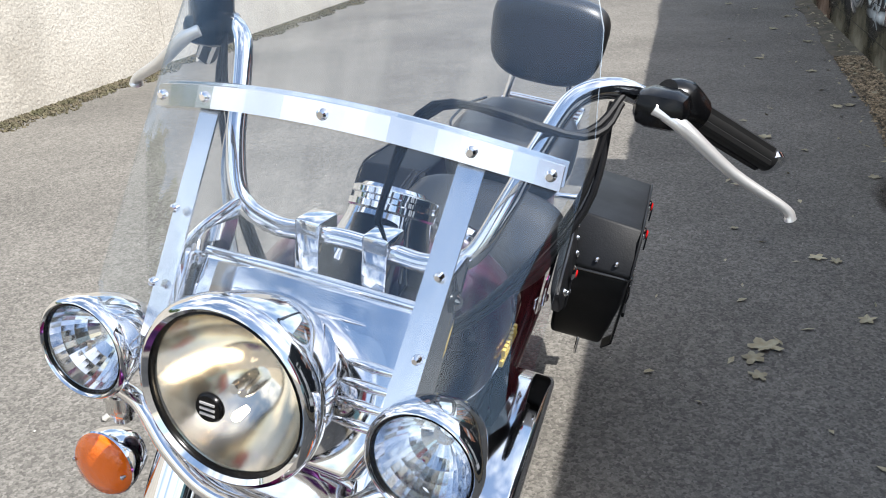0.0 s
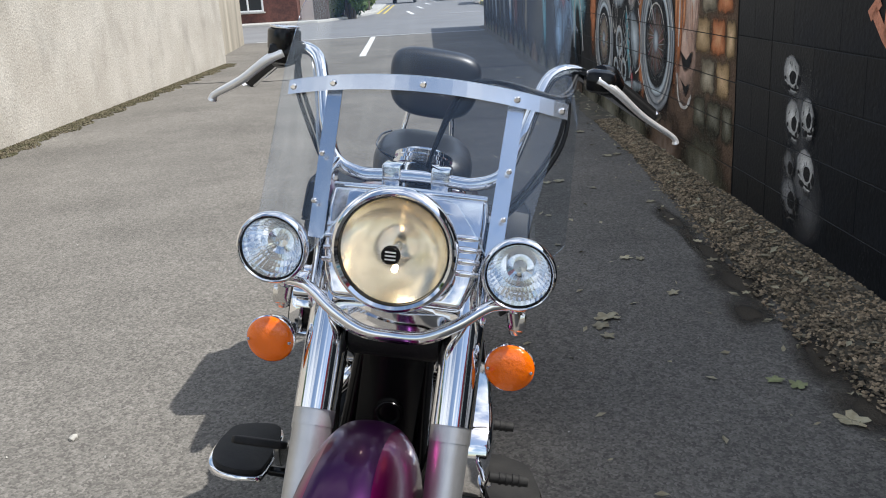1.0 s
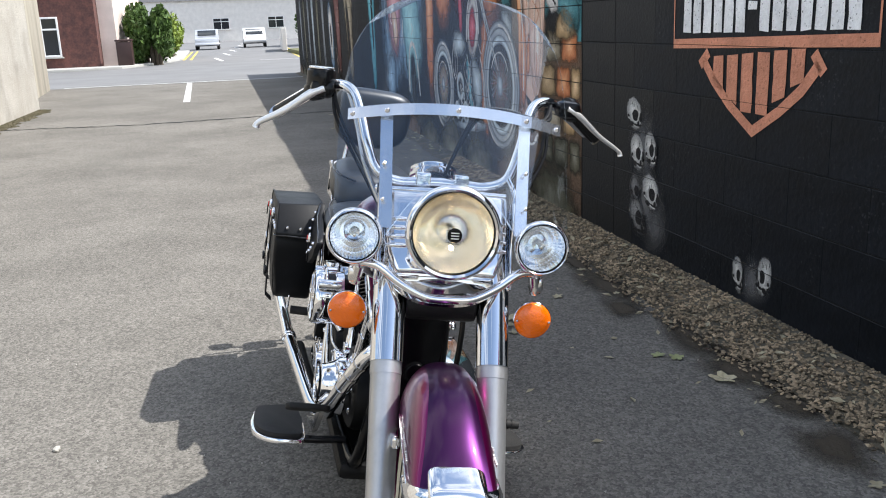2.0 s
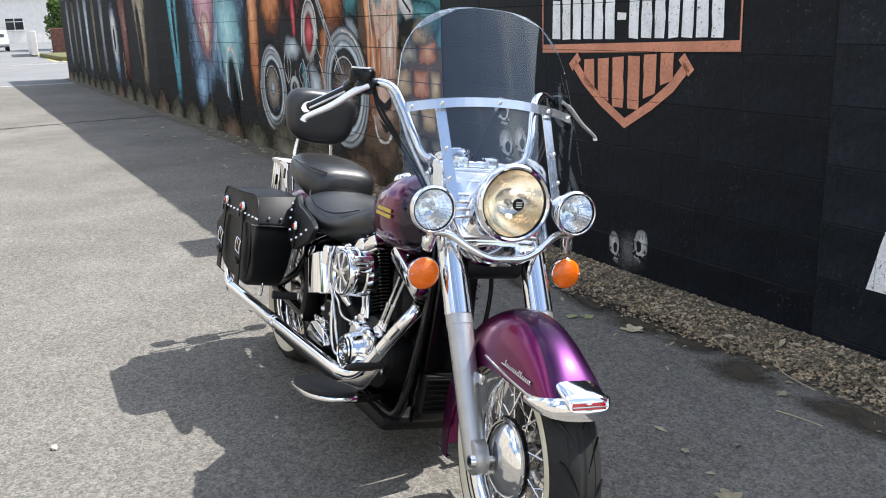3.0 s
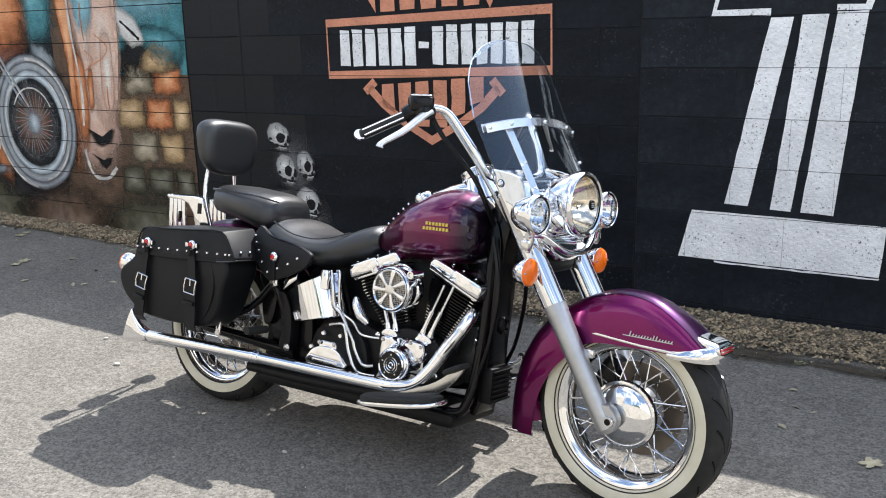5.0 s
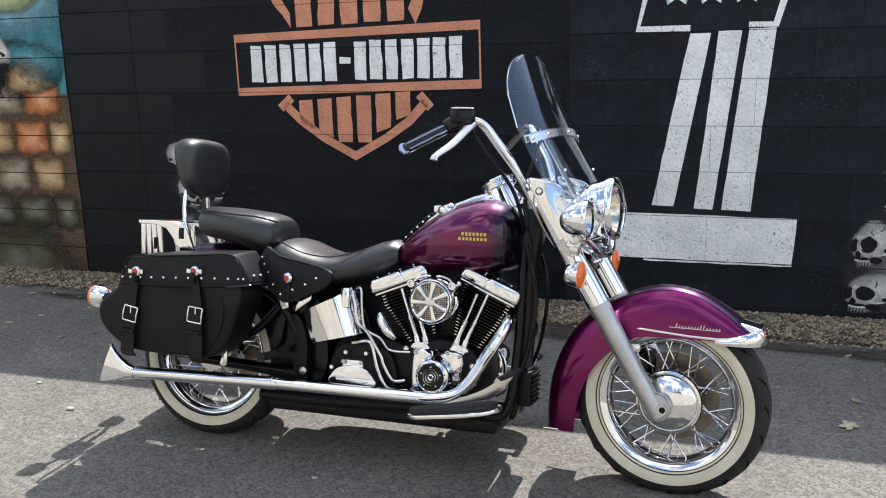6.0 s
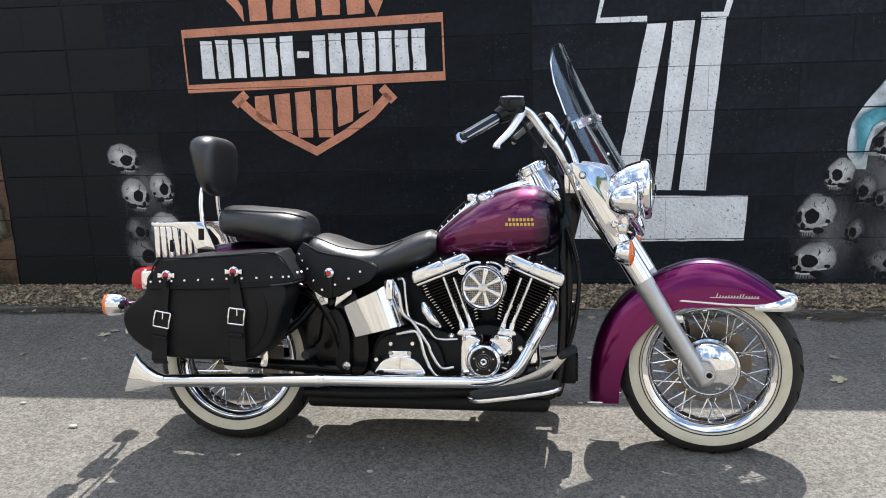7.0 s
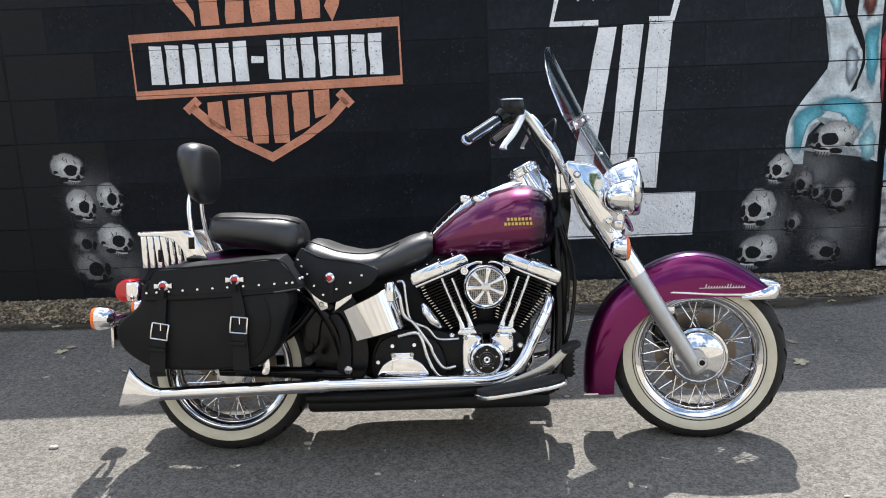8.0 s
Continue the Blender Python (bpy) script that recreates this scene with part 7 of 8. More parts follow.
for s_ in (-1, 1):
    plate = slab([(-0.895, 0.680), (-0.975, 0.684), (-0.992, 0.735), (-1.025, 0.772), (-1.07, 0.785), (-1.145, 0.787), (-1.145, 0.800), (-0.985, 0.803), (-0.950, 0.800), (-0.925, 0.75)], 0.112 * s_, 0.119 * s_, 0.002)
    part("side_plate", plate, CHROME, rack, "polished chrome side plate")
    part("plate_slot", box(-0.957, 0.1195 * s_, 0.757, 0.022, 0.003, 0.042, 0.001), BLACK, rack)
    for k in range(4):
        part("rack_slat", slab([(-1.138 + 0.023 * k + 0.004 * k, 0.672), (-1.120 + 0.023 * k + 0.004 * k, 0.672), (-1.122 + 0.023 * k, 0.787), (-1.143 + 0.023 * k, 0.787)], 0.104 * s_, 0.113 * s_, 0.003), CHROME, rack, "polished upright rack slat")
    part("rack_latch", box(-1.075, 0.112 * s_, 0.715, 0.012, 0.012, 0.045, 0.003), BLACK, rack)
for k in range(4):
    part("rack_bar", tube([(-1.13 + 0.042 * k, -0.115, 0.798), (-1.13 + 0.042 * k, 0.115, 0.798)], 0.005, 8, 1), CHROME, rack)
part("rack_rail", tube([(-1.145, -0.115, 0.796), (-1.155, -0.08, 0.796), (-1.155, 0.08, 0.796), (-1.145, 0.115, 0.796)], 0.006, 10, 4), CHROME, rack)

# saddlebags -----------------------------------------------------------------
def saddlebag(s_):
    """A leather bag: bowed body, crisp overhanging lid, two slanting buckled straps, studs."""
    face = 0.332 * s_

    def up(x):
        return 0.612 + 0.042 * (x + 1.0)

    body_out = curve2([(-1.040, 0.640), (-1.078, 0.560), (-1.145, 0.505), (-1.158, 0.450), (-1.128, 0.395), (-1.045, 0.345), (-0.92, 0.333), (-0.80, 0.333), (-0.700, 0.338), (-0.636, 0.385), (-0.598, 0.47), (-0.580, 0.60), (-0.80, 0.655)], 5)
    bag = slab(body_out, 0.175 * s_, 0.324 * s_, 0.030, 4)
    for v in bag.verts:
        far_ = max(0.0, (abs(v.co.y) - 0.175) / 0.149)
        low = max(0.0, min(1.0, (0.50 - v.co.z) / 0.2))
        v.co.y = s_ * (0.175 + 0.149 * far_ * (1 - 0.16 * low) + 0.007 * far_ * math.sin(9 * v.co.x) * math.sin(14 * v.co.z))
    body = part("saddlebag", bag, LEATHER, bike, "black leather saddlebag with studs and two buckled straps")
    lid_out = [(-1.060, 0.573), (-1.052, 0.600), (-1.022, 0.672), (-0.90, 0.682), (-0.75, 0.692), (-0.604, 0.700), (-0.556, 0.648), (-0.533, 0.610), (-0.537, 0.598), (-0.62, 0.586), (-0.767, 0.577), (-0.90, 0.572)]
    lid = slab(lid_out, 0.172 * s_, face, 0.006, 3)
    for v in lid.verts:
        if v.co.z > 0.655:
            v.co.z += 0.10 * (0.332 - abs(v.co.y)) * (0.6 + 0.4 * math.sin(6 * (v.co.x + 1.06)))
        elif v.co.z < 0.590 and abs(v.co.y) > 0.30:
            v.co.y += s_ * 0.003
    part("lid", lid, LEATHER, body, "black leather lid")
    part("lid_piping", tube([(-1.050, face, 0.602), (-1.020, face, 0.672), (-0.90, face, 0.6815), (-0.75, face, 0.6915), (-0.606, face, 0.6985), (-0.557, face, 0.648), (-0.535, face, 0.611)], 0.0030, 6, 3), LEATHER, body)
    for dz in (0.010, 0.018):
        part("lid_seam", tube([(-1.05, 0.3325 * s_, 0.574 + dz), (-0.90, 0.3325 * s_, 0.573 + dz), (-0.767, 0.3325 * s_, 0.578 + dz), (-0.62, 0.3325 * s_, 0.587 + dz), (-0.545, 0.3325 * s_, 0.598 + dz)], 0.0016, 6, 3), LEATHER, body)
    part("lid_edge", tube([(-0.62, 0.334 * s_, 0.590), (-0.58, 0.334 * s_, 0.594), (-0.540, 0.332 * s_, 0.600), (-0.534, 0.30 * s_, 0.602), (-0.533, 0.24 * s_, 0.602), (-0.533, 0.18 * s_, 0.602)], 0.0032, 6, 4), PIPING, body)
    part("body_seam", tube([(-0.655, 0.324 * s_, 0.58), (-0.640, 0.322 * s_, 0.49), (-0.672, 0.312 * s_, 0.40), (-0.73, 0.304 * s_, 0.352)], 0.0035, 6, 5), LEATHER, body)
    for u, v, lean, bz in ((-0.988, 0.622, 0.110, 0.471), (-0.748, 0.636, 0.0, 0.485)):
        wide = ((v - 0.006, 0.012, 0.0), (v - 0.05, 0.017, 0.2), (bz + 0.045, 0.019, 0.65), (bz + 0.01, 0.0225, 0.9), (bz - 0.05, 0.0245, 1.0), (0.40, 0.026, 0.95), (0.335, 0.0265, 1.0), (0.316, 0.025, 1.05))
        rows_ = []
        for z, w, k in wide:
            c = u - lean * (v - z) + 0.012 * math.sin(2.2 * k) * (1 if lean == 0 else -0.3)
            y = (0.3345 - 0.040 * max(0.0, 0.50 - z) - (0.02 if z < 0.33 else 0.0)) * s_
            rows_.append([(c - w, y, z), (c + w, y, z), (c + w, y + 0.005 * s_, z), (c - w, y + 0.005 * s_, z)])
        st = loft(rows_)
        bmesh.ops.recalc_face_normals(st, faces=st.faces)
        part("strap", st, LEATHER, body, "black leather strap", smooth=False)
        m_b = pose(u - lean * (v - bz) + 0.009 * (1 if lean == 0 else 0), 0.3405 * s_, bz, 0, 10 if lean else 6, 0)
        bk = bmesh.new()
        for dx in (-0.0275, 0.0275):
            tube([(dx, 0, -0.026), (dx, 0.003 * s_, 0), (dx, 0, 0.026)], 0.0030, 8, 2, bm=bk)
        for dz in (-0.026, 0.026):
            tube([(-0.0275, 0, dz), (0.0275, 0, dz)], 0.0030, 8, 1, bm=bk)
        tube([(0.0, 0.003 * s_, 0.026), (0.003, 0.004 * s_, 0.004)], 0.0022, 8, 1, bm=bk)
        part("buckle", bk, CHROME, body, "chrome buckle", m=m_b)
        part("strap_keeper", box(0, 0.0005 * s_, -0.062, 0.054, 0.008, 0.014, 0.002), LEATHER, body, m=m_b)
        part("concho", lathe([(0, 0.009 * s_), (0.010, 0.008 * s_), (0.017, 0.004 * s_), (0.0195, 0.0), (0.0195, -0.003 * s_)], 20), CHROME, body, "chrome concho", m=pose(u, 0.337 * s_, v))
        part("concho_centre", lathe([(0, 0.012 * s_), (0.009, 0.0115 * s_), (0.0120, 0.008 * s_)], 16), RED_LENS, body, "red concho centre", m=pose(u, 0.337 * s_, v))
        part("concho_tie", slab([(u - 0.007, v - 0.040), (u + 0.007, v - 0.040), (u + 0.006, v - 0.002), (u - 0.006, v - 0.002)], 0.346 * s_, 0.350 * s_, 0.001), LEATHER, body)
        for w in (-1, 1):
            part("concho_wing", slab([(u + w * 0.016, v - 0.006), (u + w * 0.030, v - 0.009), (u + w * 0.030, v + 0.009), (u + w * 0.016, v + 0.006)], 0.336 * s_, 0.341 * s_, 0.001), CHROME, body)
    for k in range(3):
        part("stud", lathe([(0, 0.006), (0.004, 0.005), (0.0062, 0.0), (0.0062, -0.002)], 10, "x"), CHROME, body, m=pose(-0.540, (0.205 + 0.045 * k) * s_, 0.630))
    first = None
    for x in (-1.045, -1.011, -0.970, -0.923, -0.874, -0.823, -0.773, -0.720, -0.668, -0.616, -0.576, -0.556):
        mm = pose(x, 0.333 * s_, up(x) - 0.010)
        if first is None:
            first = part("stud", lathe([(0, 0.006 * s_), (0.004, 0.005 * s_), (0.0062, 0.0), (0.0062, -0.002 * s_)], 10), CHROME, body, m=mm)
        else:
            again(first, mm)
    part("bag_hanger", slab(curve2([(-0.690, 0.305), (-0.668, 0.305), (-0.662, 0.335), (-0.668, 0.365), (-0.688, 0.365), (-0.684, 0.335)], 3), 0.245 * s_, 0.252 * s_, 0.002), CHROME, body, "chrome bag hanger")
    return body


saddlebag(-1)
saddlebag(1).location.y += 0.015

# frame and running gear -----------------------------------------------------
fr = bmesh.new()
for s_ in (-1, 1):
    tube([(0.335, 0.03 * s_, 0.86), (0.345, 0.055 * s_, 0.72), (0.345, 0.075 * s_, 0.45), (0.325, 0.095 * s_, 0.24), (0.25, 0.105 * s_, 0.185), (-0.10, 0.11 * s_, 0.180), (-0.40, 0.11 * s_, 0.19), (-0.50, 0.115 * s_, 0.26)], 0.017, 10, 4, bm=fr)
    tube([(-0.40, 0.115 * s_, 0.27), (-0.62, 0.12 * s_, 0.285), (-0.87, 0.125 * s_, 0.298)], [0.026, 0.022, 0.018], 10, 3, bm=fr)
    tube([(-0.42, 0.115 * s_, 0.30), (-0.46, 0.14 * s_, 0.45), (-0.56, 0.14 * s_, 0.56), (-0.75, 0.125 * s_, 0.60)], 0.018, 10, 4, bm=fr)
    tube([(-0.87, 0.125 * s_, 0.298), (-0.62, 0.13 * s_, 0.42), (-0.48, 0.12 * s_, 0.56), (-0.30, 0.06 * s_, 0.64)], 0.016, 10, 4, bm=fr)
tube([(0.385, 0, 0.86), (0.30, 0, 0.98)], 0.030, 14, 1, bm=fr)
tube([(0.33, 0, 0.86), (0.10, 0, 0.74), (-0.30, 0, 0.63)], 0.022, 10, 3, bm=fr)
frame_ob = part("frame", fr, BLACK, bike, "black tubular frame")
# added black slabs stand in for the shaded gap and tubes ahead of the engine
part("front_filler", slab(curve2([(0.330, 0.79), (0.352, 0.83), (0.378, 0.74), (0.378, 0.55), (0.366, 0.36), (0.345, 0.20), (0.315, 0.19), (0.318, 0.24), (0.336, 0.42), (0.340, 0.62)], 4), -0.062, 0.062, 0.012, 2), BLACK, frame_ob, "black filler slab ahead of the engine")
part("headstock_filler", slab(curve2([(0.315, 0.90), (0.36, 0.93), (0.40, 0.86), (0.385, 0.74), (0.37, 0.62), (0.345, 0.62), (0.335, 0.76)], 4), -0.05, 0.05, 0.012), BLACK, frame_ob)
for s_ in (-1, 1):
    fe = part("frame_bracket", slab([(-0.602, 0.660), (-0.592, 0.668), (-0.515, 0.574), (-0.472, 0.562), (-0.468, 0.516), (-0.492, 0.508), (-0.526, 0.560)], 0.168 * s_, 0.176 * s_, 0.002), CHROME, bike, "chrome seat bracket")
    bolt(fe, (-0.490, 0.176 * s_, 0.530), 0.010, 0.006 * s_, STEEL)
    part("bracket_plate", slab([(-0.447, 0.503), (-0.386, 0.548), (-0.383, 0.570), (-0.425, 0.560), (-0.441, 0.538)], 0.160 * s_, 0.167 * s_, 0.002), CHROME, fe)
    part("hose", tube([(0.36, 0.09 * s_, 0.78), (0.40, 0.10 * s_, 0.62), (0.385, 0.10 * s_, 0.44), (0.35, 0.09 * s_, 0.33)], 0.007, 8, 4), BLACK, frame_ob)
horn = part("horn", lathe([(0.0, 0.004), (0.012, 0.006), (0.020, 0.004), (0.024, 0.010), (0.030, 0.010), (0.032, 0.0), (0.032, -0.03)], 28, "x"), BLACK, frame_ob, "round black horn", m=pose(0.375, 0.004, 0.488))
part("horn_ring", lathe([(0.0215, 0.0085), (0.0235, 0.0115), (0.0265, 0.0115), (0.0285, 0.0085)], 28, "x"), BLACK, horn)
part("voltage_regulator", box(0.366, 0, 0.29, 0.05, 0.13, 0.12, 0.008), BLACK_MATT, frame_ob, "finned black regulator")
for k in range(7):
    part("regulator_fin", box(0.393, 0, 0.242 + 0.016 * k, 0.010, 0.12, 0.005), BLACK_MATT, frame_ob)
part("swingarm_cover", slab(curve2([(-0.465, 0.485), (-0.435, 0.492), (-0.405, 0.44), (-0.394, 0.38), (-0.396, 0.31), (-0.405, 0.282), (-0.432, 0.282), (-0.446, 0.31), (-0.430, 0.38), (-0.440, 0.44)], 4), -0.168, -0.12, 0.012), BLACK_MATT, frame_ob)
bolt(frame_ob, (-0.405, -0.168, 0.297), 0.014, -0.008, STEEL)
# added black slabs stand in for the dark, dense frame parts before the rear wheel
part("side_filler", slab(curve2([(-0.62, 0.55), (-0.47, 0.60), (-0.37, 0.52), (-0.34, 0.30), (-0.43, 0.21), (-0.52, 0.27), (-0.55, 0.42)], 4), -0.112, -0.085, 0.008), BLACK, frame_ob, "black filler slab between bag and engine")
part("side_filler", slab(curve2([(-0.62, 0.55), (-0.47, 0.60), (-0.37, 0.52), (-0.34, 0.30), (-0.43, 0.21), (-0.52, 0.27), (-0.55, 0.42)], 4), 0.085, 0.112, 0.008), BLACK, frame_ob)
part("belt_guard", slab(curve2([(-0.45, 0.52), (-0.50, 0.47), (-0.52, 0.38), (-0.56, 0.36), (-0.58, 0.47), (-0.54, 0.55)], 4), -0.13, -0.10, 0.008), BLACK, frame_ob)
part("passenger_peg", tube([(-0.52, -0.16, 0.345), (-0.53, -0.25, 0.345)], 0.015, 10, 1), RUBBER, frame_ob)
# added black slab closes off the view and the light through the engine
part("engine_filler", slab(curve2([(-0.47, 0.30), (-0.46, 0.50), (-0.40, 0.60), (-0.20, 0.665), (0.02, 0.70), (0.20, 0.70), (0.27, 0.62), (0.25, 0.46), (0.22, 0.34), (0.10, 0.26), (-0.30, 0.25)], 4), -0.035, 0.075, 0.015), BLACK_MATT, frame_ob, "black filler slab behind the engine")
part("belly_plate", box(-0.13, 0.01, 0.165, 0.86, 0.30, 0.050, 0.018), BLACK_MATT, frame_ob)

# engine ------------------------------------------------------------------------
case = bmesh.new()
merge(case, slab(curve2([(-0.03, 0.41), (0.08, 0.445), (0.20, 0.41), (0.235, 0.32), (0.19, 0.24), (0.08, 0.215), (-0.02, 0.235), (-0.30, 0.24), (-0.33, 0.33), (-0.28, 0.42), (-0.12, 0.43)], 4), -0.115, 0.115, 0.02, 2))
engine = part("engine", case, BLACK_MATT, bike, "black V-twin engine with chrome covers and cooling fins")
def fin_outline(hx, hy):
    return curve2([(-hx, -hy), (hx, -hy), (hx + 0.003, 0.0), (hx, hy), (-hx, hy), (-hx - 0.003, 0.0)], 3)


for ang, bx, sgn in ((-21.5, 0.010, -1), (23.5, 0.1535, 1)):
    m = pose(bx, 0, 0.415, 0, ang, 0)
    part("cylinder", lathe([(0.0, 0.0), (0.048, 0.0), (0.056, 0.21), (0.0, 0.21)], 28, "z"), BLACK_MATT, engine, m=m)
    for k in range(17):
        h = 0.026 + 0.0110 * k
        hx = 0.054 + 0.036 * min(1.0, k / 13)
        hy = 0.070 + 0.024 * min(1.0, k / 13)
        mm = m @ Matrix.Translation((0, 0, h))
        part("fin", slab(fin_outline(hx, hy), -0.0020, 0.0020, 0.0008, 1, plane="xy"), BLACK, engine, "black cooling fin", m=mm)
        part("fin_edge", slab([(-hx + 0.002, -hy - 0.0030), (hx - 0.002, -hy - 0.0030), (hx - 0.002, -hy - 0.0004), (-hx + 0.002, -hy - 0.0004)], -0.0015, 0.0015, 0, plane="xy"), STEEL, engine, m=mm)
    rb = bmesh.new()
    merge(rb, slab([(-0.102, 0.209), (0.102, 0.209), (0.104, 0.219), (-0.104, 0.219)], -0.116, 0.10, 0.003, 2))
    merge(rb, slab([(-0.106, 0.2195), (0.106, 0.2195), (0.108, 0.236), (0.104, 0.252), (0.092, 0.261), (-0.092, 0.261), (-0.104, 0.252), (-0.108, 0.236)], -0.122, 0.10, 0.008, 3))
    rocker = part("rocker_box", rb, CHROME, engine, "chrome rocker cover", m=m)
    a_, b_ = (-0.109, 0.018) if sgn < 0 else (-0.018, 0.109)
    part("rocker_step", slab([(a_, 0.2205), (b_, 0.2205), (b_, 0.250), (b_ - 0.010, 0.266), (a_ + 0.010, 0.266), (a_, 0.250)], -0.1265, 0.09, 0.007, 3), CHROME, rocker)
    part("rocker_seam", box(0, -0.008, 0.2192, 0.206, 0.222, 0.0024), BLACK, rocker)
    for bxx in (-0.080, -0.034, 0.010, 0.062):
        part("bolt_well", lathe([(0.0, 0.0), (0.009, 0.0), (0.0095, 0.004), (0.007, 0.0045), (0.0065, 0.001), (0, 0.001)], 14, "z"), BLACK, rocker, m=Matrix.Translation((bxx, -0.102, 0.2655)))
        bolt(rocker, (bxx, -0.102, 0.267), 0.005, 0.006, CHROME, "z")
    for off in (-0.016, 0.016):
        foot = Vector(((0.152 if sgn > 0 else 0.014) + off, -0.112, 0.432))
        head_ = Vector(((0.220 if sgn > 0 else -0.052) + off * 1.15, -0.104, 0.604))
        tr_ = part("pushrod_tube", tube([foot, foot.lerp(head_, 0.44), foot.lerp(head_, 0.46), head_], [0.0085, 0.0080, 0.0058, 0.0056], 12, 3), CHROME, engine, "chrome pushrod tube")
        part("tube_collar", tube([foot.lerp(head_, 0.40), foot.lerp(head_, 0.47)], 0.0098, 12, 1), CHROME, tr_)
        part("tube_foot", tube([foot - Vector((0, 0, 0.010)), foot.lerp(head_, 0.08)], [0.0125, 0.0105], 12, 1), CHROME, tr_)
cover = slab(curve2([(-0.004, 0.275), (-0.006, 0.34), (-0.002, 0.388), (0.012, 0.408), (0.042, 0.410), (0.062, 0.400), (0.085, 0.396), (0.108, 0.402), (0.122, 0.412), (0.160, 0.408), (0.176, 0.395), (0.174, 0.352), (0.150, 0.330), (0.140, 0.285), (0.105, 0.255), (0.05, 0.250), (0.01, 0.256)], 4), -0.158, -0.09, 0.030, 4)
merge(cover, lathe([(0.0, -0.196), (0.052, -0.196), (0.056, -0.193), (0.060, -0.180), (0.066, -0.160), (0.080, -0.146), (0.086, -0.130)], 40), Matrix.Translation((0.080, 0, 0.325)))
cam_cover = part("cam_cover", cover, CHROME, engine, "rounded chrome cam cover")
timer = part("timer_cover", lathe([(0.0, -0.006), (0.044, -0.006), (0.0475, -0.003), (0.0475, 0.004)], 36), BLACK, cam_cover, "round black and chrome timer cover", m=pose(0.080, -0.197, 0.325))
for r, w in ((0.0475, 0.003), (0.0260, 0.0022), (0.0175, 0.0022), (0.008, 0.004)):
    part("timer_ring", lathe([(r + w, -0.005), (r, -0.0085), (r - w, -0.005)], 36), CHROME, timer)
for k in range(5):
    a = 2 * math.pi * k / 5 + 0.3
    part("timer_screw", lathe([(0, -0.0085), (0.0032, -0.008), (0.004, -0.005)], 10), STEEL, timer, m=pose(0.0345 * math.cos(a), 0, 0.0345 * math.sin(a)))
for x, z in ((0.010, 0.396), (0.122, 0.402), (0.164, 0.394), (0.002, 0.268), (0.164, 0.352)):
    part("lug", lathe([(0.0, -0.156), (0.009, -0.156), (0.011, -0.153), (0.011, -0.12)], 18), CHROME, cam_cover, m=pose(x, 0, z))
    bolt(cam_cover, (x, -0.157, z), 0.0065, -0.007, STEEL)
air = part("air_cleaner", lathe([(0, -0.005), (0.064, -0.005), (0.068, 0.0), (0.068, 0.085), (0.0, 0.085)], 40), BLACK, engine, "round chrome air cleaner with seven swirled spokes", m=pose(0.083, -0.232, 0.580))


def mesh_metal():
    """Sheet steel punched full of small round holes."""
    m = material("punched_metal_mesh", (0.36, 0.34, 0.31), rough=0.35, metal=0.8, vary=0.1, scale=60)
    nt = m.node_tree
    n, link = nt.nodes, nt.links.new
    b = n["Principled BSDF"]
    base = b.inputs["Base Color"].links[0].from_socket
    tc, vo, r, mx = n.new("ShaderNodeTexCoord"), n.new("ShaderNodeTexVoronoi"), n.new("ShaderNodeMapRange"), n.new("ShaderNodeMix")
    vo.inputs["Scale"].default_value, vo.inputs["Randomness"].default_value = 150.0, 0.2
    r.inputs["From Min"].default_value, r.inputs["From Max"].default_value = 0.44, 0.54
    mx.data_type = "RGBA"
    mx.inputs["A"].default_value = (0.012, 0.011, 0.010, 1)
    link(tc.outputs["Object"], vo.inputs["Vector"])
    link(vo.outputs["Distance"], r.inputs["Value"])
    link(r.outputs[0], mx.inputs["Factor"]), link(base, mx.inputs["B"])
    link(mx.outputs["Result"], b.inputs["Base Color"])
    return m


part("grille", lathe([(0.0, -0.009), (0.064, -0.008)], 32), mesh_metal(), air, "fine metal mesh")
part("outer_ring", lathe([(0.058, -0.010), (0.061, -0.016), (0.066, -0.018), (0.071, -0.015), (0.0745, -0.008), (0.0755, 0.004), (0.073, 0.014), (0.068, 0.016)], 56), CHROME, air)
part("ring_groove", lathe([(0.0675, -0.0180), (0.069, -0.0176), (0.0702, -0.0164)], 56), BLACK, air)
for k in range(5):
    a = 2 * math.pi * (k + 0.3) / 5
    part("cage_bar", box(0, 0.026, 0, 0.020, 0.060, 0.010, 0.003), CHROME, air, m=pose(0.0705 * math.cos(a), 0, 0.0705 * math.sin(a), 0, 90 - math.degrees(a), 0))
part("rear_ring", lathe([(0.069, 0.040), (0.074, 0.044), (0.075, 0.062), (0.069, 0.066)], 48), CHROME, air)
sp = part("spoke", slab(curve2([(-0.004, 0.008), (0.005, 0.009), (0.0095, 0.030), (0.0190, 0.058), (0.0115, 0.0625), (0.0035, 0.0635), (0.0005, 0.036)], 3), -0.0195, -0.009, 0.0022), CHROME, air)
for k in range(1, 7):
    again(sp, pose(0, 0, 0, 0, 360 / 7 * k, 0))
part("centre_boss", lathe([(0, -0.0215), (0.009, -0.0212), (0.016, -0.0195), (0.019, -0.015), (0.019, -0.009)], 28), CHROME_DULL, air)
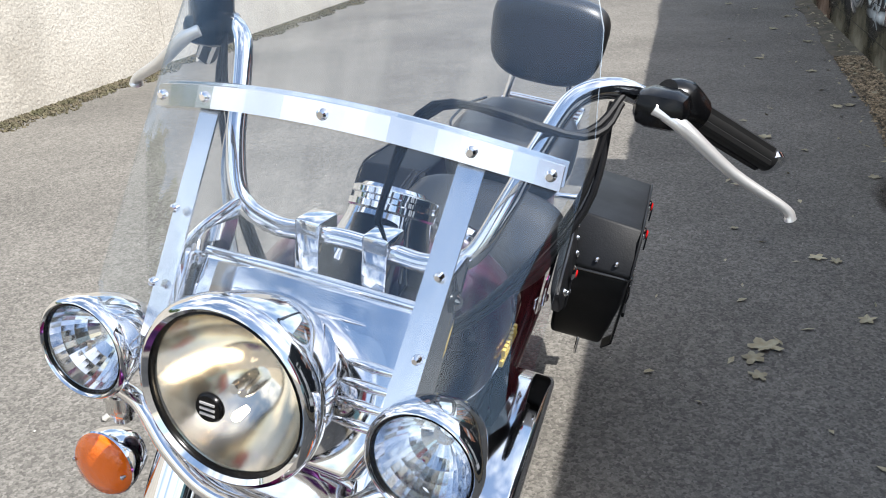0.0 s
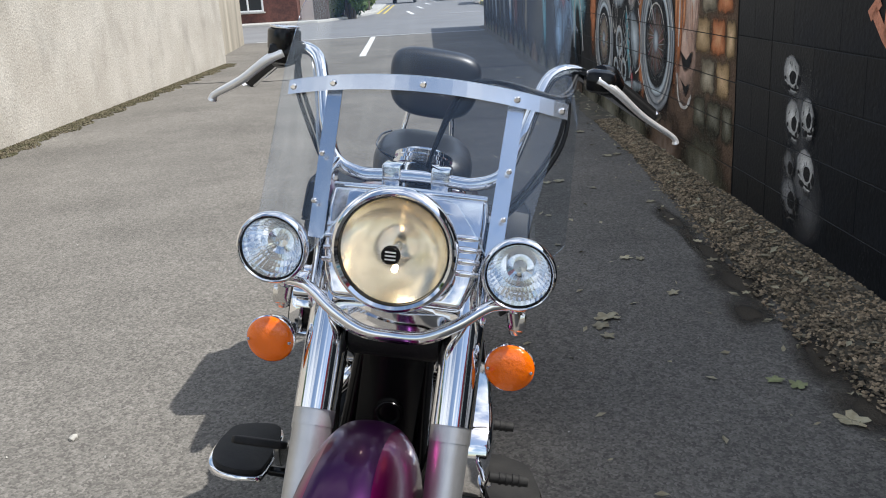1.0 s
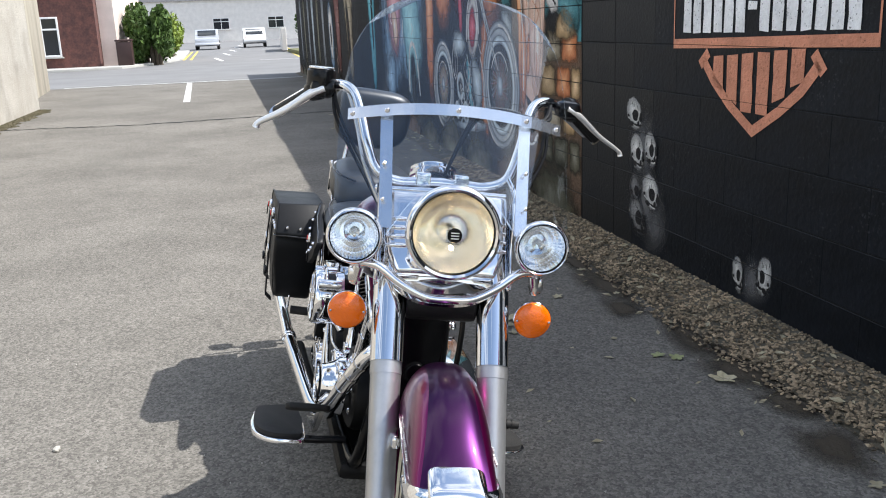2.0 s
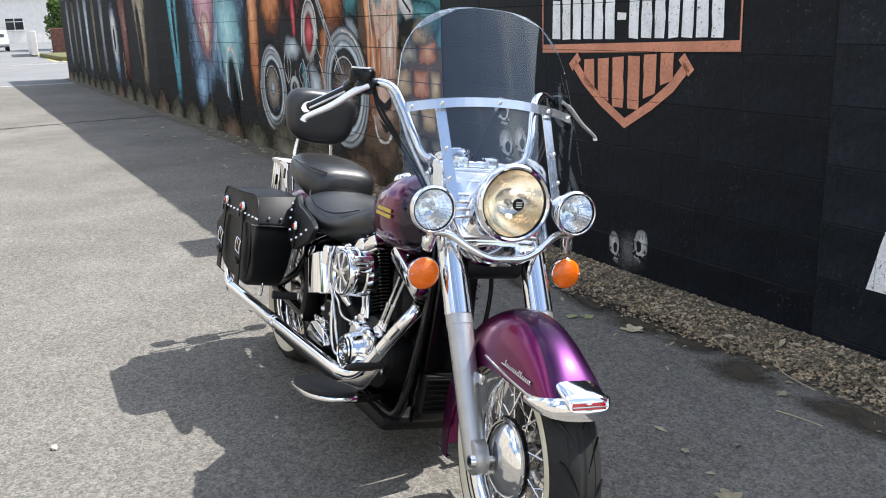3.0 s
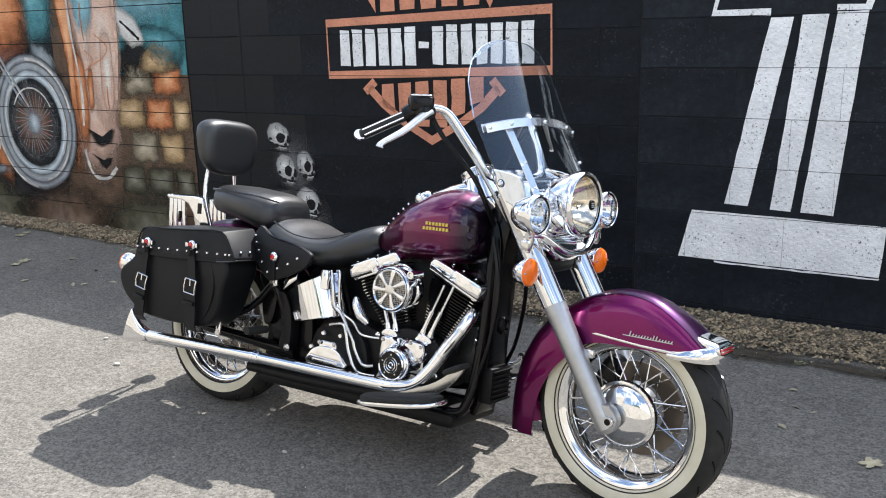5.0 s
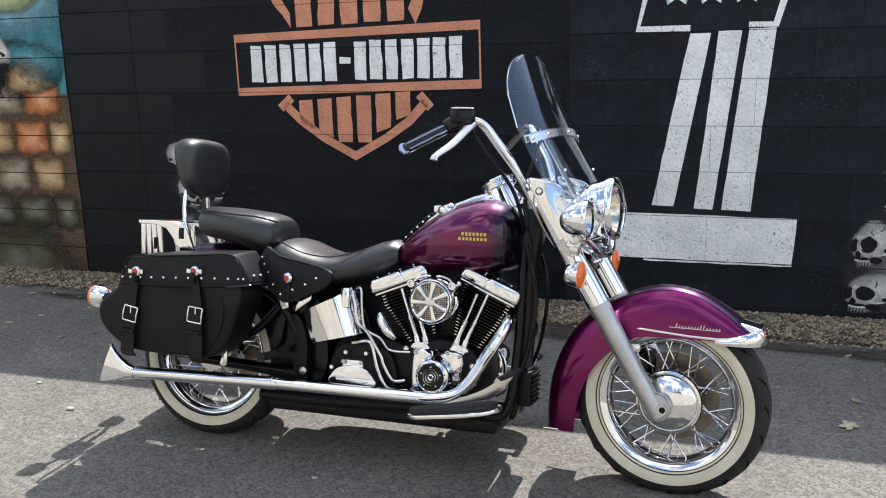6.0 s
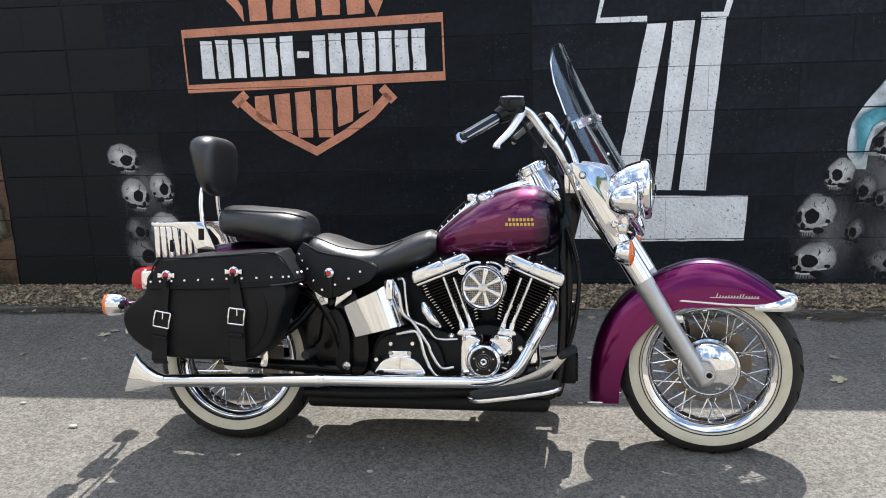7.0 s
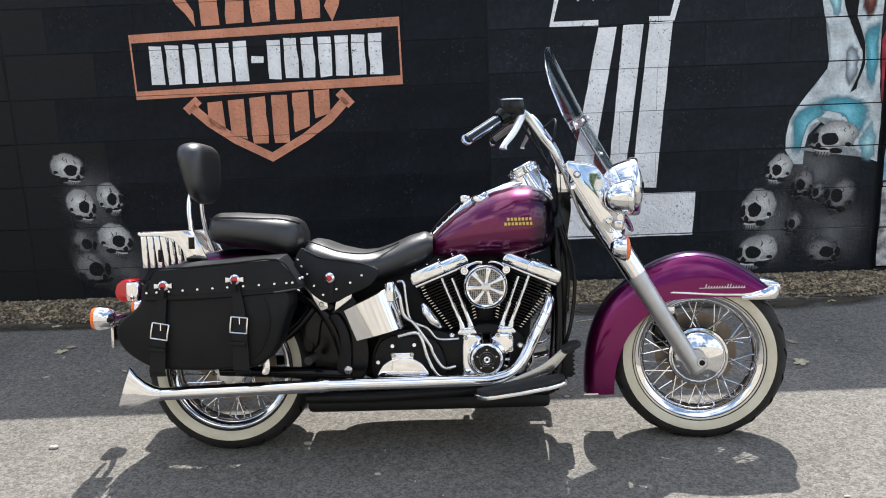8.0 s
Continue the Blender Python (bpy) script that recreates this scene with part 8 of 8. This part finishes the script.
for s_ in (-1, 1):
    part("breather_bolt", lathe([(0, -0.006), (0.006, -0.006), (0.0075, -0.004), (0.0075, -0.010), (0.0125, -0.010), (0.0135, -0.004), (0.0135, 0.05)], 22), CHROME, air, m=pose(0.071 * s_, 0.0, 0.056))
    part("breather_arm", tube([(0.071 * s_, 0.012, 0.056), (0.055 * s_, 0.012, 0.074), (0.028 * s_, 0.012, 0.083), (0.010 * s_, 0.012, 0.082)], 0.0042, 8, 4), CHROME, air)
rows = []
for k in range(25):
    t = k / 24
    lo, hi = Vector((-0.370, 0, 0.396)).lerp(Vector((-0.182, 0, 0.446)), t), Vector((-0.414, 0, 0.508)).lerp(Vector((-0.232, 0, 0.594)), t)
    y = -0.168 - 0.030 * math.sin(math.pi * min(1.0, t * 0.85 + 0.05)) + 0.050 * max(0.0, t - 0.62) ** 2 * 8
    e = (hi - lo).normalized() * 0.003
    rows.append([(lo.x, y + 0.004, lo.z), (lo.x + e.x, y, lo.z + e.z), (hi.x - e.x, y, hi.z - e.z), (hi.x, y + 0.004, hi.z), (hi.x, -0.09, hi.z), (lo.x, -0.09, lo.z)])
oil_tank = part("oil_tank", loft(rows), CHROME, engine, "polished chrome oil tank")
part("filler_cap", lathe([(0, 0.012), (0.016, 0.010), (0.019, 0.0), (0.019, -0.055), (0, -0.055)], 20, "z"), CHROME, oil_tank, m=pose(-0.252, -0.165, 0.590))
gear_bm = slab(curve2([(-0.296, 0.270), (-0.290, 0.300), (-0.262, 0.326), (-0.212, 0.336), (-0.163, 0.326), (-0.135, 0.300), (-0.127, 0.270), (-0.212, 0.262)], 4), -0.186, -0.10, 0.016, 3)
merge(gear_bm, slab([(-0.256, 0.30), (-0.252, 0.346), (-0.244, 0.353), (-0.184, 0.353), (-0.176, 0.346), (-0.172, 0.30)], -0.176, -0.10, 0.006, 3))
gear = part("gearbox_cover", gear_bm, CHROME, engine, "chrome gearbox side cover")
part("cover_rib", box(-0.212, -0.186, 0.283, 0.115, 0.006, 0.010, 0.002), CHROME_DULL, gear)
for gx, gz in ((-0.246, 0.346), (-0.180, 0.346), (-0.290, 0.275), (-0.133, 0.275)):
    bolt(gear, (gx, -0.178, gz), 0.008, -0.007, STEEL)
for x, z in ((-0.301, 0.319), (-0.249, 0.375), (-0.172, 0.377)):
    bolt(engine, (x, -0.150, z), 0.011, -0.012, CHROME)
part("gearbox", slab(curve2([(-0.30, 0.26), (-0.31, 0.36), (-0.25, 0.41), (-0.12, 0.40), (-0.07, 0.34), (-0.08, 0.25)], 4), -0.140, 0.12, 0.015), BLACK_MATT, engine)
for q, r in (([(-0.225, -0.14, 0.600), (-0.203, -0.150, 0.596), (-0.195, -0.155, 0.533), (-0.181, -0.155, 0.464), (-0.123, -0.155, 0.433), (-0.088, -0.150, 0.395), (-0.017, -0.14, 0.392)], 0.0046),
             ([(-0.245, -0.145, 0.597), (-0.218, -0.165, 0.553), (-0.204, -0.165, 0.484), (-0.170, -0.162, 0.452), (-0.118, -0.160, 0.376), (-0.105, -0.158, 0.342), (-0.072, -0.152, 0.293), (-0.030, -0.145, 0.295)], 0.0062),
             ([(-0.228, -0.15, 0.408), (-0.165, -0.160, 0.420), (-0.144, -0.165, 0.394), (-0.127, -0.165, 0.335), (-0.099, -0.160, 0.276), (-0.070, -0.152, 0.260), (-0.020, -0.145, 0.261)], 0.0062)):
    part("oil_line", tube(q, r, 10, 5), CHROME_DULL, engine, "chrome oil line")
part("tappet_cover", tube([(-0.138, -0.130, 0.516), (-0.126, -0.138, 0.492), (-0.104, -0.140, 0.458), (-0.080, -0.130, 0.432)], [0.008, 0.017, 0.018, 0.009], 16, 4), CHROME, engine)
for x, z in ((-0.04, 0.40), (0.03, 0.425), (0.135, 0.425), (0.20, 0.36), (0.205, 0.30)):
    bolt(engine, (x, -0.118, z), 0.010, -0.008, CHROME)
for x in (0.014, 0.152):
    part("tappet_block", slab(curve2([(x - 0.030, 0.404), (x - 0.028, 0.420), (x - 0.012, 0.428), (x + 0.012, 0.428), (x + 0.028, 0.420), (x + 0.030, 0.404)], 3), -0.130, -0.085, 0.005), CHROME, engine, "chrome tappet block")
part("primary_cover", slab(curve2([(0.21, 0.40), (0.26, 0.31), (0.20, 0.215), (-0.28, 0.195), (-0.43, 0.27), (-0.38, 0.40), (0.0, 0.43)], 4), 0.115, 0.245, 0.025, 3), CHROME, engine, "chrome primary cover")

# exhaust ------------------------------------------------------------------------
EX = -0.246
pipe = part("exhaust", tube([(0.275, -0.05, 0.545), (0.305, -0.085, 0.525), (0.298, -0.115, 0.485), (0.255, -0.145, 0.405), (0.205, -0.172, 0.315), (0.165, -0.186, 0.275), (0.10, -0.200, 0.258), (0.0, -0.212, 0.256), (-0.478, EX, 0.259)], 0.0205, 22, 6), CHROME, bike, "long chrome exhaust pipe with a fishtail end")
part("muffler", tube([(-0.470, EX, 0.259), (-0.49, EX - 0.001, 0.259), (-0.80, EX - 0.008, 0.252), (-1.040, EX - 0.014, 0.247)], [0.0225, 0.0235, 0.0235, 0.022], 22, 3), CHROME, pipe, "chrome muffler")
part("muffler_clamp", tube([(-0.478, EX, 0.259), (-0.492, EX, 0.259)], 0.0262, 22, 1), CHROME, pipe)
fish = []
for x, zu, zd, hw in ((-1.035, 0.269, 0.225, 0.022), (-1.06, 0.276, 0.220, 0.022), (-1.09, 0.292, 0.213, 0.020), (-1.12, 0.315, 0.206, 0.016)):
    fish.append(oval(EX - 0.017, (zu + zd) / 2, hw, (zu - zd) / 2, x, 22, 2.2))
last = []
for (x, y, z), (_, y2, z2) in zip(fish[-1], oval(EX - 0.018, 0.272, 0.012, 0.072, 0, 22, 2.2)):
    last.append((-1.138 - 0.048 * (0.344 - z2) / 0.144, y2, z2))
fish.append(last)
part("fishtail", loft(fish), CHROME, pipe, "chrome fishtail tip")
for k in range(3):
    part("heat_clamp", tube([(0.292 - 0.0245 * k, -0.120 - 0.016 * k, 0.473 - 0.045 * k), (0.288 - 0.0245 * k, -0.122 - 0.016 * k, 0.466 - 0.045 * k)], 0.0225, 18, 1), CHROME_DULL, pipe)
# black tube added where a dark shadow runs below the exhaust
part("low_dark_tube", tube([(0.05, -0.15, 0.225), (-0.02, -0.17, 0.214), (-0.30, -0.19, 0.205), (-0.55, -0.20, 0.208)], 0.019, 14, 5), BLACK_MATT, bike, "black tube along the dark band under the exhaust")

# floorboards, pedals, stand ------------------------------------------------------
for s_ in (-1, 1):
    outl = curve2([(0.045, 0.245), (0.06, 0.350), (0.15, 0.375), (0.27, 0.375), (0.335, 0.340), (0.345, 0.27), (0.30, 0.240)], 5)
    m = Matrix.Translation((0.2, 0, 0.252)) @ pose(0, 0, 0, 0, -9, 0) @ Matrix.Translation((-0.2, 0, 0))
    fb = part("floorboard", slab([(x, y * s_) for x, y in outl], -0.016, -0.002, 0.004, plane="xy"), CHROME, bike, "footboard with a rubber pad and chrome edge", m=m)
    pad_o = [(0.2 + (x - 0.2) * 0.93, (0.305 + (y - 0.305) * 0.90) * s_) for x, y in outl]
    part("rubber_pad", slab(pad_o, -0.002, 0.010, 0.003, plane="xy"), RUBBER, fb, "black rubber pad")
    part("board_bracket", tube([(0.22, 0.12 * s_, -0.03), (0.22, 0.24 * s_, -0.035), (0.20, 0.31 * s_, -0.016)], 0.011, 10, 3), BLACK, fb)
pedal = part("brake_pedal", slab(curve2([(0.10, 0.232), (0.17, 0.262), (0.27, 0.308), (0.345, 0.366), (0.372, 0.372), (0.345, 0.330), (0.29, 0.276), (0.20, 0.236)], 4), -0.222, -0.210, 0.003), STEEL, bike, "long brake pedal")
part("pedal_pad", slab(curve2([(0.335, -0.205), (0.385, -0.205), (0.395, -0.30), (0.335, -0.295)], 3), 0.362, 0.378, 0.005, plane="xy"), RUBBER, pedal, m=pose(0.36, 0, 0.37, 0, -28, 0) @ Matrix.Translation((-0.36, 0, -0.37)))
shift = part("shift_lever", tube([(0.02, 0.225, 0.305), (0.06, 0.22, 0.285), (0.16, 0.225, 0.300), (0.31, 0.235, 0.315), (0.34, 0.24, 0.350)], 0.008, 10, 4), CHROME, bike, "heel and toe shift lever")
for x, z in ((0.34, 0.350), (0.02, 0.305)):
    part("shift_peg", tube([(x, 0.235, z), (x, 0.318, z)], 0.0115, 12, 1), RUBBER, shift, "black rubber peg")
    for k in range(4):
        part("peg_rib", tube([(x, 0.256 + 0.014 * k, z), (x, 0.262 + 0.014 * k, z)], 0.0135, 12, 1), RUBBER, shift)
stand = part("side_stand", tube([(0.10, 0.12, 0.185), (0.08, 0.20, 0.12), (0.03, 0.295, 0.062)], [0.013, 0.012, 0.011], 10, 3), BLACK, bike, "black side stand, down on the asphalt")
part("stand_foot", slab(curve2([(-0.01, 0.275), (0.06, 0.275), (0.06, 0.325), (-0.01, 0.325)], 3), 0.052, 0.062, 0.002, plane="xy"), BLACK, stand)

# ---- the blocks of the painted wall, its pieces last ----
def block_mesh(length, height, mat):
    bm = box(0, 0.012, 0, length + 0.0014, 0.03, height - 0.0042, 0.0022, 1)
    me = bpy.data.meshes.new("block")
    bm.to_mesh(me)
    bm.free()
    me.materials.append(mat)
    return me


def blocks():
    rnd = random.Random(21)
    full = {}

    def put(u0, u1, z0, z1):
        key = (round(u1 - u0, 3), round(z1 - z0, 3), BLOCK_DARK if -2.95 < u0 < -2.2 else (BLOCK_LIGHTER if u0 > 0.2 else BLOCK_PAINT))
        if key not in full:
            full[key] = block_mesh(*key)
        ob = new("block", full[key])
        ob.parent = wall
        ob.matrix_basis = pose((u0 + u1) / 2, rnd.uniform(-0.0004, 0.0004), (z0 + z1) / 2, 0, 0, rnd.uniform(-0.12, 0.12))

    for a, b in ((0.215, 2.39), (-2.43, 0.205), (-2.93, -2.44), (-9.2, -2.935)):
        top = 2.44 if a == -2.93 else TOP
        for r, (z0, z1) in enumerate(zip(course_lines((a + b) / 2), course_lines((a + b) / 2)[1:])):
            z0, z1 = max(z0, -0.04), min(z1, top)
            if z1 - z0 < 0.05:
                continue
            long_, half = block_run(a)
            u = a + (0 if r % 2 else half - long_)
            while u < b - 0.01:
                lo, hi = max(u, a), min(u + long_, b)
                if hi - lo > 0.05:
                    put(lo, hi, z0, z1)
                u += long_
    rest = bmesh.new()
    for r, (z0, z1) in enumerate(zip(course_lines(-10), course_lines(-10)[1:])):
        z0, z1 = max(z0, -0.04), min(z1, TOP)
        u = -25.0 + (LONG / 2 if r % 2 else 0)
        while u < -9.2:
            hi = min(u + LONG, -9.2)
            if hi - u > 0.05 and z1 - z0 > 0.05:
                box((u + hi) / 2, 0.012, (z0 + z1) / 2, hi - u - 0.002, 0.03, z1 - z0 - 0.006, bm=rest)
            u += LONG
    part("blockwork", rest, BLOCK_PAINT, wall, smooth=False, kind="stuff")
    end = bmesh.new()
    for z0, z1 in zip(course_lines(1), course_lines(1)[1:]):
        z0, z1 = max(z0, -0.04), min(z1, TOP)
        if z1 - z0 > 0.05:
            box(2.70, -0.003, (z0 + z1) / 2, 0.58, 0.06, z1 - z0 - 0.010, 0.005, bm=end)
    part("end_pier", end, BLOCK_LIGHTER, wall, smooth=False)


blocks()
